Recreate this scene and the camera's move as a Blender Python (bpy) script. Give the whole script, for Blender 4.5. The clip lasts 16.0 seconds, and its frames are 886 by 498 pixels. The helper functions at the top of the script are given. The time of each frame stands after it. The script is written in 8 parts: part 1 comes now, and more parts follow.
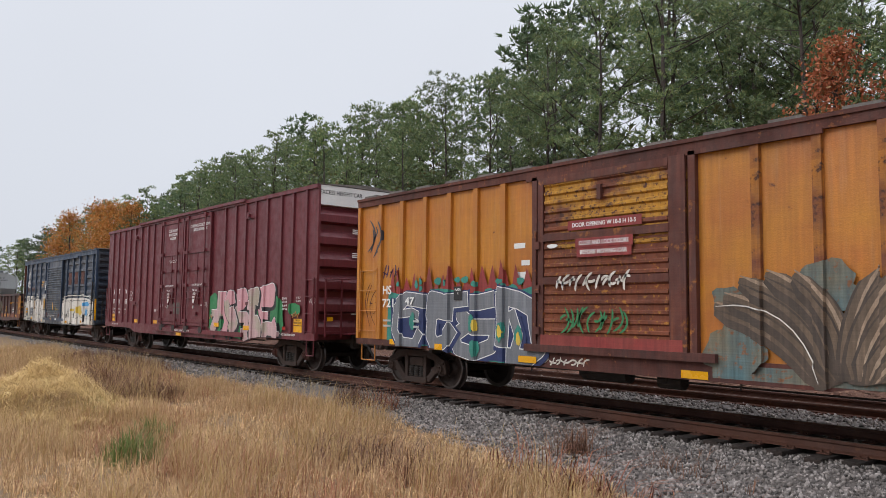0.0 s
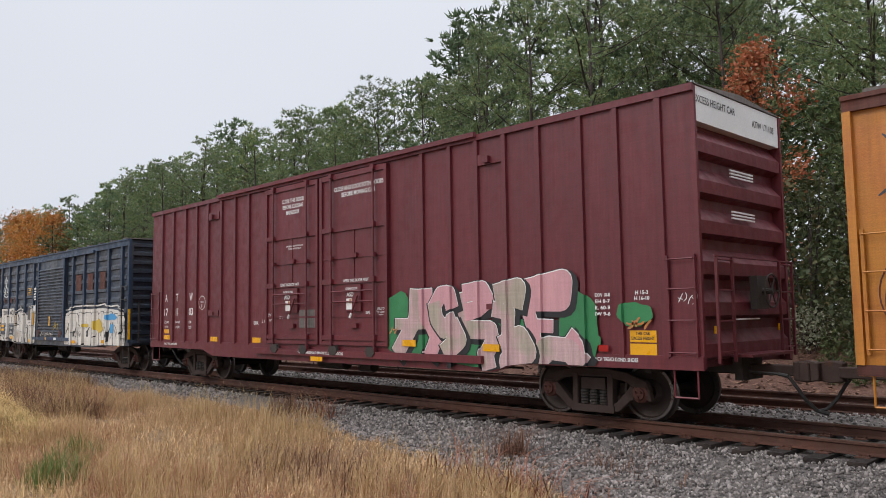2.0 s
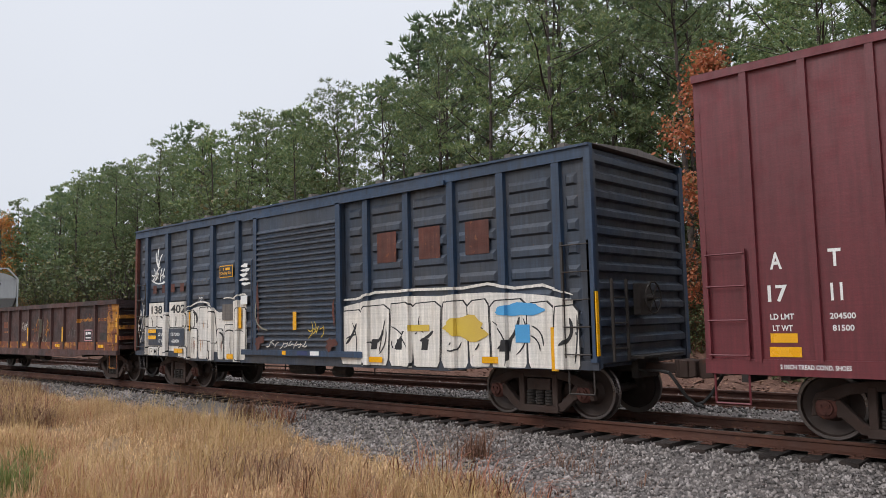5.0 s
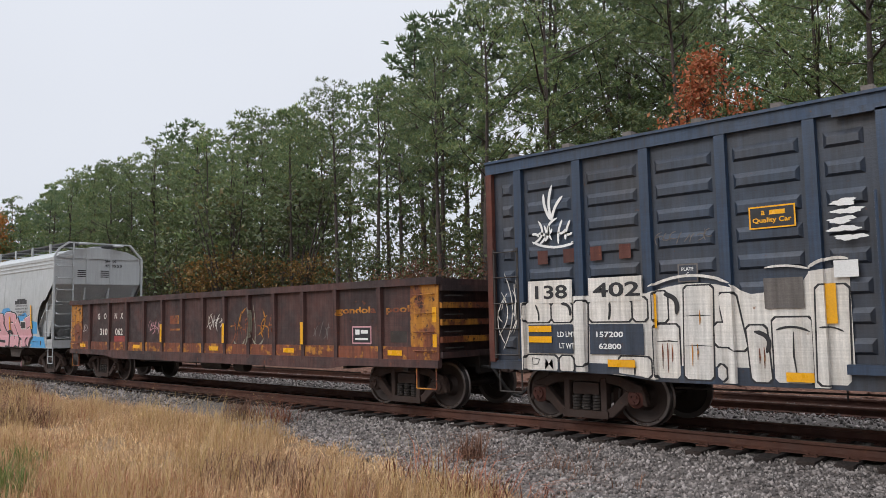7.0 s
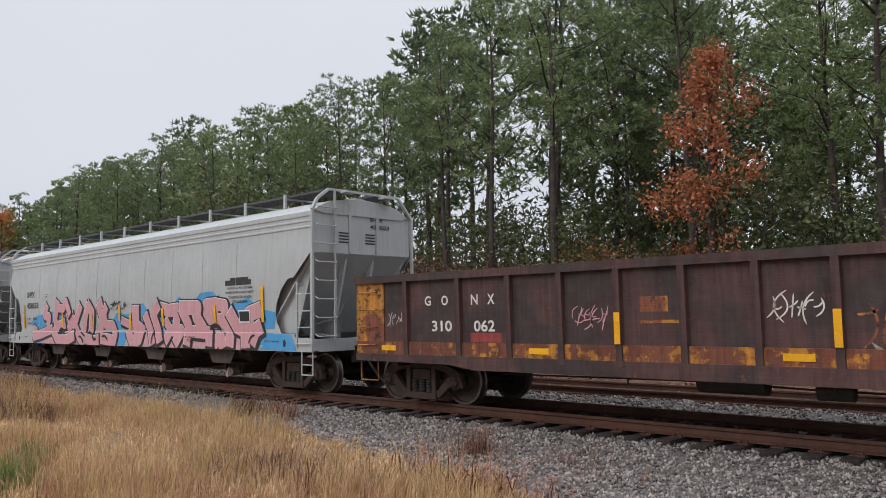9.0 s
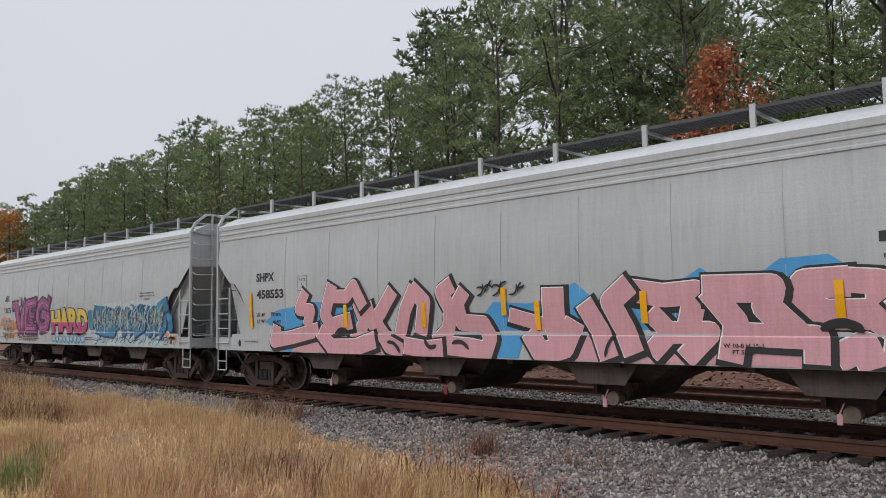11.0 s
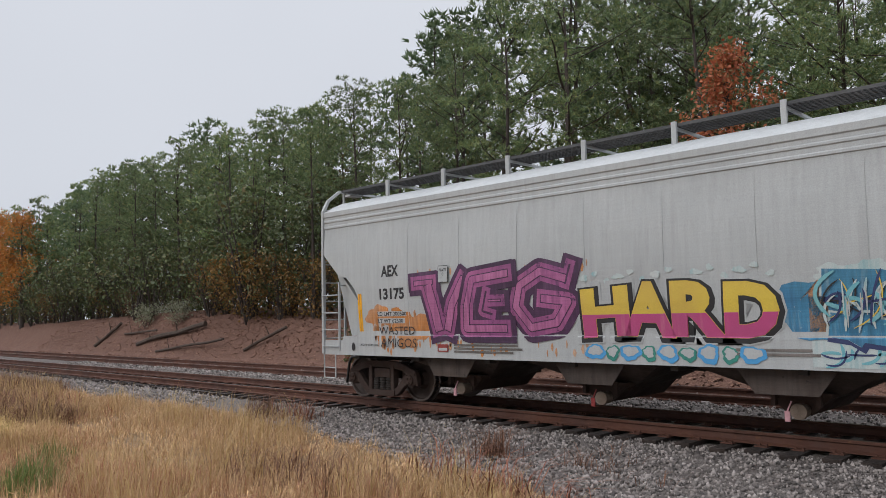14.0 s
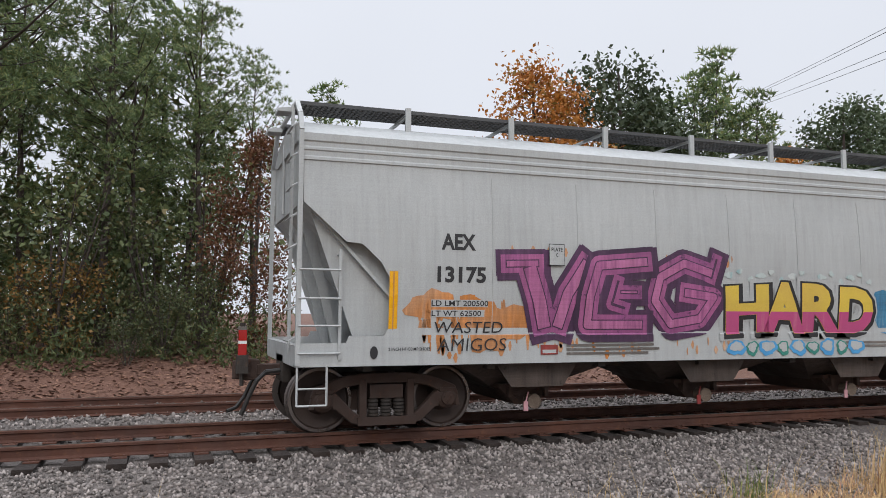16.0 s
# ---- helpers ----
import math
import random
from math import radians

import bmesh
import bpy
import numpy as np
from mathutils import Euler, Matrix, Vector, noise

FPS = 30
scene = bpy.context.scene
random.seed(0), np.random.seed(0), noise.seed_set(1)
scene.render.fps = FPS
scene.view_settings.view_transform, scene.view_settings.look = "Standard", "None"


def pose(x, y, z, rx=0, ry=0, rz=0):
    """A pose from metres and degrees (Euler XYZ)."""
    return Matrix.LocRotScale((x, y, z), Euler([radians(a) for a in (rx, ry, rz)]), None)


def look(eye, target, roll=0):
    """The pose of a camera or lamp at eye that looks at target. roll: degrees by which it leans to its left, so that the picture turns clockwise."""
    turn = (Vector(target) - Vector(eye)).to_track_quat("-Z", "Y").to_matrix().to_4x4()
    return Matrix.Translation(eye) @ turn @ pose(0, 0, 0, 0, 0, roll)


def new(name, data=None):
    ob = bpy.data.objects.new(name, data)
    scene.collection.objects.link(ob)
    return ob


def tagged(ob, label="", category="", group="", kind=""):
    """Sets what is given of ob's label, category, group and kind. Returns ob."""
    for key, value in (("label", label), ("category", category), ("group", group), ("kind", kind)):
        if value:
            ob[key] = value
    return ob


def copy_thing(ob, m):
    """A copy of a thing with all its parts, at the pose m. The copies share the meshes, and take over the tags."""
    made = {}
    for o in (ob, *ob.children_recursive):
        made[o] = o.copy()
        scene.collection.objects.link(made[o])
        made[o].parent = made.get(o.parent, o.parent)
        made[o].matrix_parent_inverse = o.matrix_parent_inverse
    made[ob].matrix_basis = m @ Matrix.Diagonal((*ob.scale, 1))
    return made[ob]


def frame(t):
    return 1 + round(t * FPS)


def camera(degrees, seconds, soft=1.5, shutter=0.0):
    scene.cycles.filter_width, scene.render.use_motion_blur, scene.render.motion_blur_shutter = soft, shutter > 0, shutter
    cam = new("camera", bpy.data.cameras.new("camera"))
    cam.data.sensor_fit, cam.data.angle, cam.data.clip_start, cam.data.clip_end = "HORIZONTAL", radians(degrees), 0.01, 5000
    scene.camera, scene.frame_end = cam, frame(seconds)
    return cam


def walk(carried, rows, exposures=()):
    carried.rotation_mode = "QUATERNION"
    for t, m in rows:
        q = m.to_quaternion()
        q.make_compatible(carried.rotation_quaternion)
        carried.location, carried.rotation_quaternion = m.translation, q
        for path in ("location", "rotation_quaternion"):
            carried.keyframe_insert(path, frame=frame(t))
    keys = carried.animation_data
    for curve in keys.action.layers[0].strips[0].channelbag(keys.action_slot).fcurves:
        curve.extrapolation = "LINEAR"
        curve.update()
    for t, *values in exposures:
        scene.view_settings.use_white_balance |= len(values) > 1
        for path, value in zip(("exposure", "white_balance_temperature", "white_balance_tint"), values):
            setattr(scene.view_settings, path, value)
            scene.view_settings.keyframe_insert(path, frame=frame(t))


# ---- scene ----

cam = camera(59.85, 16.0, 0.5)

# seconds, yaw, pitch, roll, x, y, z
PATH = [
    (0.0, 50.48, 4.58, -0.67, 0.03, -0.01, 1.74), (0.5, 48.95, 4.64, 0.17, 0.03, 0.02, 1.75), (1.0, 48.02, 4.74, 0.49, 0.03, 0.02, 1.76),
    (1.5, 46.96, 4.83, 0.59, 0.02, 0.04, 1.76), (2.0, 45.79, 4.9, 0.85, 0.03, 0.02, 1.75), (2.5, 44.9, 4.95, 1.04, 0.01, 0.04, 1.75),
    (3.0, 44.04, 5.08, 1.22, 0.01, 0.03, 1.74), (3.5, 43.32, 5.06, 1.44, -0.01, 0.01, 1.75), (4.0, 42.87, 5.15, 1.43, 0.0, 0.03, 1.74),
    (6.5, 42.82, 5.06, 1.09, -0.01, -0.02, 1.75), (7.0, 42.42, 5.06, 1.08, -0.02, -0.01, 1.77), (7.5, 42.47, 5.07, 1.1, -0.01, -0.02, 1.74),
    (8.0, 42.59, 4.95, 1.1, -0.02, -0.02, 1.74), (10.5, 43.12, 4.83, 1.01, -0.0, -0.02, 1.74), (11.0, 43.26, 4.85, 1.07, -0.02, -0.02, 1.75),
    (11.5, 43.41, 4.9, 1.09, -0.01, -0.01, 1.75), (12.0, 43.65, 4.89, 1.09, -0.01, -0.01, 1.75), (12.5, 43.69, 4.95, 1.08, -0.01, -0.0, 1.75),
    (13.0, 43.77, 4.95, 1.11, -0.0, -0.03, 1.74), (13.5, 43.92, 4.93, 1.15, -0.01, -0.01, 1.75), (14.0, 43.99, 4.88, 1.2, -0.02, -0.02, 1.77),
    (14.5, 37.59, 4.81, 1.14, -0.09, 0.04, 1.76), (15.0, 18.76, 5.04, 1.03, -0.36, 0.02, 1.73), (15.5, -2.53, 5.17, 0.93, -0.58, 0.23, 1.71),
    (16.0, -19.26, 4.83, -0.22, -0.41, 0.27, 1.66)]
walk(cam, [(t, pose(x, y, z, 90 + p, r, w)) for t, w, p, r, x, y, z in PATH],
     [(0.0, 0.04), (4.0, 0.08), (8.0, 0.10), (10.0, -0.12), (13.8, -0.12), (14.5, 0.05), (15.4, 0.14), (16.0, 0.08)])

# seconds and metres that the train has rolled
ROLLED = [(0.0, 0.0), (0.5, 3.16), (1.0, 6.3), (1.5, 9.46), (2.0, 12.56), (2.5, 15.73), (3.0, 18.97), (3.5, 22.15), (4.0, 25.33), (5.25, 33.4),
          (6.5, 41.64), (7.0, 44.99), (7.5, 48.42), (8.0, 51.91), (9.25, 60.75), (10.5, 69.72), (11.0, 73.35), (11.5, 76.96), (12.0, 80.57),
          (12.5, 84.24), (13.0, 88.12), (13.5, 91.54), (14.0, 95.18), (14.5, 98.87), (15.0, 102.48), (15.5, 106.13), (16.0, 110.05)]
TRACK_Y, TRACK2_Y = 11.95, 16.2      # centre lines of the two tracks; z = 0 is the top of the rail
GAUGE = 1.505

# ---- sky and light ----
world = bpy.data.worlds.new("overcast_sky")
scene.world = world
world.use_nodes = True
wn, wl = world.node_tree.nodes, world.node_tree.links
bg = wn["Background"]
sky = wn.new("ShaderNodeTexSky")
sky.sky_type, sky.sun_disc = "NISHITA", False
sky.sun_elevation, sky.sun_rotation = radians(38), radians(200)
hsv = wn.new("ShaderNodeHueSaturation")
hsv.inputs["Saturation"].default_value, hsv.inputs["Value"].default_value = 0.2, 0.10
wl.new(sky.outputs[0], hsv.inputs["Color"])
tc = wn.new("ShaderNodeTexCoord")
sep = wn.new("ShaderNodeSeparateXYZ")
wl.new(tc.outputs["Generated"], sep.inputs[0])
ramp = wn.new("ShaderNodeValToRGB")
ramp.color_ramp.elements[0].color, ramp.color_ramp.elements[0].position = (0.67, 0.705, 0.78, 1), 0.0
ramp.color_ramp.elements[1].color, ramp.color_ramp.elements[1].position = (2.65, 2.73, 2.98, 1), 1.0
mid = ramp.color_ramp.elements.new(0.4)
mid.color = (0.775, 0.81, 0.89, 1)
wl.new(sep.outputs["Z"], ramp.inputs[0])
cloud = wn.new("ShaderNodeTexNoise")
cloud.inputs["Scale"].default_value, cloud.inputs["Detail"].default_value = 1.6, 4
wl.new(tc.outputs["Generated"], cloud.inputs["Vector"])
crange = wn.new("ShaderNodeMapRange")
crange.inputs[3].default_value, crange.inputs[4].default_value = 0.92, 1.08
wl.new(cloud.outputs[0], crange.inputs[0])
cmul = wn.new("ShaderNodeMix")
cmul.data_type, cmul.blend_type = "RGBA", "MULTIPLY"
cmul.inputs[0].default_value = 1
wl.new(ramp.outputs[0], cmul.inputs[6])
wl.new(crange.outputs[0], cmul.inputs[7])
cmix = wn.new("ShaderNodeMix")
cmix.data_type = "RGBA"
cmix.inputs[0].default_value = 0.9
wl.new(hsv.outputs[0], cmix.inputs[6])
wl.new(cmul.outputs[2], cmix.inputs[7])
wl.new(cmix.outputs[2], bg.inputs[0])
bg.inputs[1].default_value = 1.0
sun_data = bpy.data.lights.new("sun", "SUN")
sun_data.energy, sun_data.angle, sun_data.color = 1.0, radians(25), (1.0, 0.97, 0.93)
sun = new("sun", sun_data)
sun.matrix_world = look((-12, -30, 30), (0, 10, 0))

# ---- materials ----
def nmix(nt, a, b, fac, blend="MIX"):
    m = nt.nodes.new("ShaderNodeMix")
    m.data_type, m.blend_type = "RGBA", blend
    for sock, val in ((m.inputs[0], fac), (m.inputs[6], a), (m.inputs[7], b)):
        if hasattr(val, "is_linked"):
            nt.links.new(val, sock)
        elif isinstance(val, tuple):
            sock.default_value = (*val[:3], 1)
        else:
            sock.default_value = val
    return m.outputs[2]


def nnoise(nt, vec, scale, detail=4, stretch=None, lo=0.35, hi=0.65, rough=0.55):
    """Noise between 0 and 1, with its contrast set by lo and hi."""
    if stretch:
        mp = nt.nodes.new("ShaderNodeMapping")
        mp.inputs["Scale"].default_value = stretch
        nt.links.new(vec, mp.inputs[0])
        vec = mp.outputs[0]
    n = nt.nodes.new("ShaderNodeTexNoise")
    n.inputs["Scale"].default_value, n.inputs["Detail"].default_value, n.inputs["Roughness"].default_value = scale, detail, rough
    nt.links.new(vec, n.inputs["Vector"])
    r = nt.nodes.new("ShaderNodeMapRange")
    r.inputs[1].default_value, r.inputs[2].default_value = lo, hi
    nt.links.new(n.outputs[0], r.inputs[0])
    return r.outputs[0]


def material(name, base, second=None, spots=None, streak=None, rough=0.6, metal=0.0, scale=1.0, bump=0.15, bump_scale=40, spot_lo=0.6,
             streak_lo=0.55, streak_amount=0.6, isle=0.0, obj=0.0, patch=(0.35, 0.65), spot_scale=9, weather=0.0):
    """A surface: base varied with second in large patches, spots of wear, vertical streaks, fine grain and relief."""
    m = bpy.data.materials.new(name)
    m.use_nodes = True
    nt = m.node_tree
    b = nt.nodes["Principled BSDF"]
    vec = nt.nodes.new("ShaderNodeTexCoord").outputs["Object"]
    col = base
    if second:
        col = nmix(nt, base, second, nnoise(nt, vec, 0.9 * scale, 5, None, *patch))
    if streak:
        f = nnoise(nt, vec, 3.0 * scale, 5, (3.0, 3.0, 0.18), streak_lo, streak_lo + 0.2)
        g = nt.nodes.new("ShaderNodeMath")
        g.operation = "MULTIPLY"
        g.inputs[1].default_value = streak_amount
        nt.links.new(f, g.inputs[0])
        col = nmix(nt, col, streak, g.outputs[0])
    if spots:
        col = nmix(nt, col, spots, nnoise(nt, vec, spot_scale * scale, 7, None, spot_lo, spot_lo + 0.08, 0.65))
    grain = nnoise(nt, vec, 60 * scale, 3, None, 0.2, 0.8)
    gr = nt.nodes.new("ShaderNodeMapRange")
    gr.inputs[3].default_value, gr.inputs[4].default_value = 0.86, 1.12
    nt.links.new(grain, gr.inputs[0])
    col = nmix(nt, col, gr.outputs[0], 1.0, "MULTIPLY")
    if weather:
        for sc, st, lo, hi in ((9, (1.5, 1.5, 0.07), 1 - 0.26 * weather, 1 + 0.12 * weather), (5, (0.15, 0.15, 9.0), 1 - 0.12 * weather, 1 + 0.07 * weather), (0.45, None, 1 - 0.24 * weather, 1 + 0.14 * weather), (26, (1, 1, 0.12), 1 - 0.16 * weather, 1 + 0.05 * weather)):
            w_ = nt.nodes.new("ShaderNodeMapRange")
            w_.inputs[3].default_value, w_.inputs[4].default_value = lo, hi
            nt.links.new(nnoise(nt, vec, sc, 4, st, 0.3, 0.7), w_.inputs[0])
            col = nmix(nt, col, w_.outputs[0], 1.0, "MULTIPLY")
    for amount, node, sock in ((isle, "ShaderNodeNewGeometry", "Random Per Island"), (obj, "ShaderNodeObjectInfo", "Random")):
        if amount:
            v = nt.nodes.new("ShaderNodeMapRange")
            v.inputs[3].default_value, v.inputs[4].default_value = 1 - amount, 1 + amount
            nt.links.new(nt.nodes.new(node).outputs[sock], v.inputs[0])
            col = nmix(nt, col, v.outputs[0], 1.0, "MULTIPLY")
    nt.links.new(col, b.inputs["Base Color"])
    b.inputs["Metallic"].default_value = metal
    rr = nt.nodes.new("ShaderNodeMapRange")
    rr.inputs[3].default_value, rr.inputs[4].default_value = max(0.05, rough - 0.12), min(1, rough + 0.12)
    nt.links.new(nnoise(nt, vec, 4 * scale, 4), rr.inputs[0])
    nt.links.new(rr.outputs[0], b.inputs["Roughness"])
    if bump:
        bp = nt.nodes.new("ShaderNodeBump")
        bp.inputs["Strength"].default_value, bp.inputs["Distance"].default_value = bump, 0.02
        nt.links.new(nnoise(nt, vec, bump_scale, 4, None, 0.2, 0.8), bp.inputs["Height"])
        nt.links.new(bp.outputs[0], b.inputs["Normal"])
    return m


def leaf_material(name, a, b2, c=None, rough=0.6, through_light=0.25):
    """Leaves or needles: each one its own shade between two or three colours, with some light passing through."""
    m = bpy.data.materials.new(name)
    m.use_nodes = True
    nt = m.node_tree
    b = nt.nodes["Principled BSDF"]
    r = nt.nodes.new("ShaderNodeValToRGB")
    r.color_ramp.elements[0].color, r.color_ramp.elements[1].color = (*a, 1), (*b2, 1)
    if c:
        r.color_ramp.elements[1].position = 0.75
        e = r.color_ramp.elements.new(1.0)
        e.color = (*c, 1)
    nt.links.new(nt.nodes.new("ShaderNodeNewGeometry").outputs["Random Per Island"], r.inputs[0])
    v = nt.nodes.new("ShaderNodeMapRange")
    v.inputs[3].default_value, v.inputs[4].default_value = 0.75, 1.25
    nt.links.new(nt.nodes.new("ShaderNodeObjectInfo").outputs["Random"], v.inputs[0])
    col = nmix(nt, r.outputs[0], v.outputs[0], 1.0, "MULTIPLY")
    nt.links.new(col, b.inputs["Base Color"])
    b.inputs["Roughness"].default_value = rough
    t = nt.nodes.new("ShaderNodeBsdfTranslucent")
    nt.links.new(col, t.inputs[0])
    mx = nt.nodes.new("ShaderNodeMixShader")
    mx.inputs[0].default_value = through_light
    out = nt.nodes["Material Output"]
    nt.links.new(b.outputs[0], mx.inputs[1])
    nt.links.new(t.outputs[0], mx.inputs[2])
    nt.links.new(mx.outputs[0], out.inputs[0])
    return m


RUST = (0.10, 0.035, 0.015)
M_YELLOW = material("yellow_paint", (0.50, 0.200, 0.018), (0.40, 0.130, 0.018), (0.10, 0.028, 0.013), (0.50, 0.27, 0.13), 0.45, spot_lo=0.66, spot_scale=4, streak_amount=0.35, streak_lo=0.56, bump=0.12, patch=(0.36, 0.64), weather=0.6)
M_YELLOW_DOOR = material("rusty_yellow_door", (0.50, 0.24, 0.022), (0.16, 0.045, 0.02), (0.07, 0.018, 0.012), (0.14, 0.03, 0.015), 0.65, spot_lo=0.54, streak_amount=0.75, patch=(0.45, 0.55), scale=1.2, weather=1.0)
M_DOORRUST = material("rust_eaten_door_paint", (0.15, 0.040, 0.020), (0.22, 0.060, 0.022), (0.42, 0.18, 0.025), (0.08, 0.022, 0.014), 0.75, spot_lo=0.57, scale=1.3, weather=1.0)
M_POSTRUST = material("rust_eaten_yellow_post", (0.42, 0.155, 0.020), (0.20, 0.055, 0.020), (0.06, 0.018, 0.012), (0.13, 0.035, 0.018), 0.7, spot_lo=0.56, spot_scale=3, patch=(0.42, 0.58), scale=1.5, weather=1.2)
M_RUSTY = material("rusty_red_steel", (0.12, 0.035, 0.022), (0.065, 0.02, 0.015), (0.26, 0.09, 0.03), (0.05, 0.02, 0.015), 0.8, spot_lo=0.62, scale=0.8, weather=1.0)
M_FRAMERUST = material("flaking_rust_over_yellow", (0.13, 0.036, 0.022), (0.075, 0.022, 0.016), (0.36, 0.13, 0.022), (0.20, 0.06, 0.025), 0.75, spot_lo=0.60, spot_scale=3, weather=1.0)
M_MAROON = material("maroon_paint", (0.142, 0.018, 0.025), (0.116, 0.016, 0.022), (0.05, 0.012, 0.012), (0.135, 0.030, 0.034), 0.5, spot_lo=0.74, streak_amount=0.35, bump=0.06, weather=0.8)
M_BLUE = material("faded_blue_paint", (0.030, 0.048, 0.080), (0.042, 0.044, 0.052), (0.10, 0.042, 0.024), (0.040, 0.066, 0.105), 0.45, spot_lo=0.66, streak_amount=0.6, bump=0.1, weather=1.3)
M_BLUE_RIB = material("blue_post_paint", (0.022, 0.055, 0.115), (0.026, 0.045, 0.080), (0.09, 0.04, 0.022), (0.04, 0.03, 0.025), 0.5, spot_lo=0.66, bump=0.1, weather=1.2)
M_BROWN = material("weathered_brown_steel", (0.046, 0.026, 0.025), (0.078, 0.034, 0.029), (0.17, 0.055, 0.024), (0.024, 0.016, 0.016), 0.75, spot_lo=0.62, spot_scale=4, patch=(0.44, 0.56), bump=0.2, weather=1.3)
M_RUSTYELLOW = material("rusty_yellow_paint", (0.50, 0.205, 0.018), (0.20, 0.055, 0.022), (0.045, 0.016, 0.012), (0.13, 0.035, 0.018), 0.7, spot_lo=0.54, patch=(0.48, 0.55), scale=1.9, spot_scale=5, weather=1.2)
M_OLDPAINT = material("worn_pale_spray_paint", (0.34, 0.34, 0.27), (0.22, 0.20, 0.15), (0.10, 0.04, 0.03), None, 0.7, bump=0, spot_lo=0.55, weather=1.2)
M_BANDRUST = material("rusted_band_paint", (0.20, 0.058, 0.026), (0.13, 0.038, 0.02), (0.46, 0.19, 0.02), (0.05, 0.018, 0.013), 0.75, spot_lo=0.53, spot_scale=2.2, scale=1.9, weather=1.2)
M_GREY = material("light_grey_paint", (0.40, 0.415, 0.415), (0.355, 0.37, 0.37), (0.24, 0.22, 0.20), (0.29, 0.295, 0.29), 0.5, spot_lo=0.76, streak_amount=0.5, bump=0.04, weather=0.28)
M_GREYDIRT = material("dusty_grey_steel", (0.12, 0.105, 0.095), (0.17, 0.15, 0.135), (0.07, 0.05, 0.04), (0.08, 0.07, 0.06), 0.7, spot_lo=0.66, weather=1.0)
# brown grime, with the shadow below the hoppers mixed into the colour
M_BAYDIRTSHADE = material("grimy_shaded_hopper_steel", (0.050, 0.037, 0.031), (0.075, 0.056, 0.047), (0.028, 0.020, 0.017), (0.032, 0.023, 0.019), 0.8, spot_lo=0.62, weather=1.0)
# car grey darkened in its colour for the shade inside the hopper ends
M_SHADEGREY = material("shaded_grey_steel", (0.20, 0.20, 0.195), (0.16, 0.155, 0.15), (0.10, 0.07, 0.055), (0.13, 0.12, 0.115), 0.55, spot_lo=0.7, weather=0.8)
M_ROOFGREY = material("dark_galvanised_steel", (0.045, 0.047, 0.05), (0.065, 0.065, 0.065), None, None, 0.7, 0.0)
M_DARK = material("grimy_dark_steel", (0.022, 0.018, 0.016), (0.035, 0.027, 0.022), (0.06, 0.035, 0.022), None, 0.75, bump=0.2)
M_TRUCK = material("grimy_brown_casting", (0.034, 0.020, 0.0155), (0.048, 0.027, 0.020), (0.070, 0.030, 0.018), None, 0.88, bump=0.25, bump_scale=60)
M_WHEEL = material("rusty_wheel_steel", (0.030, 0.021, 0.018), (0.045, 0.028, 0.022), None, None, 0.6, 0.3)
M_TREAD = material("worn_wheel_rim", (0.16, 0.14, 0.13), (0.10, 0.085, 0.08), None, None, 0.35, 0.8)
M_RAILRUST = material("rusty_rail_steel", (0.095, 0.036, 0.021), (0.060, 0.025, 0.017), (0.12, 0.05, 0.025), None, 0.8, 0.1, bump=0.2)
M_RAILHEAD = material("polished_rail_head", (0.17, 0.14, 0.125), (0.12, 0.09, 0.075), None, None, 0.35, 0.7)
M_TIE = material("creosoted_wood", (0.018, 0.012, 0.0095), (0.032, 0.021, 0.016), (0.011, 0.008, 0.007), None, 0.95, scale=3, bump=0.5, obj=0.3)
M_STONE = material("ballast_stone", (0.225, 0.20, 0.185), (0.135, 0.115, 0.105), None, None, 0.9, isle=0.75, scale=4, bump=0.2)
M_BALLAST = material("ballast_bed", (0.15, 0.130, 0.118), (0.09, 0.075, 0.068), (0.045, 0.037, 0.033), None, 0.95, scale=6, bump=1.0, bump_scale=22, spot_lo=0.5)
M_FIELD = material("dry_field_soil", (0.20, 0.125, 0.06), (0.14, 0.085, 0.045), (0.28, 0.20, 0.10), None, 0.95, scale=2, bump=0.8, bump_scale=30, spot_lo=0.55)
M_LITTER = material("leaf_litter", (0.140, 0.070, 0.048), (0.105, 0.050, 0.034), (0.24, 0.14, 0.095), None, 0.95, scale=2.5, bump=0.9, bump_scale=26, spot_lo=0.56)
M_BARK = material("pine_bark", (0.070, 0.054, 0.045), (0.045, 0.034, 0.030), (0.10, 0.075, 0.06), None, 0.95, scale=3, bump=0.8, bump_scale=18)
M_DEADWOOD = material("grey_dead_wood", (0.17, 0.13, 0.10), (0.11, 0.08, 0.06), None, None, 0.9, scale=4, bump=0.5)
M_LOG = material("dark_dead_wood", (0.085, 0.06, 0.045), (0.05, 0.035, 0.028), None, None, 0.95, scale=4, bump=0.5)
M_NEEDLE = leaf_material("pine_needles", (0.076, 0.122, 0.056), (0.182, 0.248, 0.094), (0.285, 0.270, 0.100), 0.5, 0.22)
M_NEEDLE_DARK = leaf_material("far_pine_needles", (0.060, 0.100, 0.052), (0.140, 0.190, 0.090), None, 0.6, 0.25)
M_ORANGE = leaf_material("orange_leaves", (0.36, 0.12, 0.022), (0.48, 0.20, 0.035), (0.20, 0.15, 0.04))
M_RED = leaf_material("red_leaves", (0.30, 0.075, 0.034), (0.42, 0.145, 0.060), (0.12, 0.12, 0.045))
M_RUSSET = leaf_material("russet_leaves", (0.11, 0.040, 0.020), (0.17, 0.070, 0.028), (0.08, 0.055, 0.025))
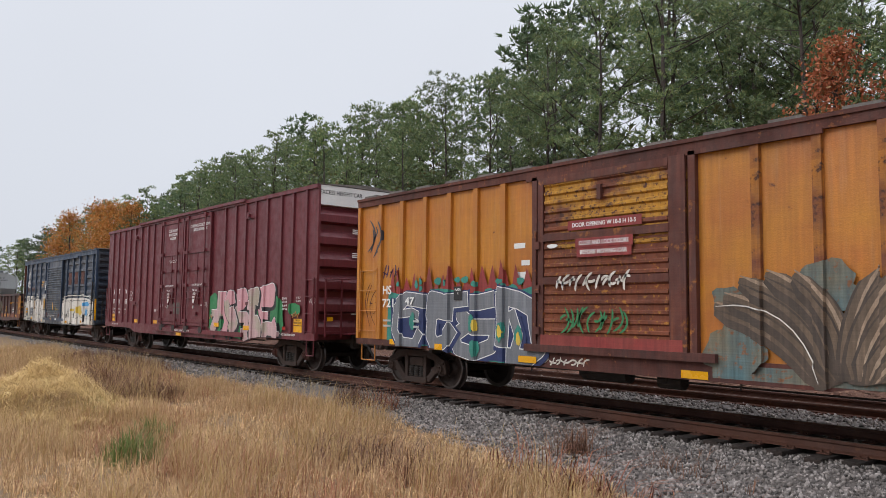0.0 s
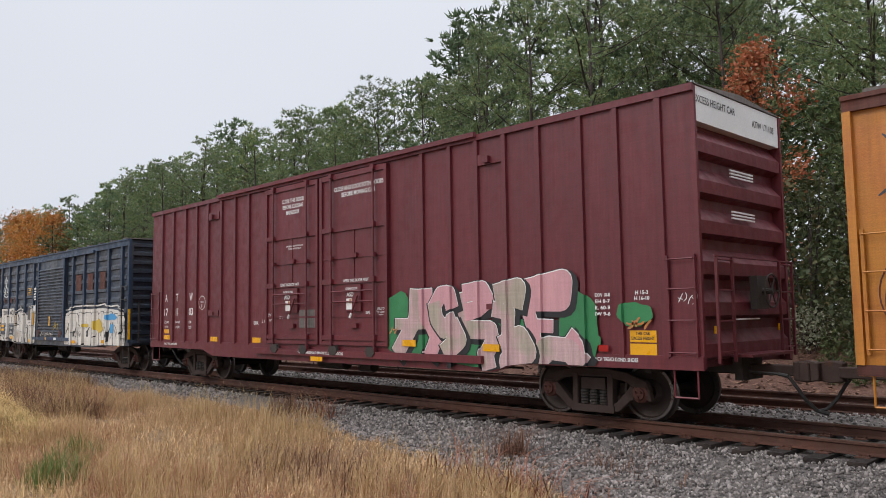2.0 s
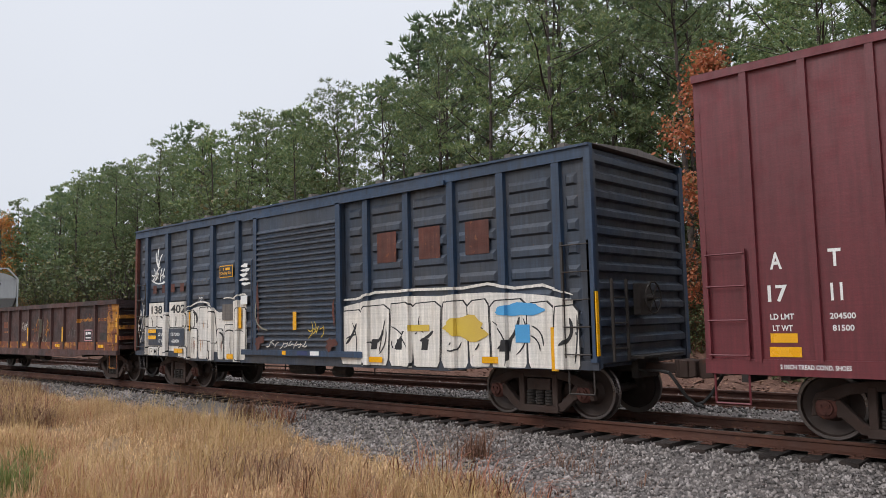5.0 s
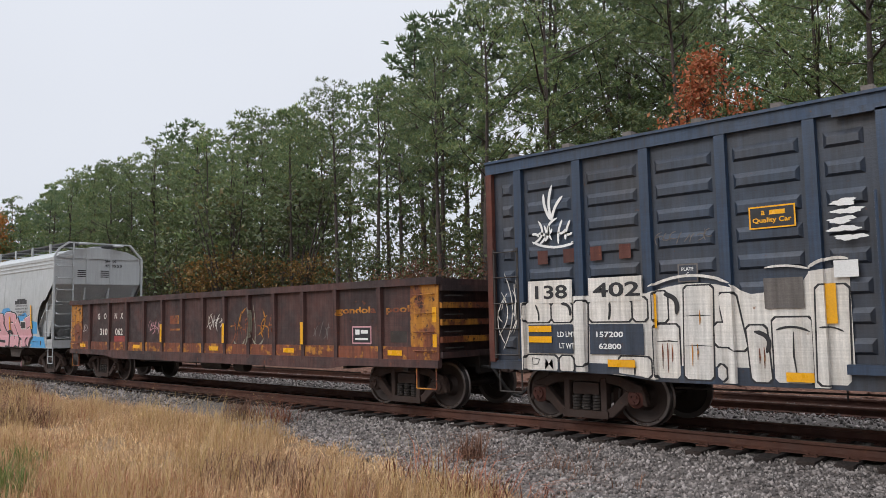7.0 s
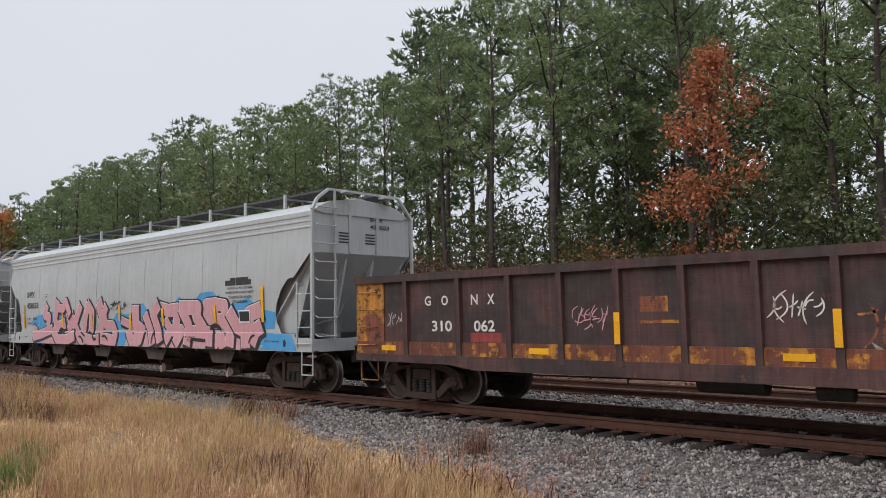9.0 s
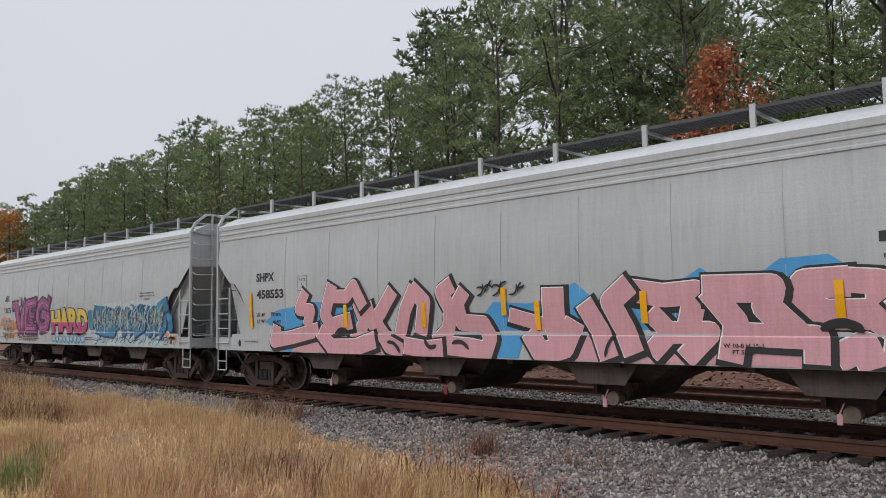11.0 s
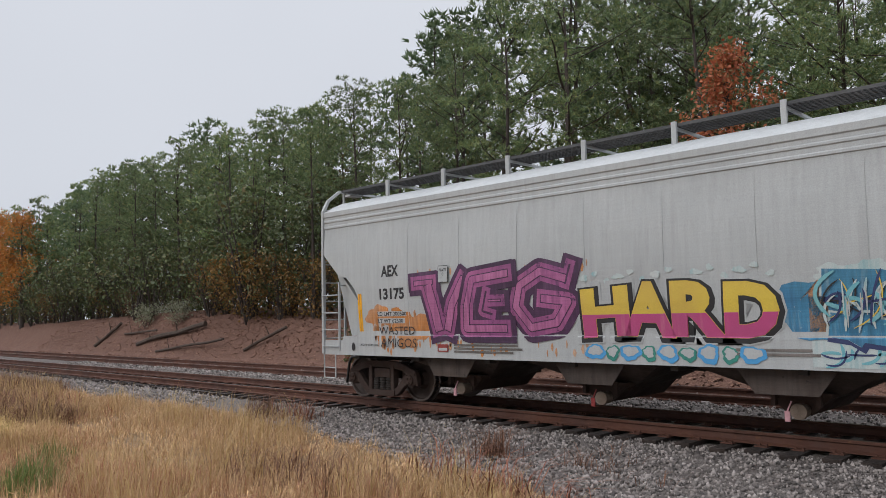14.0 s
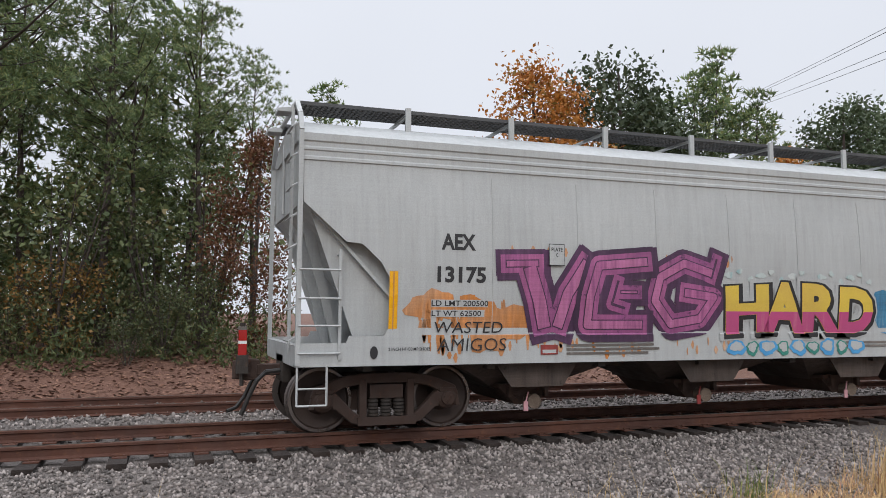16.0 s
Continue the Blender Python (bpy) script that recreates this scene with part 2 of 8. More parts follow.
M_SHRUB = leaf_material("shrub_leaves", (0.048, 0.072, 0.028), (0.100, 0.118, 0.042), (0.15, 0.115, 0.045))
M_STRAW = leaf_material("dry_grass_blades", (0.40, 0.240, 0.115), (0.60, 0.415, 0.225), (0.27, 0.125, 0.07), 0.8, 0.2)
M_HAY = leaf_material("pale_straw", (0.52, 0.36, 0.14), (0.64, 0.46, 0.20), (0.40, 0.25, 0.10), 0.8, 0.2)
M_GREEN = leaf_material("green_grass_blades", (0.075, 0.12, 0.025), (0.14, 0.19, 0.04), (0.25, 0.22, 0.07), 0.7, 0.2)
M_WEED = leaf_material("brown_dead_weeds", (0.10, 0.050, 0.032), (0.17, 0.085, 0.05), (0.07, 0.035, 0.025), 0.9, 0.1)
M_PALEBUSH = leaf_material("pale_seed_heads", (0.36, 0.36, 0.27), (0.25, 0.26, 0.16), (0.16, 0.19, 0.09), 0.8, 0.2)


def flat(name, c, rough=0.55):
    return material(name, c, tuple(v * 0.85 for v in c), None, None, rough, bump=0)


M_WHITE = flat("white_lettering", (0.72, 0.72, 0.70))
M_BLACK = flat("black_lettering", (0.015, 0.015, 0.017))
M_REFLECT = flat("yellow_reflective_strip", (0.75, 0.36, 0.005), 0.3)
M_PINK = material("pink_spray_paint", (0.58, 0.30, 0.32), (0.52, 0.27, 0.30), None, None, 0.6, bump=0, weather=0.45)
M_SKYBLUE = material("blue_spray_paint", (0.06, 0.29, 0.55), (0.05, 0.24, 0.47), None, None, 0.6, bump=0)
M_NAVY = flat("navy_spray_paint", (0.022, 0.035, 0.11))
M_TEAL = material("teal_spray_paint", (0.04, 0.26, 0.20), (0.02, 0.17, 0.14), None, None, 0.6, bump=0, weather=0.8)
M_GRAFGREY = material("grey_spray_paint", (0.19, 0.20, 0.22), (0.14, 0.15, 0.17), None, (0.26, 0.27, 0.29), 0.6, bump=0, weather=0.8)
M_FLAME = material("red_spray_paint", (0.30, 0.03, 0.03), (0.22, 0.04, 0.03), None, None, 0.6, bump=0, weather=0.9)
M_GREENPAINT = material("green_spray_paint", (0.03, 0.20, 0.07), (0.025, 0.15, 0.055), None, None, 0.6, bump=0)
M_TAN = material("tan_spray_paint", (0.40, 0.34, 0.27), (0.50, 0.33, 0.33), None, None, 0.6, bump=0, patch=(0.45, 0.55), weather=0.8)
M_PLUM = flat("plum_spray_paint", (0.055, 0.015, 0.06))
M_CYAN = material("turquoise_spray_paint", (0.10, 0.33, 0.40), (0.16, 0.36, 0.38), None, (0.30, 0.40, 0.40), 0.6, bump=0)
M_LEMON = material("yellow_spray_paint", (0.58, 0.42, 0.05), (0.50, 0.34, 0.06), None, None, 0.6, bump=0)
M_ORANGEPAINT = material("orange_spray_paint", (0.58, 0.20, 0.03), (0.50, 0.30, 0.18), None, (0.55, 0.40, 0.30), 0.6, bump=0, streak_amount=0.8, weather=1.2)
M_CHALK = material("white_spray_paint", (0.74, 0.71, 0.66), (0.66, 0.61, 0.54), (0.30, 0.17, 0.10), (0.40, 0.33, 0.26), 0.6, bump=0, spot_lo=0.68, weather=1.0)
M_REDLIGHT = flat("red_lens", (0.35, 0.012, 0.012), 0.2)
M_HOSE = flat("black_rubber", (0.02, 0.018, 0.017), 0.6)
M_LEAVES = leaf_material("fallen_leaves", (0.16, 0.075, 0.048), (0.27, 0.15, 0.10), (0.09, 0.04, 0.028), 0.9, 0.0)
M_WIRE = flat("dark_cable", (0.03, 0.03, 0.032))


# ---- mesh helpers ----
def box(bm, x0, x1, y0, y1, z0, z1):
    v = [bm.verts.new((x, y, z)) for x in (x0, x1) for y in (y0, y1) for z in (z0, z1)]
    for a, b, c, d in ((0, 1, 3, 2), (4, 6, 7, 5), (0, 4, 5, 1), (2, 3, 7, 6), (0, 2, 6, 4), (1, 5, 7, 3)):
        bm.faces.new((v[a], v[b], v[c], v[d]))


def rod(bm, p, q, r, n=6, r2=None):
    """A round bar from p to q."""
    p, q = Vector(p), Vector(q)
    d = (q - p).normalized()
    a = d.orthogonal().normalized()
    b = d.cross(a)
    rings = []
    for c, rad in ((p, r), (q, r if r2 is None else r2)):
        rings.append([bm.verts.new(c + (a * math.cos(k * math.tau / n) + b * math.sin(k * math.tau / n)) * rad) for k in range(n)])
    for k in range(n):
        bm.faces.new((rings[0][k], rings[0][(k + 1) % n], rings[1][(k + 1) % n], rings[1][k]))
    bm.faces.new(rings[0][::-1])
    bm.faces.new(rings[1])


def bent(bm, pts, r, n=6):
    for p, q in zip(pts, pts[1:]):
        rod(bm, p, q, r, n)


def slab(bm, pts, a0, a1, axis="y"):
    """A flat outline given a thickness: outline in x, z (axis y), y, z (axis x) or x, y (axis z)."""
    put = {"y": lambda p, a: (p[0], a, p[1]), "x": lambda p, a: (a, p[0], p[1]), "z": lambda p, a: (p[0], p[1], a)}[axis]
    lo = [bm.verts.new(put(p, a0)) for p in pts]
    hi = [bm.verts.new(put(p, a1)) for p in pts]
    n = len(pts)
    f = [bm.faces.new(lo), bm.faces.new(hi)]
    for k in range(n):
        f.append(bm.faces.new((lo[k], lo[(k + 1) % n], hi[(k + 1) % n], hi[k])))
    bmesh.ops.recalc_face_normals(bm, faces=f)


def lathe(bm, prof, centre, axis="y", n=28):
    """A turned shape: prof in (radius, offset along the axis)."""
    cx, cy, cz = centre
    rings = []
    for r, o in prof:
        ring = []
        for k in range(n):
            c, s_ = math.cos(k * math.tau / n) * r, math.sin(k * math.tau / n) * r
            ring.append(bm.verts.new((cx + c, cy + o, cz + s_) if axis == "y" else (cx + o, cy + c, cz + s_) if axis == "x" else (cx + c, cy + s_, cz + o)))
        rings.append(ring)
    for a, b in zip(rings, rings[1:]):
        for k in range(n):
            bm.faces.new((a[k], a[(k + 1) % n], b[(k + 1) % n], b[k]))
    for r in (rings[0], rings[-1]):
        bm.faces.new(r)
    bmesh.ops.recalc_face_normals(bm, faces=bm.faces[:])


def part(name, bm, mat, parent=None, label="", at=None, bevel=0.0, smooth=False):
    """Links a bmesh as one mesh object under its thing."""
    if bevel:
        bmesh.ops.bevel(bm, geom=[e for e in bm.edges if len(e.link_faces) == 2 and e.calc_face_angle(0) > 0.6], offset=bevel, segments=1, affect="EDGES", clamp_overlap=True)
    me = bpy.data.meshes.new(name)
    bm.to_mesh(me)
    bm.free()
    if smooth:
        me.shade_smooth()
    for m in mat if isinstance(mat, list) else [mat]:
        me.materials.append(m)
    ob = new(name, me)
    ob.parent = parent
    if at:
        ob.location = at
    if label:
        tagged(ob, label)
    return ob


def raw(name, verts, faces, mat, parent=None, smooth=False):
    """A mesh from computed arrays."""
    me = bpy.data.meshes.new(name)
    verts, faces = np.asarray(verts, float), np.asarray(faces, int)
    me.vertices.add(len(verts))
    me.vertices.foreach_set("co", verts.ravel())
    k = faces.shape[1]
    me.loops.add(faces.size)
    me.loops.foreach_set("vertex_index", faces.ravel())
    me.polygons.add(len(faces))
    me.polygons.foreach_set("loop_start", np.arange(0, faces.size, k))
    me.polygons.foreach_set("loop_total", np.full(len(faces), k))
    me.update(calc_edges=True)
    me.validate()
    if smooth:
        me.shade_smooth()
    for m in mat if isinstance(mat, list) else [mat]:
        me.materials.append(m)
    ob = new(name, me)
    ob.parent = parent
    return ob


# ---- ground ----
def grass_edge(x):
    """Where the ballast gives way to the dry grass, seen along the track."""
    return float(np.interp(x, [-60, -35, -20, -13, -9, -6, -3, 3, 6, 9, 14, 40], [10.2, 9.9, 9.6, 9.2, 8.5, 7.6, 6.9, 6.9, 7.7, 8.3, 8.8, 9.4]))


def ground_z(x, y):
    bank = float(np.interp(x, [-160, -70, -45, -28, -14, -4, 6, 60], [1.2, 1.6, 2.2, 1.5, 0.9, 0.45, 0.4, 0.5]))
    z = float(np.interp(y, [-400, 0, 7.0, 9.4, 10.3, 10.75, 13.2, 13.6, 14.1, 14.6, 18.3, 18.9, 19.6, 20.4, 22.6, 26, 60, 400],
                        [-0.6, -0.55, -0.5, -0.42, -0.29, -0.245, -0.245, -0.22, -0.26, -0.19, -0.19, -0.42, -0.45, -0.25, bank, bank + 0.3, bank + 0.5, 1.0]))
    k = 0.10 if y < 9 or y > 19.5 else 0.02
    return z + k * noise.noise((x * 0.45, y * 0.45, 0)) + k * 0.4 * noise.noise((x * 1.7, y * 1.7, 5))


def axis_steps(lo, hi, near_lo, near_hi, step):
    a = list(np.arange(near_lo, near_hi + 1e-6, step))
    d, x = step * 1.5, near_hi
    while x < hi:
        x += d
        d *= 1.35
        a.append(x)
    d, x = step * 1.5, near_lo
    while x > lo:
        x -= d
        d *= 1.35
        a.insert(0, x)
    return a


def build_ground():
    xs, ys = axis_steps(-2500, 2500, -70, 30, 0.6), axis_steps(-2500, 2500, 2, 30, 0.35)
    verts = [(x, y, ground_z(x, y)) for x in xs for y in ys]
    n = len(ys)
    faces, idx = [], []
    for i in range(len(xs) - 1):
        for j in range(n - 1):
            faces.append((i * n + j, (i + 1) * n + j, (i + 1) * n + j + 1, i * n + j + 1))
            x, y = (xs[i] + xs[i + 1]) / 2, (ys[j] + ys[j + 1]) / 2
            w = 0.35 * noise.noise((x * 0.8, y * 0.8, 3))
            idx.append(0 if y + w < grass_edge(x) else 1 if y + w < 19.7 else 2)
    g = raw("ground", verts, faces, [M_FIELD, M_BALLAST, M_LITTER], smooth=True)
    g.data.polygons.foreach_set("material_index", idx)
    tagged(g, "dry field, grey ballast bed and leaf-strewn bank", "ground", kind="structure")


def stones(name, count, x0, x1, y0, y1, size, rng, label, edge=True, keep=None):
    base = np.array([(1, 0, 0), (-1, 0, 0), (0, 1, 0), (0, -1, 0), (0, 0, 1), (0, 0, -1)], float)
    tri = np.array([(0, 2, 4), (2, 1, 4), (1, 3, 4), (3, 0, 4), (2, 0, 5), (1, 2, 5), (3, 1, 5), (0, 3, 5)])
    vs, fs, k = [], [], 0
    for _ in range(count):
        x, y = rng.uniform(x0, x1), rng.uniform(y0, y1)
        if edge and y < grass_edge(x) - 0.25 + 0.5 * noise.noise((x, y, 0)):
            continue
        if keep and not keep(x, y):
            continue
        s_ = size * rng.uniform(0.55, 1.35)
        r = Euler((rng.uniform(0, 6), rng.uniform(0, 6), rng.uniform(0, 6))).to_matrix()
        sh = base * s_ * np.array([[rng.uniform(0.7, 1.25), rng.uniform(0.6, 1.1), rng.uniform(0.5, 0.9)]]) * np.array([[rng.uniform(0.75, 1.2)] for _ in range(6)])
        vs.append(sh @ np.array(r).T + (x, y, ground_z(x, y) + s_ * 0.25))
        fs.append(tri + k)
        k += 6
    ob = raw(name, np.concatenate(vs), np.concatenate(fs), M_STONE)
    tagged(ob, label, "gravel", kind="stuff")


# ---- tracks ----
RAIL_SECTION = [(-0.075, -0.17), (0.075, -0.17), (0.075, -0.158), (0.012, -0.135), (0.009, -0.055), (0.036, -0.042), (0.037, -0.010), (0.028, 0.0),
                (-0.028, 0.0), (-0.037, -0.010), (-0.036, -0.042), (-0.009, -0.055), (-0.012, -0.135), (-0.075, -0.158)]


def track(yc, name, label, x0, x1, tie_x0, tie_x1, sunk):
    t = tagged(new(name), label, "railway track", kind="structure")
    t.location = (0, yc, 0)
    for side in (-1, 1):
        bm = bmesh.new()
        slab(bm, [(side * GAUGE / 2 + a, b) for a, b in RAIL_SECTION], x0, x1, "x")
        r = part("rail", bm, M_RAILRUST, t)
        bm = bmesh.new()
        box(bm, x0, x1, side * GAUGE / 2 - 0.026, side * GAUGE / 2 + 0.026, -0.002, 0.003)
        part("rail_head", bm, M_RAILHEAD, r, "worn shiny running band on the rail")
    bm = bmesh.new()
    box(bm, -0.115, 0.115, -1.3, 1.3, -0.36, -0.185)
    first = part("tie", bm, M_TIE, t, bevel=0.012)
    bm = bmesh.new()
    for side in (-1, 1):
        yy = side * GAUGE / 2
        box(bm, -0.09, 0.09, yy - 0.19, yy + 0.19, -0.187, -0.170)
        for dx in (-0.05, 0.05):
            for dy in (-0.1, 0.1):
                box(bm, dx - 0.012, dx + 0.012, yy + dy - 0.02, yy + dy + 0.02, -0.172, -0.148)
    plate = part("tie_plate", bm, M_RAILRUST, t)
    rng = random.Random(int(yc * 10))
    n = int((tie_x1 - tie_x0) / 0.5)
    for i in range(n):
        if i:
            a, b = new("tie", first.data), new("tie_plate", plate.data)
            a.parent = b.parent = t
        else:
            a, b = first, plate
        a.location = (tie_x0 + i * 0.5 + rng.uniform(-0.03, 0.03), rng.uniform(-0.05, 0.05), rng.uniform(-0.012, 0.008) - sunk)
        a.rotation_euler = (0, 0, rng.uniform(-0.03, 0.03))
        b.location = (tie_x0 + i * 0.5, 0, 0)
    bm = bmesh.new()
    x = tie_x0 - 0.5
    while x > -140:
        box(bm, x - 0.115, x + 0.115, -1.3, 1.3, -0.36, -0.188)
        x -= 0.5
    tagged(part("far_ties", bm, M_TIE, t), kind="stuff")


# ---- trees ----
def blades(rng, centres, axes, n, length, width, spread):
    """Needle tufts: n thin blades round each centre, leaning along its axis."""
    m = len(centres)
    c = np.repeat(centres, n, 0)
    d = np.repeat(axes, n, 0) + rng.normal(0, spread, (m * n, 3))
    d /= np.linalg.norm(d, axis=1)[:, None] + 1e-9
    s_ = np.cross(d, rng.normal(0, 1, (m * n, 3)))
    s_ /= np.linalg.norm(s_, axis=1)[:, None] + 1e-9
    ln = length * rng.uniform(0.6, 1.25, (m * n, 1))
    v = np.stack([c - s_ * width / 2, c + s_ * width / 2, c + d * ln], 1).reshape(-1, 3)
    return v, np.arange(len(v)).reshape(-1, 3)


def limb_mesh(paths):
    """Tapered bars along paths of (point, radius)."""
    vs, fs, k = [], [], 0
    for path in paths:
        n = 7 if path[0][1] > 0.08 else 4
        for i, (p, r) in enumerate(path):
            for j in range(n):
                a = j * math.tau / n
                vs.append((p[0] + r * math.cos(a), p[1] + r * math.sin(a), p[2] + (0 if path[0][1] > 0.08 else r * math.sin(a * 2))))
            if i:
                for j in range(n):
                    fs.append((k + (i - 1) * n + j, k + (i - 1) * n + (j + 1) % n, k + i * n + (j + 1) % n, k + i * n + j))
        k += n * len(path)
    return vs, fs


def pine(seed, h, crown_from, spread, count, label, needles, dense=15, puff=8, blade=(0.22, 0.031)):
    """A pine: a tapered stem, upswept limbs, and on each limb rounded pads of needle brushes."""
    rng = np.random.default_rng(seed)
    lean = rng.normal(0, 0.018, 2)
    wob = rng.uniform(0, 6, 2)
    def stem(z):
        return np.array([lean[0] * z + 0.12 * math.sin(z * 0.35 + wob[0]), lean[1] * z + 0.12 * math.sin(z * 0.3 + wob[1]), z])
    foot = stem(0) * (1, 1, 0)
    r0 = 0.0115 * h
    paths = [[(stem(z) - foot, max(0.02, r0 * (1 - 0.92 * z / h))) for z in np.linspace(-0.4, h * 0.98, 11)]]
    cen, ax = [], []

    def pad(q, rad):
        for _ in range(puff):
            v = rng.normal(0, 1, 3)
            v[2] = abs(v[2]) - 0.25
            v /= np.linalg.norm(v)
            cen.append(q + v * (rad, rad, rad * 0.45) * rng.uniform(0.55, 1.0))
            a = v + np.array([0, 0, 0.40])
            ax.append(a / np.linalg.norm(a))
    for z in np.arange(0.18 * h, crown_from * h, 0.55):
        # broken dead snags below the crown
        az, ln = rng.uniform(0, math.tau), rng.uniform(0.4, 1.5)
        d = np.array([math.cos(az), math.sin(az), rng.uniform(-0.15, 0.2)])
        paths.append([(stem(z) - foot + d * ln * u, 0.02 * (1 - 0.75 * u)) for u in (0, 0.5, 1)])
    count = int(count * 0.80)
    for i in range(count):
        f = crown_from + (1 - crown_from) * (i + rng.uniform(0, 1)) / count
        dead = f < crown_from + 0.08 and rng.uniform() < 0.5
        az = rng.uniform(0, math.tau)
        g = (f - crown_from) / (1 - crown_from)
        ln = spread * (0.5 + 1.05 * g if g < 0.4 else 0.92 * (1 - (g - 0.4) / 0.64) + 0.10) * rng.uniform(0.5, 1.2)
        d = np.array([math.cos(az), math.sin(az), rng.uniform(-0.12, 0.28) + 0.5 * g])
        p0 = stem(f * h) - foot
        pts = [(p0 + d * ln * u + np.array([0, 0, 0.18 * ln * u * u]) + rng.normal(0, 0.05, 3) * u, 0.035 * (1 - 0.8 * u) * (0.5 + ln / 3)) for u in (0, 0.35, 0.7, 1.0)]
        paths.append(pts)
        if dead:
            continue
        for j in range(1 + int(1.6 * ln)):
            u = 1.0 if j == 0 else rng.uniform(0.40, 0.95)
            side = rng.normal(0, 1, 3) * (0.22 * ln * u, 0.22 * ln * u, 0.10) * (0.3 if j == 0 else 1)
            pad(p0 + d * ln * u + np.array([0, 0, 0.18 * ln * u * u + 0.05]) + side, rng.uniform(0.34, 0.62) * (0.7 + 0.12 * ln))
    for j in range(3):
        pad(stem(h * (0.93 + 0.025 * j)) - foot, 0.26)
    t = tagged(new("pine_tree"), label, "pine tree", "pines beside the tracks")
    vs, fs = limb_mesh(paths)
    raw("trunk", vs, fs, M_BARK, t, True)
    v, f = blades(rng, np.array(cen), np.array(ax), dense, blade[0], blade[1], 0.58)
    raw("crown", v, f, needles, t)
    return t


def leafy(seed, name, h, width, leaves, mat, label, category, group, base=0.25, leaf=0.13, bushy=False):
    """A broadleaf tree or shrub: forked limbs and many single leaves in uneven clumps."""
    rng = np.random.default_rng(seed)
    paths, tips = [], []
    n_main = 7 if bushy else 1
    for k in range(n_main):
        az = rng.uniform(0, math.tau)
        tilt = 0.35 * width / h if bushy else 0.03
        top = np.array([math.cos(az) * tilt * h, math.sin(az) * tilt * h, h * rng.uniform(0.75, 0.95)])
        paths.append([(top * u + (0, 0, -0.3 * (1 - u)), (0.012 * h if bushy else 0.018 * h) * (1 - 0.85 * u)) for u in (0, 0.3, 0.6, 1)])
        for i in range(10 if bushy else 42):
            u = base + (1 - base) * rng.uniform() ** 0.9
            p = top * u
            a2 = rng.uniform(0, math.tau)
            prof = math.sin(math.pi * min(1, (u - base) / (1 - base) * 0.86 + 0.14)) ** 0.7
            ln = width / 2 * prof * rng.uniform(0.45, 1.1)
            q = p + np.array([math.cos(a2) * ln, math.sin(a2) * ln, ln * rng.uniform(0.1, 0.6)])
            paths.append([(p, 0.006 * h * 0.5), ((p + q) / 2 + rng.normal(0, 0.05, 3), 0.003 * h), (q, 0.006)])
            tips += [q, p * 0.4 + q * 0.6, p * 0.15 + q * 0.85]
    tips = np.array(tips)
    c = tips[rng.integers(0, len(tips), leaves)] + rng.normal(0, 1, (leaves, 3)) * (0.048 * width + 0.08)
    c[:, 2] = np.maximum(c[:, 2], 0.05)
    n1 = rng.normal(0, 1, (leaves, 3))
    n1 /= np.linalg.norm(n1, axis=1)[:, None]
    n2 = np.cross(n1, rng.normal(0, 1, (leaves, 3)))
    n2 /= np.linalg.norm(n2, axis=1)[:, None]
    s_ = leaf * rng.uniform(0.6, 1.3, (leaves, 1))
    v = np.stack([c - n1 * s_ * 0.6, c + n2 * s_ * 0.36, c + n1 * s_ * 0.6, c - n2 * s_ * 0.36], 1).reshape(-1, 3)
    t = tagged(new(name), label, category, group)
    vs, fs = limb_mesh(paths)
    raw("stem" if bushy else "trunk", vs, fs, M_BARK, t, True)
    raw("foliage" if bushy else "crown", v, np.arange(len(v)).reshape(-1, 4), mat, t)
    return t


def place(ob, x, y, turn, size, first):
    m = Matrix.LocRotScale((x, y, ground_z(x, y) - 0.02), Euler((0, 0, turn)), None)
    if not first:
        ob = copy_thing(ob, m)
    ob.matrix_basis = m @ Matrix.Diagonal((size, size, size, 1))
    return ob


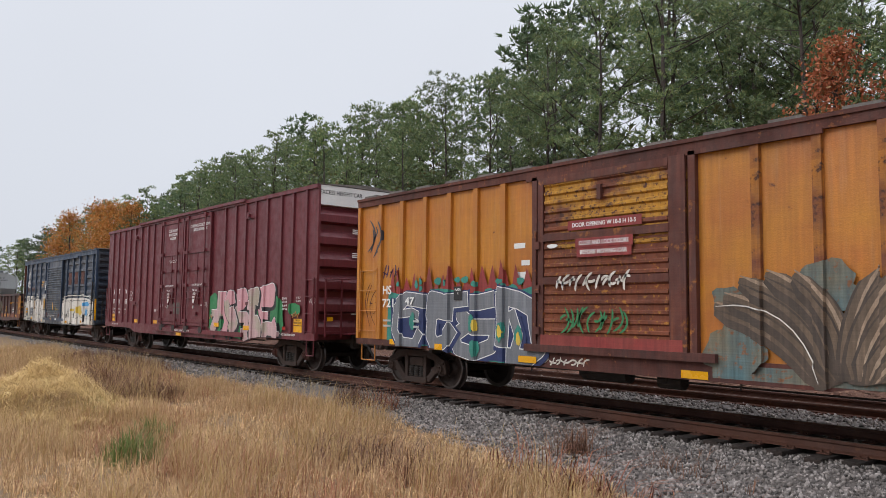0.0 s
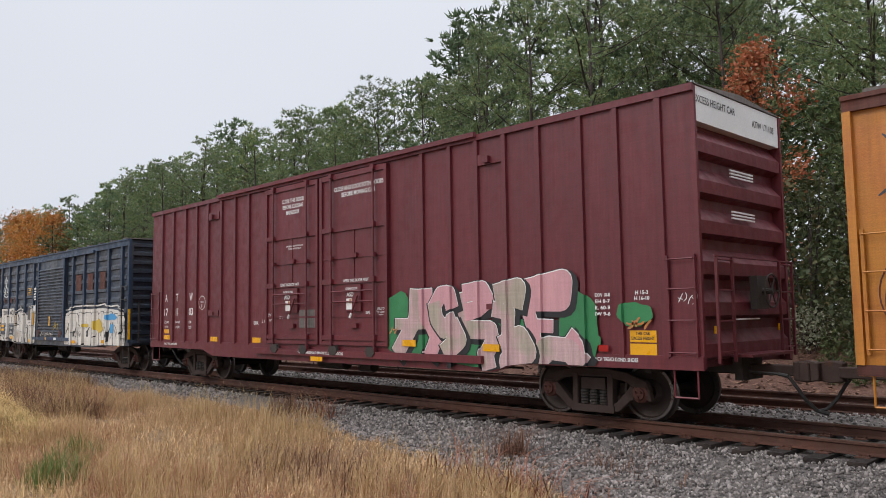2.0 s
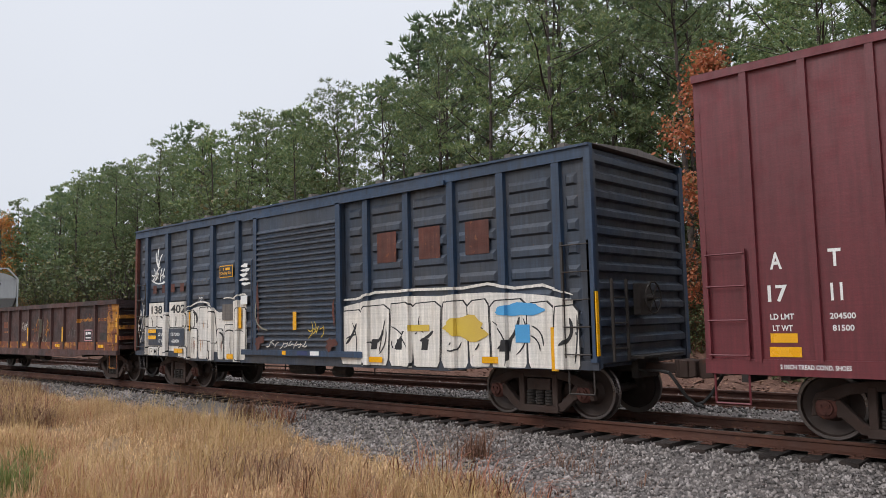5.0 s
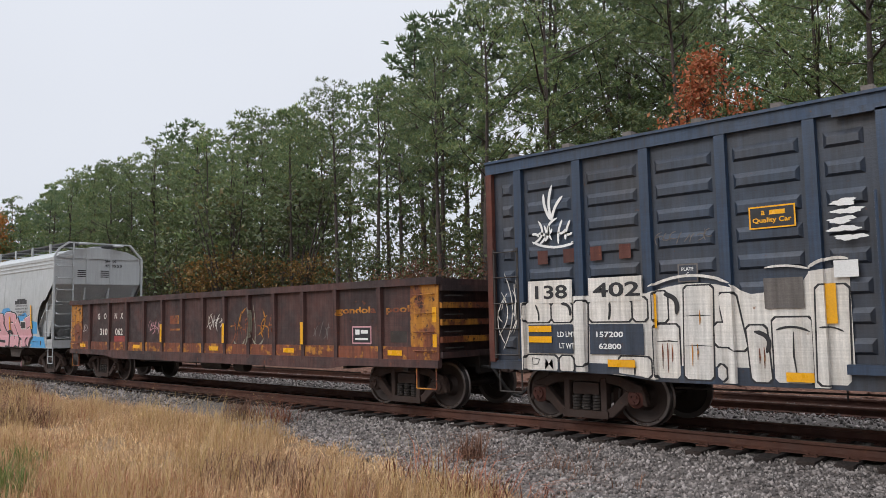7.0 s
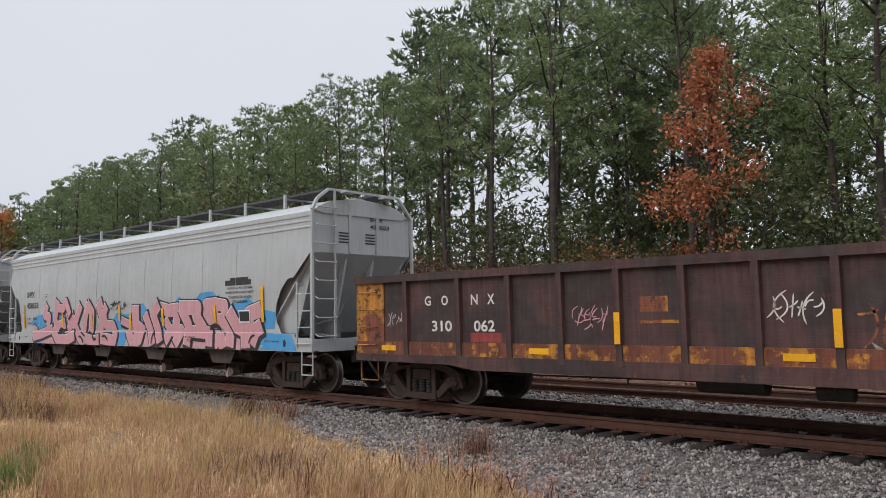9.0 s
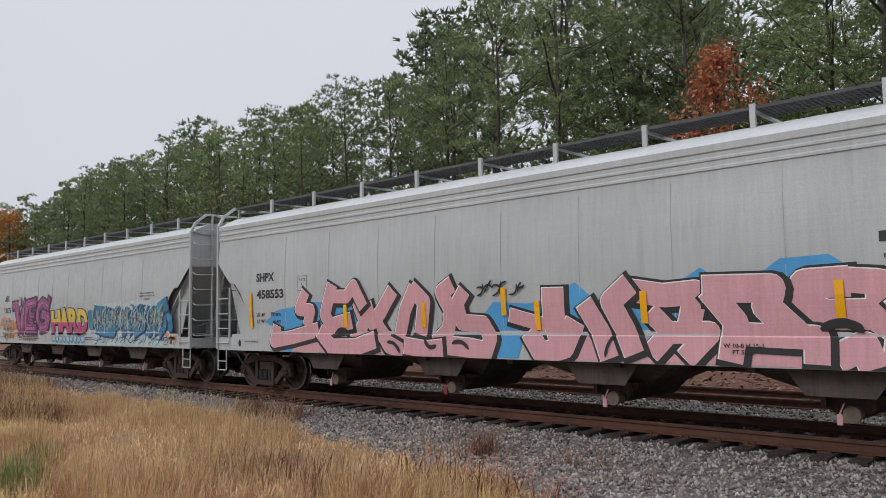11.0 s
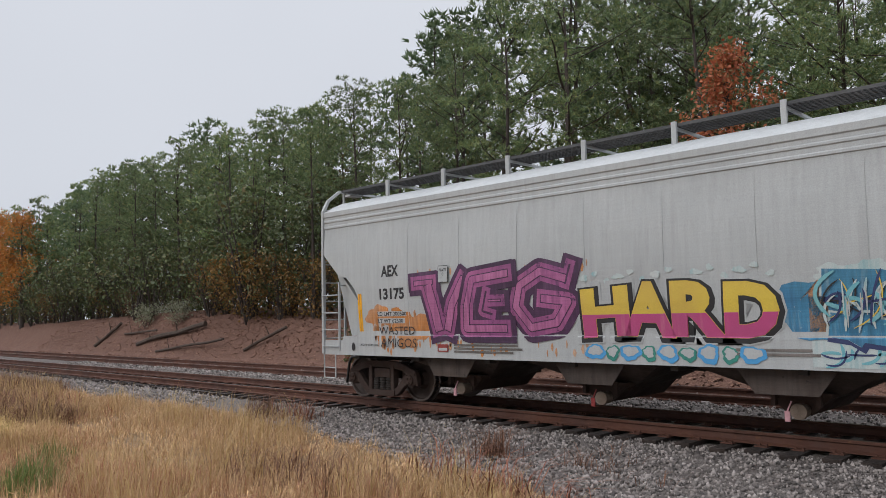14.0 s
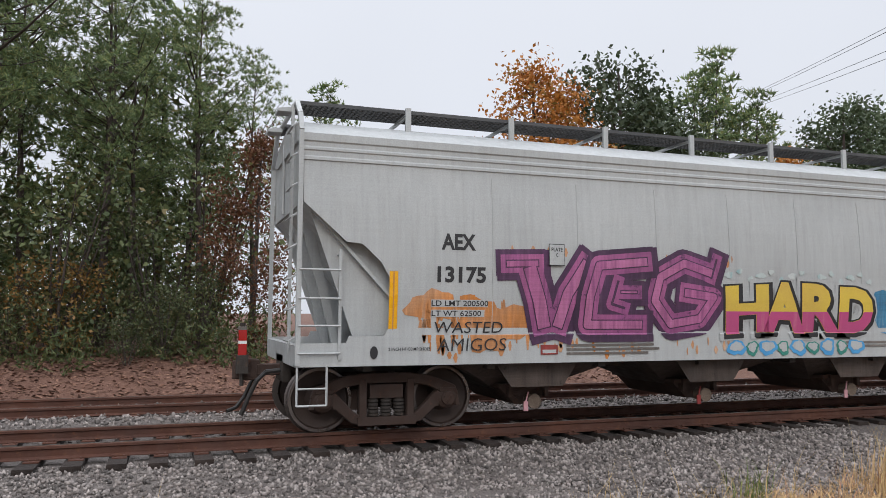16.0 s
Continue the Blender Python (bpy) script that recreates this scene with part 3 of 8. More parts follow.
def build_woods():
    rng = random.Random(11)
    kinds = [pine(21, 15.0, 0.44, 3.5, 54, "tall loblolly pine with a bare lower trunk", M_NEEDLE),
             pine(22, 15.5, 0.48, 3.2, 50, "tall loblolly pine with a bare lower trunk", M_NEEDLE),
             pine(23, 14.5, 0.34, 3.8, 58, "bushy loblolly pine with drooping lower limbs", M_NEEDLE),
             pine(24, 16.0, 0.44, 2.8, 44, "tall slender pine deep in the wood", M_NEEDLE_DARK, 4, 7, (0.38, 0.13)),
             pine(25, 14.0, 0.14, 3.3, 74, "full-crowned green pine at the wood's edge", M_NEEDLE),
             pine(26, 15.0, 0.32, 3.0, 48, "dark pine deeper in the wood", M_NEEDLE_DARK, 4, 7, (0.38, 0.13)),
             pine(27, 14.5, 0.12, 3.2, 62, "full-crowned pine far along the tracks", M_NEEDLE, 5, 7, (0.34, 0.105))]
    used = set()

    def put(k, x, y, size, turn=None):
        first = k not in used
        used.add(k)
        return place(kinds[k], x, y, rng.uniform(0, 6.28) if turn is None else turn, size, first)
    # rows of pines along the bank
    for y0, y1, step, x0, x1 in ((23.2, 25.5, 3.4, -150, -1.6), (26.5, 31.0, 3.5, -150, -3.0), (32, 38, 3.6, -140, -5), (39, 48, 5.5, -110, -9)):
        x = x0
        while x < x1:
            y = rng.uniform(y0, y1)
            if x > -15 and y > 31 and rng.random() < 0.5:
                x += step
                continue
            near = x > -62 and y < 31.5
            k = rng.choice((4, 6, 4, 2) if near and x < -33 else (0, 1, 2, 2, 0) if near and y < 26 else (0, 2, 2, 1) if near else (6, 6, 5) if x < -45 else (3, 5, 5, 6))
            # height of the wood's outline along the track, as it stands over the front row
            edge = float(np.interp(x * 25.5 / y, [-150, -72, -60, -40, -31, -26, -22, -18, -13, -8, -4, -1.5, 2], [13.0, 13.5, 14.4, 14.6, 13.3, 14.0, 16.9, 17.8, 15.6, 13.8, 13.4, 11.4, 9.8]))
            top = 1.75 + (edge - 1.75) * y / 25.5 - ground_z(x, y)
            put(k, x, y, min(1.32, top / 15.0 * rng.uniform(0.86, 1.03)))
            x += step * rng.uniform(0.6, 1.4) * (2.1 if x < -80 else 1.35 if x > -17 else 1.0)
    # the wood thickens towards its end
    x = -16.0
    while x < -1.0:
        y = rng.uniform(27.5, 33)
        edge = float(np.interp(x * 25.5 / y, [-24, -18, -13, -8, -4, -1], [15.5, 15.5, 14.4, 12.8, 12.6, 10.8]))
        put(rng.choice((6, 6, 5, 4)), x, y, (1.75 + (edge - 1.75) * y / 25.5) / 15.0 * rng.uniform(0.78, 0.98))
        x += rng.uniform(2.2, 3.6)
    for k, x, y, s_ in FAR_PINES:
        put(k, x, y, s_)
    red = leafy(31, "maple_tree", 11.4, 3.3, 6000, M_RED, "red-leaved maple among the pines", "tree", "autumn trees", 0.12, 0.11)
    place(red, -9.9, 22.6, 0.4, 1.0, True)
    orange = leafy(32, "maple_tree", 12.0, 6.5, 6500, M_ORANGE, "orange autumn maple with a broad crown", "tree", "autumn trees", 0.2, 0.17)
    place(orange, 17.0, 36, 0.0, 1.30, True)
    for x, y, s_ in ((-71.5, 22.4, 0.9), (-77, 22.2, 0.96), (-84, 22.6, 1.0), (19.4, 36.6, 1.22), (32.4, 34.5, 0.92), (-93, 22.6, 1.0)):
        place(orange, x, y, rng.uniform(0, 6), s_, False)
    green = leafy(33, "oak_tree", 13.0, 7.0, 7500, leaf_material("dark_oak_leaves", (0.040, 0.066, 0.028), (0.075, 0.100, 0.045)), "round-crowned dark green oak far off", "tree", "far broadleaf trees", 0.25, 0.2)
    place(green, 23.4, 37, 0, 1.32, True)
    for x, y, s_ in ((25.8, 38, 1.22), (37.6, 36, 1.18), (41.5, 37, 1.28), (45.5, 38, 1.25), (50, 40, 1.2)):
        place(green, x, y, rng.uniform(0, 6), s_, False)
    russet = leafy(34, "maple_tree", 6.8, 3.0, 9000, M_RUSSET, "slender russet-leaved tree at the end of the wood", "tree", "autumn trees", 0.06, 0.085)
    place(russet, 1.75, 23.6, 0.0, 1.0, True)
    shrubs = [leafy(41, "shrub", 3.0, 3.6, 1200, M_SHRUB, "tangled olive-green shrub under the pines", "shrub", "understorey shrubs", 0.1, 0.115, True),
              leafy(42, "shrub", 2.6, 3.0, 1800, M_RUSSET, "russet-leaved shrub under the pines", "shrub", "understorey shrubs", 0.1, 0.08, True),
              leafy(43, "shrub", 4.6, 3.4, 1500, M_SHRUB, "tall leafy green sapling clump at the wood's edge", "shrub", "understorey shrubs", 0.08, 0.12, True),
              leafy(44, "shrub", 3.6, 3.4, 1700, leaf_material("ochre_leaves", (0.17, 0.085, 0.022), (0.23, 0.13, 0.03), (0.10, 0.085, 0.025)), "ochre autumn shrub on the bank", "shrub", "understorey shrubs", 0.1, 0.115, True),
              leafy(45, "shrub", 1.6, 2.0, 1100, M_PALEBUSH, "low bush with pale seed heads", "shrub", "understorey shrubs", 0.2, 0.10, True)]
    seen = set()

    def shrub(k, x, y, s_):
        place(shrubs[k], x, y, rng.uniform(0, 6.28), s_, k not in seen)
        seen.add(k)
    x = -125
    while x < 1.5:
        shrub(rng.choice((0, 0, 2, 2, 3) if rng.random() < 0.8 else (1, 1)), x, rng.uniform(22.8, 24.8), rng.uniform(0.7, 1.2))
        if x < -12 or rng.random() < 0.4:
            shrub(rng.choice((2, 0, 0, 1)), x + 0.8, rng.uniform(26, 30), rng.uniform(0.6, 1.0))
        if x < -14 and rng.random() < 0.6:
            shrub(rng.choice((2, 0)), x + 1.5, rng.uniform(33, 44), rng.uniform(0.9, 1.3))
        x += rng.uniform(2.0, 3.3) * (2.4 if x < -70 else 1.0)
    x = -72
    while x < -31:
        shrub(rng.choice((0, 2, 2, 0)), x, rng.uniform(22.4, 24.2), rng.uniform(1.1, 1.8))
        x += rng.uniform(1.6, 2.8)
    for x, y, s_ in ((-47, 21.9, 0.9), (-43, 22.0, 0.9), (-17.5, 21.8, 0.8), (-8.3, 22.4, 0.8)):
        shrub(4, x, y, s_)
    for k, x, y, s_ in ((3, -36, 22.3, 1.2), (3, -33.5, 22.7, 1.1), (1, -22, 22.0, 1.1), (1, -20, 22.2, 1.3), (2, -3.5, 23.6, 1.3), (2, -6.5, 23.4, 1.2),
                       (3, -31, 23.0, 1.0), (1, -24, 22.1, 0.9), (1, -12, 23.0, 1.2), (2, 0.4, 25.0, 1.4)):
        shrub(k, x, y, s_)
    x = -25
    while x < 1.0:
        shrub(rng.choice((0, 3, 1, 0) if x < -11 else (0, 0, 2)), x, rng.uniform(20.9, 22.4) + (1.2 if x > -11 else 0), rng.uniform(0.32, 0.62))
        x += rng.uniform(0.8, 1.7)
    # the depth of the wood, too far in to tell its trees apart
    nrng = np.random.default_rng(77)
    n = 74000
    x = np.concatenate([nrng.uniform(-150, -1, n - n // 3), nrng.uniform(-26, 1.5, n // 3)])
    cx = np.stack([x, nrng.uniform(26.5, 50, n), 0.5 + 9.5 * nrng.uniform(0, 1, n) ** 1.4], 1)
    keep = np.array([noise.noise((a * 0.25, b * 0.25, z_ * 0.35)) > -0.06 for a, b, z_ in cx])
    v, f = blades(nrng, cx[keep], np.tile((0, 0, 0.4), (int(keep.sum()), 1)), 4, 0.34, 0.15, 0.9)
    n = 15000
    bx = nrng.uniform(-27, 3.0, n)
    by = 20.5 + 3.6 * nrng.uniform(0, 1, n)
    bz = np.array([ground_z(a, b) for a, b in zip(bx, by)])
    keep2 = np.array([noise.noise((a * 0.5, b * 0.6, 31)) + 0.35 * (b - (22.4 if a > -11 else 21.2)) > -0.10 for a, b in zip(bx, by)])
    tall = 0.05 + (0.25 + 0.5 * (by - 20.5)) * nrng.uniform(0, 1, n) ** 1.6
    c2 = np.stack([bx, by, bz + tall], 1)
    for part_of, mt, what in ((nrng.uniform(0, 1, n) < 0.62, M_SHRUB, "low dark green brush on the bank below the pines"), (bx < -9, M_RUSSET, "low russet brush on the bank below the pines")):
        pick = keep2 & part_of & (np.array([noise.noise((a * 0.7, b * 0.7, 8)) > 0.05 for a, b in zip(bx, by)]) if mt is M_RUSSET else True)
        vv, ff = blades(nrng, c2[pick], np.tile((0, 0, 0.5), (int(pick.sum()), 1)), 5, 0.16, 0.055, 0.9)
        tagged(raw("bank_brush", vv, ff, mt), what, "brush", kind="stuff")
    tagged(raw("undergrowth", v, f, M_SHRUB), "dense dark undergrowth inside the pine wood", "undergrowth", kind="stuff")


FAR_PINES = ((0, 0.4, 25.4, 0.74), (2, -5.4, 24.0, 0.98), (4, 0.0, 27.0, 0.80), (6, -0.9, 28.2, 0.84), (4, -2.6, 26.4, 0.9), (4, 2.4, 30.0, 0.74), (2, -2.4, 25.0, 0.86), (6, 29.4, 37, 1.12), (6, 28.2, 37.5, 1.0), (6, 31.4, 36, 0.95), (6, 30.2, 38.5, 1.08), (6, 6.4, 36, 0.80))


def bank_details():
    """Fallen leaves, logs and a marker post on the far bank."""
    rng = np.random.default_rng(8)
    n = 34000
    x, y = rng.uniform(-62, 14, n), 19.5 + 5.0 * rng.uniform(0, 1, n)
    c = np.array([(a, b, ground_z(a, b) + 0.015) for a, b in zip(x, y)])
    a = rng.uniform(0, math.tau, n)
    s_ = rng.uniform(0.035, 0.085, (n, 1))
    d1 = np.stack([np.cos(a), np.sin(a), rng.uniform(-0.2, 0.5, n)], 1) * s_
    d2 = np.stack([-np.sin(a), np.cos(a), rng.uniform(-0.2, 0.5, n)], 1) * s_ * 0.6
    v = np.stack([c - d1, c + d2, c + d1, c - d2], 1).reshape(-1, 3)
    tagged(raw("fallen_leaves", v, np.arange(len(v)).reshape(-1, 4), M_LEAVES), "red-brown fallen leaves on the bank", "leaves", kind="stuff")
    r = random.Random(9)
    for p, q, rad in (((-46, 20.9), (-39.5, 21.8), 0.14), ((-52, 20.8), (-50.5, 21.9), 0.10), ((-43, 20.6), (-36, 20.9), 0.07), ((-34, 20.9), (-31.5, 21.6), 0.08), ((-49, 21.5), (-44, 21.2), 0.06)):
        bm = bmesh.new()
        pts = []
        for k in range(6):
            u = k / 5
            xx, yy = p[0] + (q[0] - p[0]) * u, p[1] + (q[1] - p[1]) * u
            pts.append((xx, yy + r.uniform(-0.08, 0.08), ground_z(xx, yy) + rad * 0.7 + (0.5 * u if rad < 0.1 else 0.25 * u)))
        bent(bm, pts, rad, 7)
        for k in (1, 3):
            rod(bm, pts[k], (pts[k][0] + r.uniform(-0.5, 0.5), pts[k][1] - 0.2, pts[k][2] + r.uniform(0.3, 0.8)), rad * 0.4, 5, 0.01)
        tagged(part("fallen_log", bm, M_LOG), "grey dead log lying on the bank", "log", "logs on the bank")
    post = tagged(new("marker_post"), "short dark post with a white top by the track", "post")
    post.location = (-16.2, 20.25, ground_z(-16.2, 20.25) - 0.05)
    bm = bmesh.new()
    box(bm, -0.035, 0.035, -0.035, 0.035, -0.2, 0.75)
    part("stake", bm, M_DARK, post)
    bm = bmesh.new()
    box(bm, -0.05, 0.05, -0.04, 0.04, 0.75, 1.45)
    part("marker_board", bm, M_CHALK, post, "white upper board", bevel=0.01)
    cables = tagged(new("power_line"), "thin power cables strung across the sky", "power line")
    for k, (dz, dy) in enumerate(((0, 0), (0.45, 0.3), (1.1, 0.0), (1.5, 0.4))):
        bm = bmesh.new()
        p, q = Vector((48 + dy, 57, 20.2 + dz * 0.9)), Vector((12 + dy, 1, 6.8 + dz))
        pts = [p.lerp(q, u / 14) - Vector((0, 0, 0.8 * (u / 14) * (1 - u / 14))) for u in range(15)]
        bent(bm, pts, 0.012, 4)
        part("cable", bm, M_WIRE, cables)


# ---- dry grass ----
def tufts(name, spots, per, height, width, lean, mat, label, category, rng, kind="stuff", parent=None):
    """Upright bent blades: each two triangles long."""
    vs, fs, k = [], [], 0
    base = np.array(spots)
    n = len(base) * per
    c = np.repeat(base, per, 0)
    c[:, :2] += rng.normal(0, 0.09, (n, 2))
    hgt = height * rng.uniform(0.45, 1.2, (n, 1)) * (c[:, 3:4] if c.shape[1] > 3 else 1)
    c = c[:, :3]
    az = rng.uniform(0, math.tau, n)
    d = np.stack([np.cos(az), np.sin(az), np.zeros(n)], 1)
    s_ = np.stack([-np.sin(az), np.cos(az), np.zeros(n)], 1)
    bend = lean * rng.uniform(0.2, 1.4, (n, 1)) * hgt
    wind = np.array([0.12, 0.0, 0]) * hgt
    p1 = c + (0, 0, 0.6) * hgt + d * bend * 0.35 + wind * 0.4
    p2 = c + (0, 0, 1.0) * hgt * (1 - 0.25 * lean) + d * bend + wind
    w = width * rng.uniform(0.6, 1.3, (n, 1))
    v = np.stack([c - s_ * w, c + s_ * w, p1 + s_ * w * 0.7, p1 - s_ * w * 0.7, p2], 1).reshape(-1, 3)
    i = np.arange(n)[:, None] * 5
    f = np.concatenate([i + (0, 1, 2), i + (0, 2, 3), i + (3, 2, 4)], 0)
    ob = raw(name, v, f, mat, parent)
    if label:
        tagged(ob, label, category, kind=kind)
    return ob


def build_grass():
    rng = np.random.default_rng(5)
    spots, tall = [], []
    for _ in range(19000):
        x, y = rng.uniform(-44, 15), 2.0 + 8.6 * rng.uniform()
        e = grass_edge(x) - 0.15 + 0.5 * noise.noise((x * 0.7, y * 0.7, 9)) + 0.35 * noise.noise((x * 2.1, y * 2.1, 4))
        if y > e or (x > -2 and y < 4):
            continue
        if rng.uniform() > 0.30 + 9.0 / (3 + math.hypot(x, y)):
            continue
        clump = noise.noise((x * 0.55, y * 0.55, 2)) + 0.5 * noise.noise((x * 1.6, y * 1.6, 7))
        q = 0.78 + 0.75 * clump - 0.4 * max(0, 1 - (e - y) / 0.8)
        if q < 0.15:
            continue
        spots.append((x, y, ground_z(x, y) - 0.02, q))
        if clump > 0.15:
            tall.append((x, y, ground_z(x, y) - 0.02, q))
    tufts("dry_grass", spots, 10, 0.50, 0.0042, 0.6, M_STRAW, "tall dry tan grass beside the ballast", "grass", rng)
    tufts("grass_thatch", [(a, b, c_, 0.6) for a, b, c_, _ in spots], 5, 0.34, 0.0075, 1.4, M_STRAW, "matted dead grass on the field", "grass", rng)
    tufts("grass_stalks", tall, 3, 0.82, 0.0028, 0.5, M_HAY, "pale seeding stalks above the grass", "grass", rng)

    def patch(cx, cy, rx, ry, n):
        out = []
        for _ in range(n):
            a, r = rng.uniform(0, math.tau), math.sqrt(rng.uniform())
            x, y = cx + rx * r * math.cos(a), cy + ry * r * math.sin(a)
            out.append((x, y, ground_z(x, y) - 0.02, 1.15 - 0.5 * r))
        return out
    weeds = []
    for cx, cy, rx, ry, n in ((-22, 6.6, 3.5, 1.6, 170), (-27, 8.3, 2.5, 1.0, 100), (-19.2, 6.3, 1.3, 0.8, 120), (-14.8, 9.6, 0.8, 0.35, 26), (-33, 8.6, 3.0, 1.0, 90), (-9.0, 6.3, 2.0, 0.8, 50), (-30, 9.3, 5, 0.5, 80)):
        weeds += patch(cx, cy, rx, ry, n)
    tufts("dead_weeds", weeds, 11, 0.72, 0.0055, 0.9, M_WEED, "brown dead weeds standing in the grass", "weeds", rng)
    reds = []
    for cx, cy, rx, ry, n in ((-12, 4.2, 2.5, 0.8, 160), (-15.5, 5.0, 2.0, 1.2, 120), (-6.8, 5.9, 1.5, 0.5, 60), (-9.5, 4.6, 4.0, 1.0, 220), (-22, 7.6, 6.0, 1.2, 160)):
        reds += patch(cx, cy, rx, ry, n)
    tufts("red_grass", reds, 9, 0.48, 0.004, 0.8, leaf_material("reddish_grass_blades", (0.34, 0.14, 0.075), (0.46, 0.23, 0.13), (0.26, 0.10, 0.06), 0.8, 0.2), "reddish dry grass in the field", "grass", rng)
    bramble = patch(-6.9, 7.45, 0.9, 0.30, 16) + patch(-5.6, 7.3, 0.5, 0.25, 7) + patch(-13.8, 9.7, 0.6, 0.25, 14)
    tufts("bramble", bramble, 9, 0.85, 0.0075, 1.3, leaf_material("red_bramble_stems", (0.13, 0.040, 0.024), (0.22, 0.085, 0.045), (0.09, 0.05, 0.03), 0.8, 0.1), "arching dead red-brown bramble stems beside the ballast", "weeds", rng)
    green = []
    for cx, cy, rx, ry, n in ((-11.9, 3.95, 0.25, 0.3, 34), (-11.3, 3.7, 0.5, 0.35, 40), (-13.2, 4.6, 0.35, 0.25, 18), (-16.5, 4.6, 0.4, 0.3, 14), (5.9, 7.6, 0.15, 0.12, 6)):
        green += patch(cx, cy, rx, ry, n)
    tufts("green_grass", green, 10, 0.60, 0.0055, 0.5, M_GREEN, "tufts of green grass among the dry", "grass", rng)
    # heap of pale straw
    n = 15000
    hx, hy = rng.normal(-18.6, 1.9, n), rng.normal(4.15, 0.75, n)
    top = 0.95 * np.exp(-((hx + 18.6) / 2.4) ** 2 - ((hy - 4.15) / 0.9) ** 2) + 0.14 * np.sin(hx * 3.1) * np.sin(hy * 4.3)
    c0 = np.stack([hx, hy, np.array([ground_z(a, b) for a, b in zip(hx, hy)]) + np.maximum(0.05, top) * rng.uniform(0.75, 1.05, n) + 0.08], 1)
    ang = rng.uniform(0, math.tau, n)
    d = np.stack([np.cos(ang), np.sin(ang), rng.normal(0, 0.35, n)], 1) * rng.uniform(0.12, 0.34, (n, 1))
    s_ = np.stack([-np.sin(ang), np.cos(ang), np.zeros(n)], 1) * 0.006
    v = np.stack([c0 - d / 2 - s_, c0 - d / 2 + s_, c0 + d / 2], 1).reshape(-1, 3)
    tagged(raw("straw_heap", v, np.arange(len(v)).reshape(-1, 3), M_HAY), "heap of pale yellow cut straw in the field", "straw", kind="stuff")
    # the dark clump of weeds on the ballast edge
    bush = [(x, y, ground_z(x, y) - 0.02, 1.0) for x, y in ((-7.9 + rng.normal(0, 0.12), 9.1 + rng.normal(0, 0.10)) for _ in range(26))]
    bush += [(x, y, ground_z(x, y) - 0.02, 0.45) for x, y in ((-6.2 + rng.normal(0, 0.5), 9.3 + rng.normal(0, 0.3)) for _ in range(18))]
    tufts("weed_clump", bush, 9, 0.62, 0.005, 1.1, M_WEED, "dark brown weed clump on the ballast edge", "weeds", rng)


# ---- lettering and sprayed paint ----
GLYPHS = {}


def glyph(body, offset):
    """Outline mesh of a word in the built-in font: points and faces."""
    key = (body, round(offset, 4))
    if key not in GLYPHS:
        cu = bpy.data.curves.new("word", "FONT")
        cu.body, cu.size, cu.offset, cu.resolution_u = body, 1.0, offset, 3
        ob = bpy.data.objects.new("word", cu)
        me = bpy.data.meshes.new_from_object(ob)
        GLYPHS[key] = ([(v.co.x, v.co.y) for v in me.vertices], [tuple(p.vertices) for p in me.polygons])
        bpy.data.meshes.remove(me)
        bpy.data.objects.remove(ob)
        bpy.data.curves.remove(cu)
    return GLYPHS[key]


def fit_glyph(bm, body, offset, x0, z0, w, h, slant=0.0, turn=0.0, bow=0.0):
    """Adds a word to bm, its plain outline filling w by h at x0, z0."""
    pts, _ = glyph(body, 0.02)
    xs, ys = [p[0] for p in pts], [p[1] for p in pts]
    kx, kz = w / (max(xs) - min(xs) or 1), h / (max(ys) - min(ys) or 1)
    mx, my = min(xs), min(ys)
    pts, faces = glyph(body, offset)
    c, s_ = math.cos(turn), math.sin(turn)
    vs = []
    for px, py in pts:
        x, z = (px - mx) * kx, (py - my) * kz
        x += slant * z + bow * math.sin(z / h * math.pi) * w
        dx, dz = x - w / 2, z - h / 2
        vs.append(bm.verts.new((x0 + w / 2 + dx * c - dz * s_, 0, z0 + h / 2 + dx * s_ + dz * c)))
    for f in faces:
        if len(set(f)) > 2:
            try:
                bm.faces.new([vs[i] for i in f])
            except ValueError:
                pass


def wrap(bm, surf, lift):
    """Lays a flat shape on the car's side: cut along its posts, then pushed against the surface."""
    if bm.verts:
        lo, hi = min(v.co.x for v in bm.verts), max(v.co.x for v in bm.verts)
        zlo, zhi = min(v.co.z for v in bm.verts), max(v.co.z for v in bm.verts)
        for e in surf.cuts:
            if lo < e < hi:
                bmesh.ops.bisect_plane(bm, geom=bm.verts[:] + bm.edges[:] + bm.faces[:], plane_co=(e, 0, 0), plane_no=(1, 0, 0))
        for e in surf.zcuts:
            if zlo < e < zhi:
                bmesh.ops.bisect_plane(bm, geom=bm.verts[:] + bm.edges[:] + bm.faces[:], plane_co=(0, 0, e), plane_no=(0, 0, 1))
    for v in bm.verts:
        v.co.z = max(v.co.z, float(np.interp(v.co.x, [p[0] for p in surf.foot], [p[1] for p in surf.foot])))
        v.co.y = -(surf(v.co.x, v.co.z) + lift + v.co.y)
    return bm


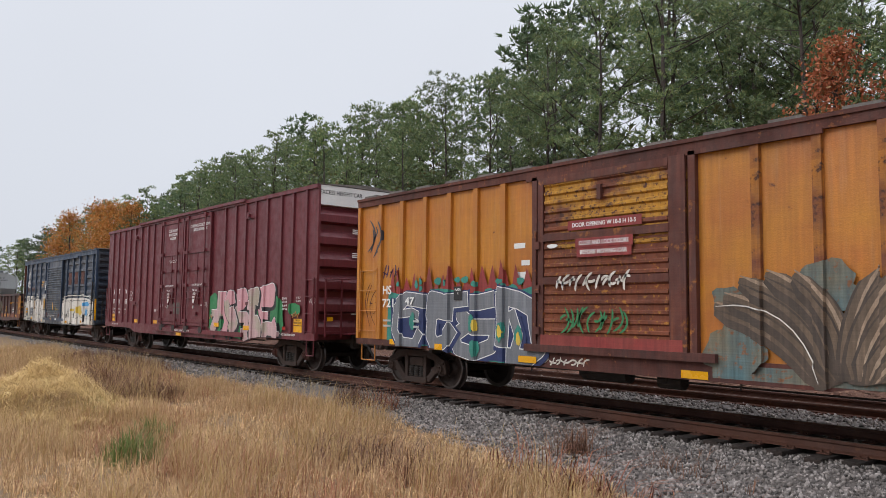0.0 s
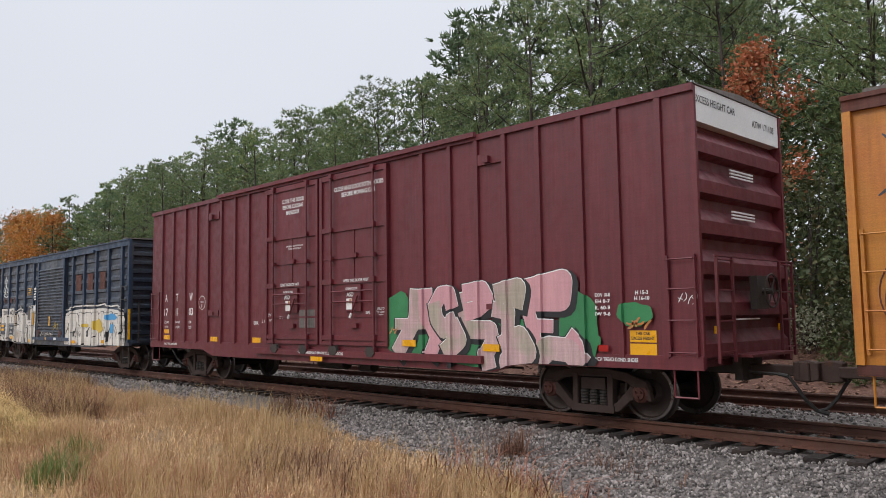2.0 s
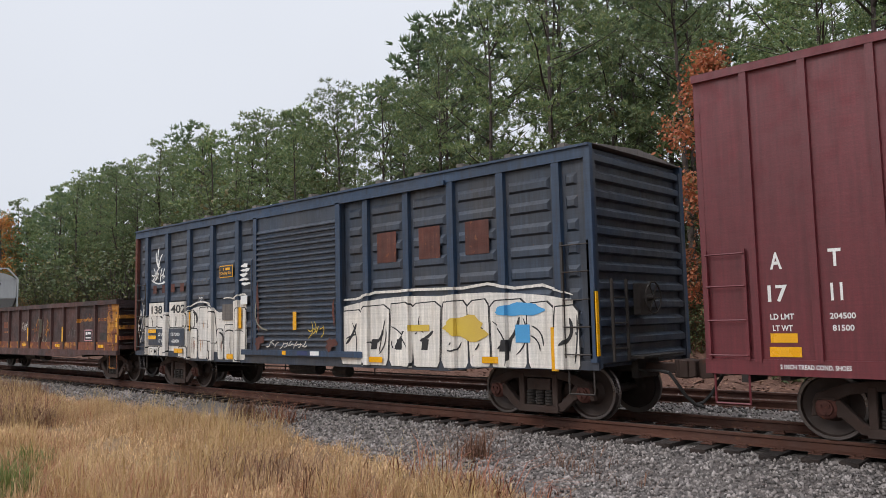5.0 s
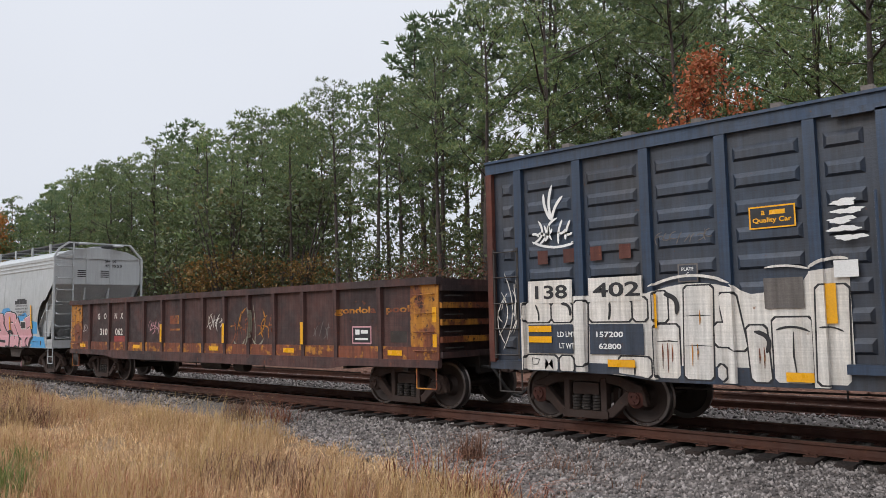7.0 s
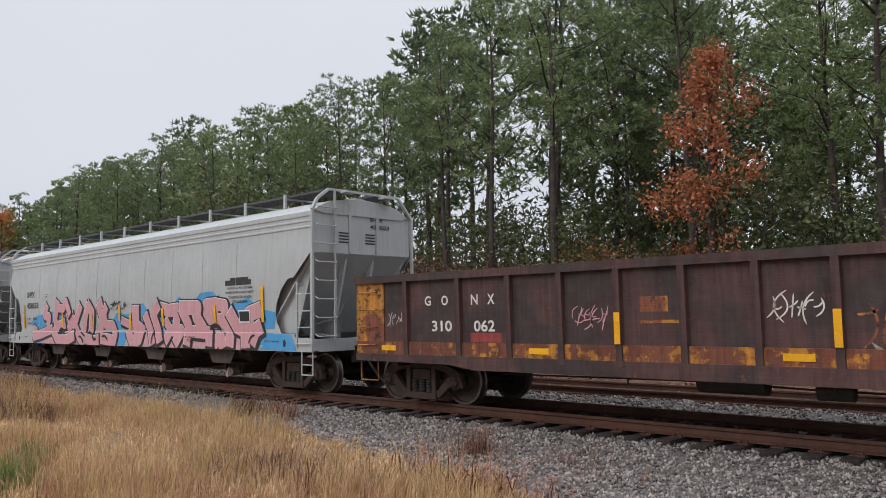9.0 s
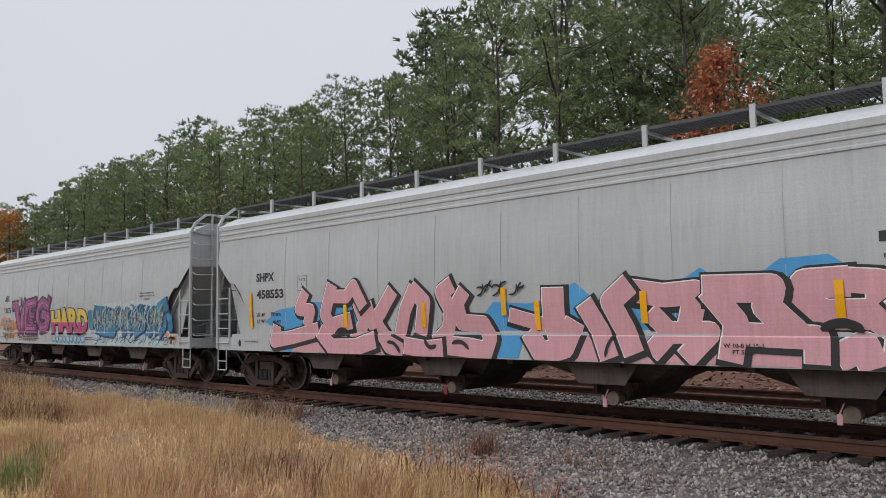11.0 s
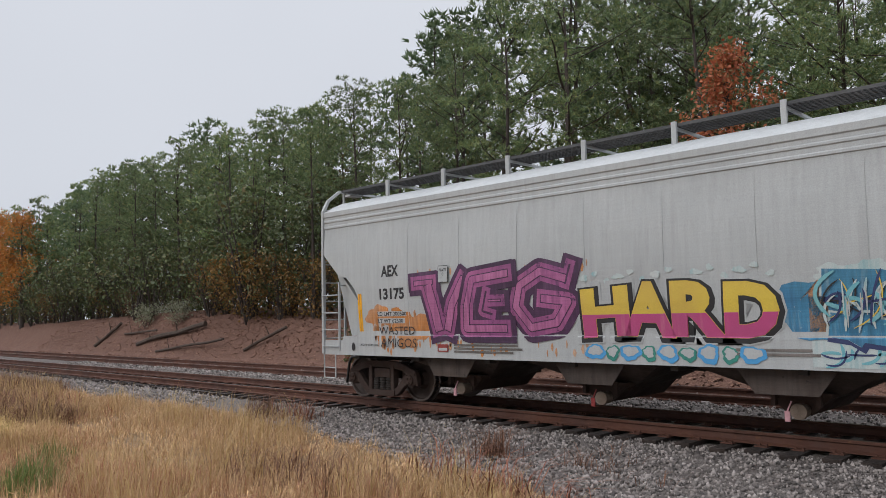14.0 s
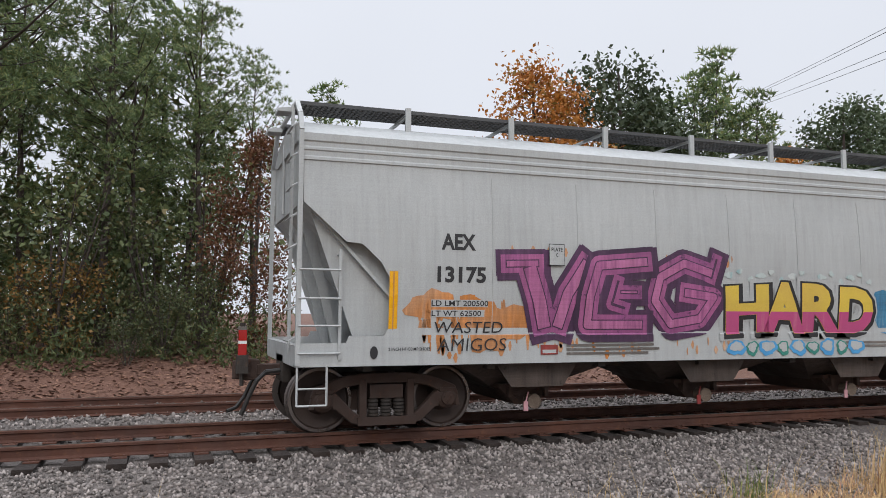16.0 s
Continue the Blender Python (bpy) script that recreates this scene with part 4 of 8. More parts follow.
class Side:
    """How far the near side of a car stands out, along its length and height."""
    def __init__(self, face, posts=(), proud=0.07, half=0.06, profile=None, foot=((-50, 0.0), (50, 0.0))):
        self.face, self.profile, self.foot = face, profile, foot
        xs, ys = [-50], [face]
        for p in posts:
            for dx, d in ((-half - 0.004, 0), (-half, proud), (half, proud), (half + 0.004, 0)):
                xs.append(p + dx)
                ys.append(face + d)
        self.xs, self.ys = xs + [50], ys + [face]
        self.cuts = [c for c in xs[1:]]
        self.zcuts = ([p[0] for p in profile] if profile else []) + sorted({p[1] for p in foot})

    def __call__(self, x, z):
        y = float(np.interp(x, self.xs, self.ys))
        return y + (float(np.interp(z, [p[0] for p in self.profile], [p[1] for p in self.profile])) if self.profile else 0)


def word(car, surf, body, x, z, h, mat, w=None, bold=0.022, lift=0.004, name="lettering", slant=0.0, gap=None):
    """Stencilled words centred on x, their feet at z."""
    bm = bmesh.new()
    for i, line in enumerate(body.split("|")):
        pts, _ = glyph(line, 0.02)
        wide = w or (max(p[0] for p in pts) - min(p[0] for p in pts)) * h / 0.72
        if w and "|" in body:
            longest = max(len(l) for l in body.split("|"))
            wide = w * len(line) / longest
        fit_glyph(bm, line, bold, x - wide / 2, z - i * (gap or h * 1.45), wide, h, slant)
    return part(name, wrap(bm, surf, lift), mat, car)


def poly(car, surf, outlines, mat, lift, name="graffiti", label="", joined=False):
    """Flat painted shapes, each a part of its own unless they are the strokes of one mark."""
    ob = None
    for rank, group in enumerate([outlines] if joined else [[o] for o in outlines]):
        bm = bmesh.new()
        for pts in group:
            bm.faces.new([bm.verts.new((x, 0, z)) for x, z in pts]).normal_update()
        bmesh.ops.triangulate(bm, faces=bm.faces[:])
        for f in bm.faces:
            if f.normal.y > 0:
                f.normal_flip()
        ob = part(name, wrap(bm, surf, lift + 0.0007 * (rank % 7)), mat, car, label)
    return ob


def rect(x0, x1, z0, z1, skew=0.0):
    return [(x0, z0), (x1, z0), (x1 + skew, z1), (x0 + skew, z1)]


def blob(x, z, rx, rz, seed, jag=0.18, n=26):
    rng = random.Random(seed)
    ph = [rng.uniform(0, 6) for _ in range(4)]
    pts = []
    for k in range(n):
        a = k * math.tau / n
        r = 1 + jag * (math.sin(2 * a + ph[0]) * 0.5 + math.sin(3 * a + ph[1]) * 0.5 + math.sin(7 * a + ph[2]) * 0.35)
        pts.append((x + rx * r * math.cos(a), z + rz * r * math.sin(a)))
    return pts


def stroke(pts, w):
    """A brush stroke of width w along points, as one outline."""
    a, b = [], []
    for i, p in enumerate(pts):
        q0, q1 = pts[max(0, i - 1)], pts[min(len(pts) - 1, i + 1)]
        dx, dz = q1[0] - q0[0], q1[1] - q0[1]
        l = math.hypot(dx, dz) or 1
        k = w * (0.35 if i in (0, len(pts) - 1) else 1)
        a.append((p[0] - dz / l * k / 2, p[1] + dx / l * k / 2))
        b.append((p[0] + dz / l * k / 2, p[1] - dx / l * k / 2))
    return a + b[::-1]


def arc(x0, z0, x1, z1, bow, n=9):
    dx, dz = x1 - x0, z1 - z0
    return [(x0 + dx * u - dz * bow * 4 * u * (1 - u), z0 + dz * u + dx * bow * 4 * u * (1 - u)) for u in (k / (n - 1) for k in range(n))]


def tag(car, surf, x0, x1, z0, z1, mat, seed, n=6, w=0.03, lift=0.006):
    """A quick looping scrawl that cannot be read."""
    rng = random.Random(seed)
    out = []
    dx = (x1 - x0) / n
    for k in range(n):
        x = x0 + k * dx
        out.append(stroke(arc(x + rng.uniform(0, dx * 0.3), z0 + rng.uniform(0, 0.3) * (z1 - z0), x + dx * rng.uniform(0.6, 1.2), z1 - rng.uniform(0, 0.35) * (z1 - z0), rng.uniform(-0.35, 0.35)), w))
        if rng.random() < 0.6:
            out.append(stroke(arc(x, (z0 + z1) / 2, x + dx * 1.1, (z0 + z1) / 2 + rng.uniform(-0.2, 0.2) * (z1 - z0), rng.uniform(-0.3, 0.3)), w))
    return poly(car, surf, out, mat, lift, "tag", "", True)


def piece(car, surf, body, x0, x1, z0, z1, layers, seed, jitter=0.06, slant=0.1, lap=1.08, lift0=0.008, bow=0.06):
    """Large sprayed letters: the same letters in layers of paint, widest below. layers: (material, spread, dx, dz, name)."""
    rng = random.Random(seed)
    n = len(body)
    step = (x1 - x0) / n
    cells = []
    for k in range(n):
        cells.append((x0 + k * step - step * (lap - 1) / 2, z0 + rng.uniform(-jitter, jitter) * (z1 - z0), step * lap * rng.uniform(0.92, 1.08),
                      (z1 - z0) * rng.uniform(0.9, 1.08), slant * rng.uniform(-1, 1.4), rng.uniform(-0.06, 0.06), rng.uniform(-bow, bow)))
    for ch, (x, z, w, h, sl, tu, bw) in zip(body, cells):
        under = None
        for i, (mat, spread, dx, dz, name) in enumerate(layers):
            bm = bmesh.new()
            fit_glyph(bm, ch, spread, x + dx, z + dz, w * 0.92, h, sl, tu, bw)
            ob = part("graffiti_letter" if under is None else "letter_face", wrap(bm, surf, lift0 + 0.0025 * i), mat, under or car)
            under = under or ob


def brush(bm, pts, w, grow, dx, dz, laid):
    """A broad sprayed stroke with round bends; each piece lies a hair above the last."""
    h = w / 2 + grow
    if h < 0.012:
        return laid

    def sheet(corners):
        f = bm.faces.new([bm.verts.new((x, laid * 0.00015, z)) for x, z in corners])
        f.normal_update()
        if f.normal.y > 0:
            f.normal_flip()
    last = len(pts) - 2
    for i, (a, b) in enumerate(zip(pts, pts[1:])):
        l = math.hypot(b[0] - a[0], b[1] - a[1])
        ux, uz = (b[0] - a[0]) / l, (b[1] - a[1]) / l
        ea, eb = w * 0.25 + grow if i == 0 else 0, w * 0.25 + grow if i == last else 0
        ax, az, bx, bz = a[0] - ux * ea + dx, a[1] - uz * ea + dz, b[0] + ux * eb + dx, b[1] + uz * eb + dz
        sheet([(ax - uz * h, az + ux * h), (ax + uz * h, az - ux * h), (bx + uz * h, bz - ux * h), (bx - uz * h, bz + ux * h)])
        laid += 1
        if i < last:
            sheet([(b[0] + dx + h * math.cos(k * math.tau / 12), b[1] + dz + h * math.sin(k * math.tau / 12)) for k in range(12)])
            laid += 1
    return laid


def letter(car, surf, style, x0, z0, strokes, lift):
    """One sprayed letter, its foot at x0, z0: outlines below, then its strokes in their colours, then marks on top."""
    fat, below, faces, above = style
    root = None
    jobs = [(mat, grow, dx, dz, strokes) for mat, grow, dx, dz in below]
    for key in dict.fromkeys(st[0] for st in strokes):
        jobs.append((faces[key], 0.0, 0.0, 0.0, [st for st in strokes if st[0] == key]))
    jobs += [(mat, grow, dx, dz, strokes) for mat, grow, dx, dz in above]
    for i, (mat, grow, dx, dz, group) in enumerate(jobs):
        bm, laid = bmesh.new(), 0
        for _, w, *pts in group:
            laid = brush(bm, [(x0 + x, z0 + z) for x, z in pts], w * fat, grow, dx, dz, laid)
        ob = part("graffiti_letter" if root is None else "letter_face", wrap(bm, surf, lift / 1000 + 0.0022 * i), mat, root or car)
        root = root or ob


M_MAGENTA = material("hot_pink_spray_paint", (0.42, 0.05, 0.17), (0.36, 0.06, 0.16), None, (0.46, 0.16, 0.22), 0.6, bump=0)
M_GRAFCYAN = material("pale_turquoise_spray", (0.36, 0.44, 0.43), (0.44, 0.47, 0.46), None, (0.20, 0.34, 0.36), 0.6, bump=0, streak_amount=0.9, streak_lo=0.48)
M_COBALTPAINT = material("cobalt_spray_paint", (0.035, 0.15, 0.30), (0.055, 0.24, 0.36), (0.40, 0.45, 0.45), (0.25, 0.36, 0.40), 0.6, bump=0, scale=1.4, spot_lo=0.64, streak_lo=0.56, streak_amount=0.8, weather=1.2)
M_STREAKY = material("streaked_pink_purple_spray", (0.36, 0.10, 0.24), (0.25, 0.065, 0.19), (0.07, 0.022, 0.075), (0.075, 0.025, 0.08), 0.55, scale=1.5, bump=0, spot_lo=0.60, spot_scale=4, streak_lo=0.54, streak_amount=0.85, weather=0.9)
M_DARKRIM = material("blackish_plum_spray", (0.045, 0.016, 0.05), (0.075, 0.026, 0.075), None, (0.12, 0.06, 0.11), 0.6, bump=0, weather=1.0)
M_HOTROSE = material("rose_spray_paint", (0.45, 0.15, 0.30), (0.36, 0.10, 0.24), None, (0.20, 0.05, 0.15), 0.6, bump=0, streak_lo=0.5, streak_amount=0.8, weather=0.9)
# outlines below, face colours, marks above: material, spread, shift along, shift up
TAGGER = (0.92, [(M_BLACK, 0.05, 0.07, -0.05), (M_BLACK, 0.028, -0.01, 0.0), (M_WHITE, 0.008, 0, 0.01)], {"p": M_PINK, "t": M_TAN}, [])
STEEL = (0.84, [(M_NAVY, 0.075, 0.03, -0.03), (M_WHITE, 0.018, 0, 0)], {"g": M_GRAFGREY}, [])
ROSE = (0.86, [(M_BLACK, 0.070, 0.03, -0.02), (M_WHITE, 0.006, -0.012, 0.01)], {"p": M_PINK}, [])
VIOLET = (0.95, [(M_DARKRIM, 0.085, 0.03, -0.02), (M_DARKRIM, 0.055, -0.02, 0.02)], {"v": M_STREAKY}, [(M_DARKRIM, -0.075, 0, 0), (M_HOTROSE, -0.092, 0, 0)])
COBALT = (1.05, [(M_NAVY, 0.035, 0.03, -0.03), (M_GRAFCYAN, 0.010, -0.02, 0.02)], {"c": M_COBALTPAINT}, [(M_NAVY, -0.185, 0.06, -0.03)])


# ---- running gear ----
WHEEL_R = 0.457
SHARED = {}
WHEELS = []


def shared(name, make, mat):
    """One mesh for all alike castings."""
    if name not in SHARED:
        bm = bmesh.new()
        make(bm)
        me = bpy.data.meshes.new(name)
        bm.to_mesh(me)
        bm.free()
        for m in mat if isinstance(mat, list) else [mat]:
            me.materials.append(m)
        SHARED[name] = me
    return SHARED[name]


def make_wheelset(bm):
    for s_ in (-1, 1):
        prof = [(0.08, 0.60), (0.15, 0.62), (0.20, 0.665), (0.36, 0.69), (0.395, 0.665), (0.482, 0.668), (0.484, 0.690), (0.460, 0.708), (0.452, 0.80),
                (0.445, 0.806), (0.405, 0.806), (0.385, 0.765), (0.21, 0.735), (0.16, 0.80), (0.145, 0.83), (0.06, 0.83)]
        lathe(bm, [(r, o * s_) for r, o in prof], (0, 0, 0), "y", 40)
    rod(bm, (0, -0.98, 0), (0, 0.98, 0), 0.075, 12)
    for f in bm.faces:
        c = f.calc_center_median()
        if math.hypot(c.x, c.z) > 0.40 and abs(c.y) < 0.9:
            f.material_index = 1


def make_frame(bm):
    t0, t1 = -0.06, 0.06
    top = [(-1.08, 0.50), (-1.02, 0.64), (-0.66, 0.78), (-0.30, 0.83), (0.30, 0.83), (0.66, 0.78), (1.02, 0.64), (1.08, 0.50),
           (0.88, 0.50), (0.62, 0.635), (0.30, 0.69), (-0.30, 0.69), (-0.62, 0.635), (-0.88, 0.50)]
    slab(bm, top, t0, t1)
    for s_ in (-1, 1):
        d = [(s_ * 0.74, 0.575), (s_ * 0.83, 0.50), (s_ * 0.80, 0.40), (s_ * 0.50, 0.14), (s_ * 0.36, 0.12), (s_ * 0.36, 0.24), (s_ * 0.46, 0.29)]
        slab(bm, d, t0, t1)
        box(bm, min(s_ * 0.29, s_ * 0.40), max(s_ * 0.29, s_ * 0.40), t0 - 0.015, t1 + 0.015, 0.14, 0.75)
        slab(bm, [(s_ * 1.06, 0.52), (s_ * 1.10, 0.34), (s_ * 1.03, 0.34), (s_ * 1.01, 0.5)], t0, t1)
        slab(bm, [(s_ * 0.78, 0.52), (s_ * 0.70, 0.34), (s_ * 0.77, 0.33), (s_ * 0.80, 0.5)], t0, t1)
        box(bm, s_ * 0.9 - 0.12, s_ * 0.9 + 0.12, -0.08, 0.08, 0.555, 0.60)
    box(bm, -0.42, 0.42, t0 - 0.03, t1 + 0.03, 0.11, 0.225)
    bmesh.ops.bevel(bm, geom=[e for e in bm.edges if len(e.link_faces) == 2 and e.calc_face_angle(0) > 0.7], offset=0.012, segments=1, affect="EDGES")


def make_spring(bm):
    prof = [(0.045, 0.0)]
    for k in range(5):
        z = 0.012 + k * 0.048
        prof += [(0.078, z), (0.078, z + 0.028), (0.058, z + 0.036)]
    prof.append((0.045, 0.25))
    lathe(bm, prof, (0, 0, 0), "z", 12)


def make_bearing(bm):
    lathe(bm, [(0.155, 0.10), (0.155, 0.02), (0.135, 0.0), (0.10, -0.02), (0.095, -0.055), (0.05, -0.06)], (0, 0, 0), "y", 18)
    for k in range(3):
        a = k * math.tau / 3 + 0.5
        rod(bm, (0.055 * math.cos(a), -0.05, 0.055 * math.sin(a)), (0.055 * math.cos(a), -0.085, 0.055 * math.sin(a)), 0.02, 6)


def make_bolster(bm):
    slab(bm, [(-1.04, 0.48), (1.04, 0.48), (1.04, 0.665), (0.5, 0.74), (-0.5, 0.74), (-1.04, 0.665)], -0.24, 0.24, "x")
    lathe(bm, [(0.2, 0.72), (0.2, 0.80)], (0, 0, 0), "z", 14)
    for s_ in (-1, 1):
        box(bm, s_ * 0.42 - 0.04, s_ * 0.42 + 0.04, -0.72, 0.72, 0.38, 0.52)
        for e in (-1, 1):
            box(bm, s_ * 0.42 - 0.05, s_ * 0.42 + 0.05, e * 0.745 - 0.06, e * 0.745 + 0.06, 0.30, 0.58)


def truck(car, x, bearing=None):
    """A two-axle truck: bolster, two cast side frames, springs, bearings and two wheelsets that turn."""
    t = new("truck", shared("truck", make_bolster, M_TRUCK))
    t.parent, t.location = car, (x, 0, 0)
    for s_ in (-1, 1):
        f = new("side_frame", shared("side_frame", make_frame, M_TRUCK))
        f.parent, f.location = t, (0, s_ * 1.0, 0)
        for dx in (-0.19, 0.0, 0.19):
            sp = new("spring", shared("spring", make_spring, M_DARK))
            sp.parent, sp.location = t, (dx, s_ * 1.0, 0.225)
        for dx in (-0.9, 0.9):
            b = new("bearing_cap", shared("bearing_cap_" + (bearing.name if bearing else ""), make_bearing, bearing or M_TRUCK))
            b.parent, b.location = t, (dx, s_ * 1.06, WHEEL_R)
            if s_ > 0:
                b.rotation_euler = (0, 0, math.pi)
    for dx in (-0.9, 0.9):
        w = new("wheelset", shared("wheelset", make_wheelset, [M_WHEEL, M_TREAD]))
        w.parent = t
        WHEELS.append((w, dx))


def make_coupler(bm):
    box(bm, -1.25, 0.15, -0.09, 0.09, 0.76, 0.92)
    slab(bm, [(0.10, 0.70), (0.10, 0.98), (0.30, 1.0), (0.46, 0.97), (0.46, 0.72), (0.30, 0.68)], -0.16, 0.05)
    slab(bm, [(0.20, -0.20), (0.20, 0.0), (0.36, 0.05), (0.50, 0.0), (0.44, -0.10), (0.36, -0.08), (0.34, -0.2)], 0.70, 0.98, "z")
    bmesh.ops.bevel(bm, geom=[e for e in bm.edges if len(e.link_faces) == 2], offset=0.015, segments=1, affect="EDGES")


def make_hose(bm):
    bent(bm, [(-0.05, -0.32, 0.80), (0.10, -0.34, 0.78), (0.20, -0.30, 0.62), (0.30, -0.22, 0.42), (0.42, -0.15, 0.28), (0.55, -0.08, 0.24)], 0.028, 8)
    rod(bm, (-0.5, -0.32, 0.82), (0.0, -0.32, 0.80), 0.022, 6)


def gear(car, half, at, low, reach, label_sill=M_DARK, bearing=None, rods=True):
    """Underframe, trucks, couplers and hoses of a car of that half length."""
    bm = bmesh.new()
    box(bm, -half + 0.1, half - 0.1, -0.32, 0.32, 0.80, 1.06)
    for k in range(9):
        x = -half + 1.0 + k * (2 * half - 2.0) / 8
        box(bm, x - 0.06, x + 0.06, -1.4, 1.4, low + 0.02, low + 0.12)
    for s_ in (-1, 1):
        box(bm, min(s_ * (half - 0.12), s_ * half), max(s_ * (half - 0.12), s_ * half), -0.36, 0.36, 0.68, 1.06)
    part("underframe", bm, label_sill, car)
    if rods:
        bm = bmesh.new()
        rod(bm, (-1.2, -0.75, 0.66), (-0.2, -0.75, 0.66), 0.16, 12)
        rod(bm, (0.5, -0.85, 0.62), (0.95, -0.85, 0.62), 0.13, 12)
        bent(bm, [(-half * 0.62, -0.7, 0.62), (-1.2, -0.7, 0.66), (0.5, -0.8, 0.62), (half * 0.62, -0.7, 0.60)], 0.016, 5)
        bent(bm, [(-half * 0.6, -1.15, 0.80), (half * 0.6, -1.15, 0.78)], 0.022, 5)
        for x in (-2.2, -1.0, 0.8, 2.1):
            rod(bm, (x, -1.15, 0.6), (x, -1.15, 0.9), 0.014, 4)
        part("brake_rigging", bm, M_DARK, car)
    for s_ in (-1, 1):
        truck(car, s_ * at, bearing)
        c = new("coupler", shared("coupler", make_coupler, M_TRUCK))
        h = new("air_hose", shared("air_hose", make_hose, M_HOSE))
        for o in (c, h):
            o.parent = car
            o.location = (s_ * (half - 0.42 + (reach[0] if s_ < 0 else reach[1])), 0, 0)
            o.rotation_euler = (0, 0, 0 if s_ > 0 else math.pi)


def rungs(bm, xa, xb, zs, y, r=0.012, off=0.07, stile=True):
    """A ladder flat against a side: stiles at xa and xb, rungs at heights zs."""
    if stile:
        for x in (xa, xb):
            box(bm, x - 0.02, x + 0.02, y - 0.02, y + 0.02, zs[0] - 0.06, zs[-1] + 0.06)
    for z in zs:
        bent(bm, [(xa, y + off, z), (xa, y - 0.03, z), (xb, y - 0.03, z), (xb, y + off, z)], r, 5)


def stirrup(bm, xa, xb, y, top, bottom):
    bent(bm, [(xa, y, top), (xa, y, bottom), (xb, y, bottom), (xb, y, top)], 0.016, 5)


def brake_wheel(car, x, y, z, mat):
    bm = bmesh.new()
    n = 20
    ring = [(x, y + 0.26 * math.cos(k * math.tau / n), z + 0.26 * math.sin(k * math.tau / n)) for k in range(n + 1)]
    bent(bm, ring, 0.016, 5)
    for k in range(6):
        a = k * math.tau / 6
        rod(bm, (x, y, z), (x, y + 0.26 * math.cos(a), z + 0.26 * math.sin(a)), 0.012, 4)
    rod(bm, (x - 0.18, y, z), (x + 0.03, y, z), 0.05, 8)
    box(bm, x - 0.26, x - 0.14, y - 0.20, y + 0.20, z - 0.28, z + 0.24)
    part("brake_wheel", bm, mat, car, "round hand-brake wheel on its gear box")


def strip(car, surf, x, z, w=0.42, h=0.12, mat=None, name="reflector"):
    return poly(car, surf, [rect(x - w / 2, x + w / 2, z - h / 2, z + h / 2)], mat or M_REFLECT, 0.007, name, "yellow reflective strip")


def end_wall(car, s_, half, z0, z1, mat, n, deep, name="end_wall", width=1.5):
    """A corrugated end: n wide pressed ribs."""
    x = half - deep - 0.02
    pts = [(x - 0.05, z0), (x - 0.05, z1), (x, z1)]
    step = (z1 - z0) / n
    for k in range(n):
        t = z1 - k * step
        pts += [(x, t - 0.06), (x + deep, t - step * 0.42), (x + deep, t - step * 0.74), (x, t - step * 0.84)]
    pts.append((x, z0))
    bm = bmesh.new()
    slab(bm, [(s_ * a, b) for a, b in pts], -width, width)
    return part(name, bm, mat, car)


def post_mesh(key, z0, z1, half, proud, face, taper=0.0):
    def make(bm):
        y0, y1 = -face + 0.01, -(face + proud)
        pts = [(-half, y0), (-half * 0.86, y1), (half * 0.86, y1), (half, y0)]
        lo = [bm.verts.new((x, y + taper * (0 if y == y0 else 1), z0)) for x, y in pts]
        hi = [bm.verts.new((x, y, z1)) for x, y in pts]
        fs = [bm.faces.new(lo), bm.faces.new(hi)] + [bm.faces.new((lo[k], lo[(k + 1) % 4], hi[(k + 1) % 4], hi[k])) for k in range(4)]
        bmesh.ops.recalc_face_normals(bm, faces=fs)
    return key, make


def posts(car, xs, key, mat, z0, z1, half, proud, face, taper=0.0, name="side_post"):
    for side in (0, 1):
        for x in xs:
            k, make = post_mesh(key, z0, z1, half, proud, face, taper)
            o = new(name, shared(k, make, mat))
            o.parent, o.location = car, ((x, 0, 0) if side == 0 else (-x, 0, 0))
            if side:
                o.rotation_euler = (0, 0, math.pi)


def start_car(name, label, category, u):
    car = tagged(new(name), label, category, "freight cars of the train")
    CARS.append((car, u))
    return car


CARS = []


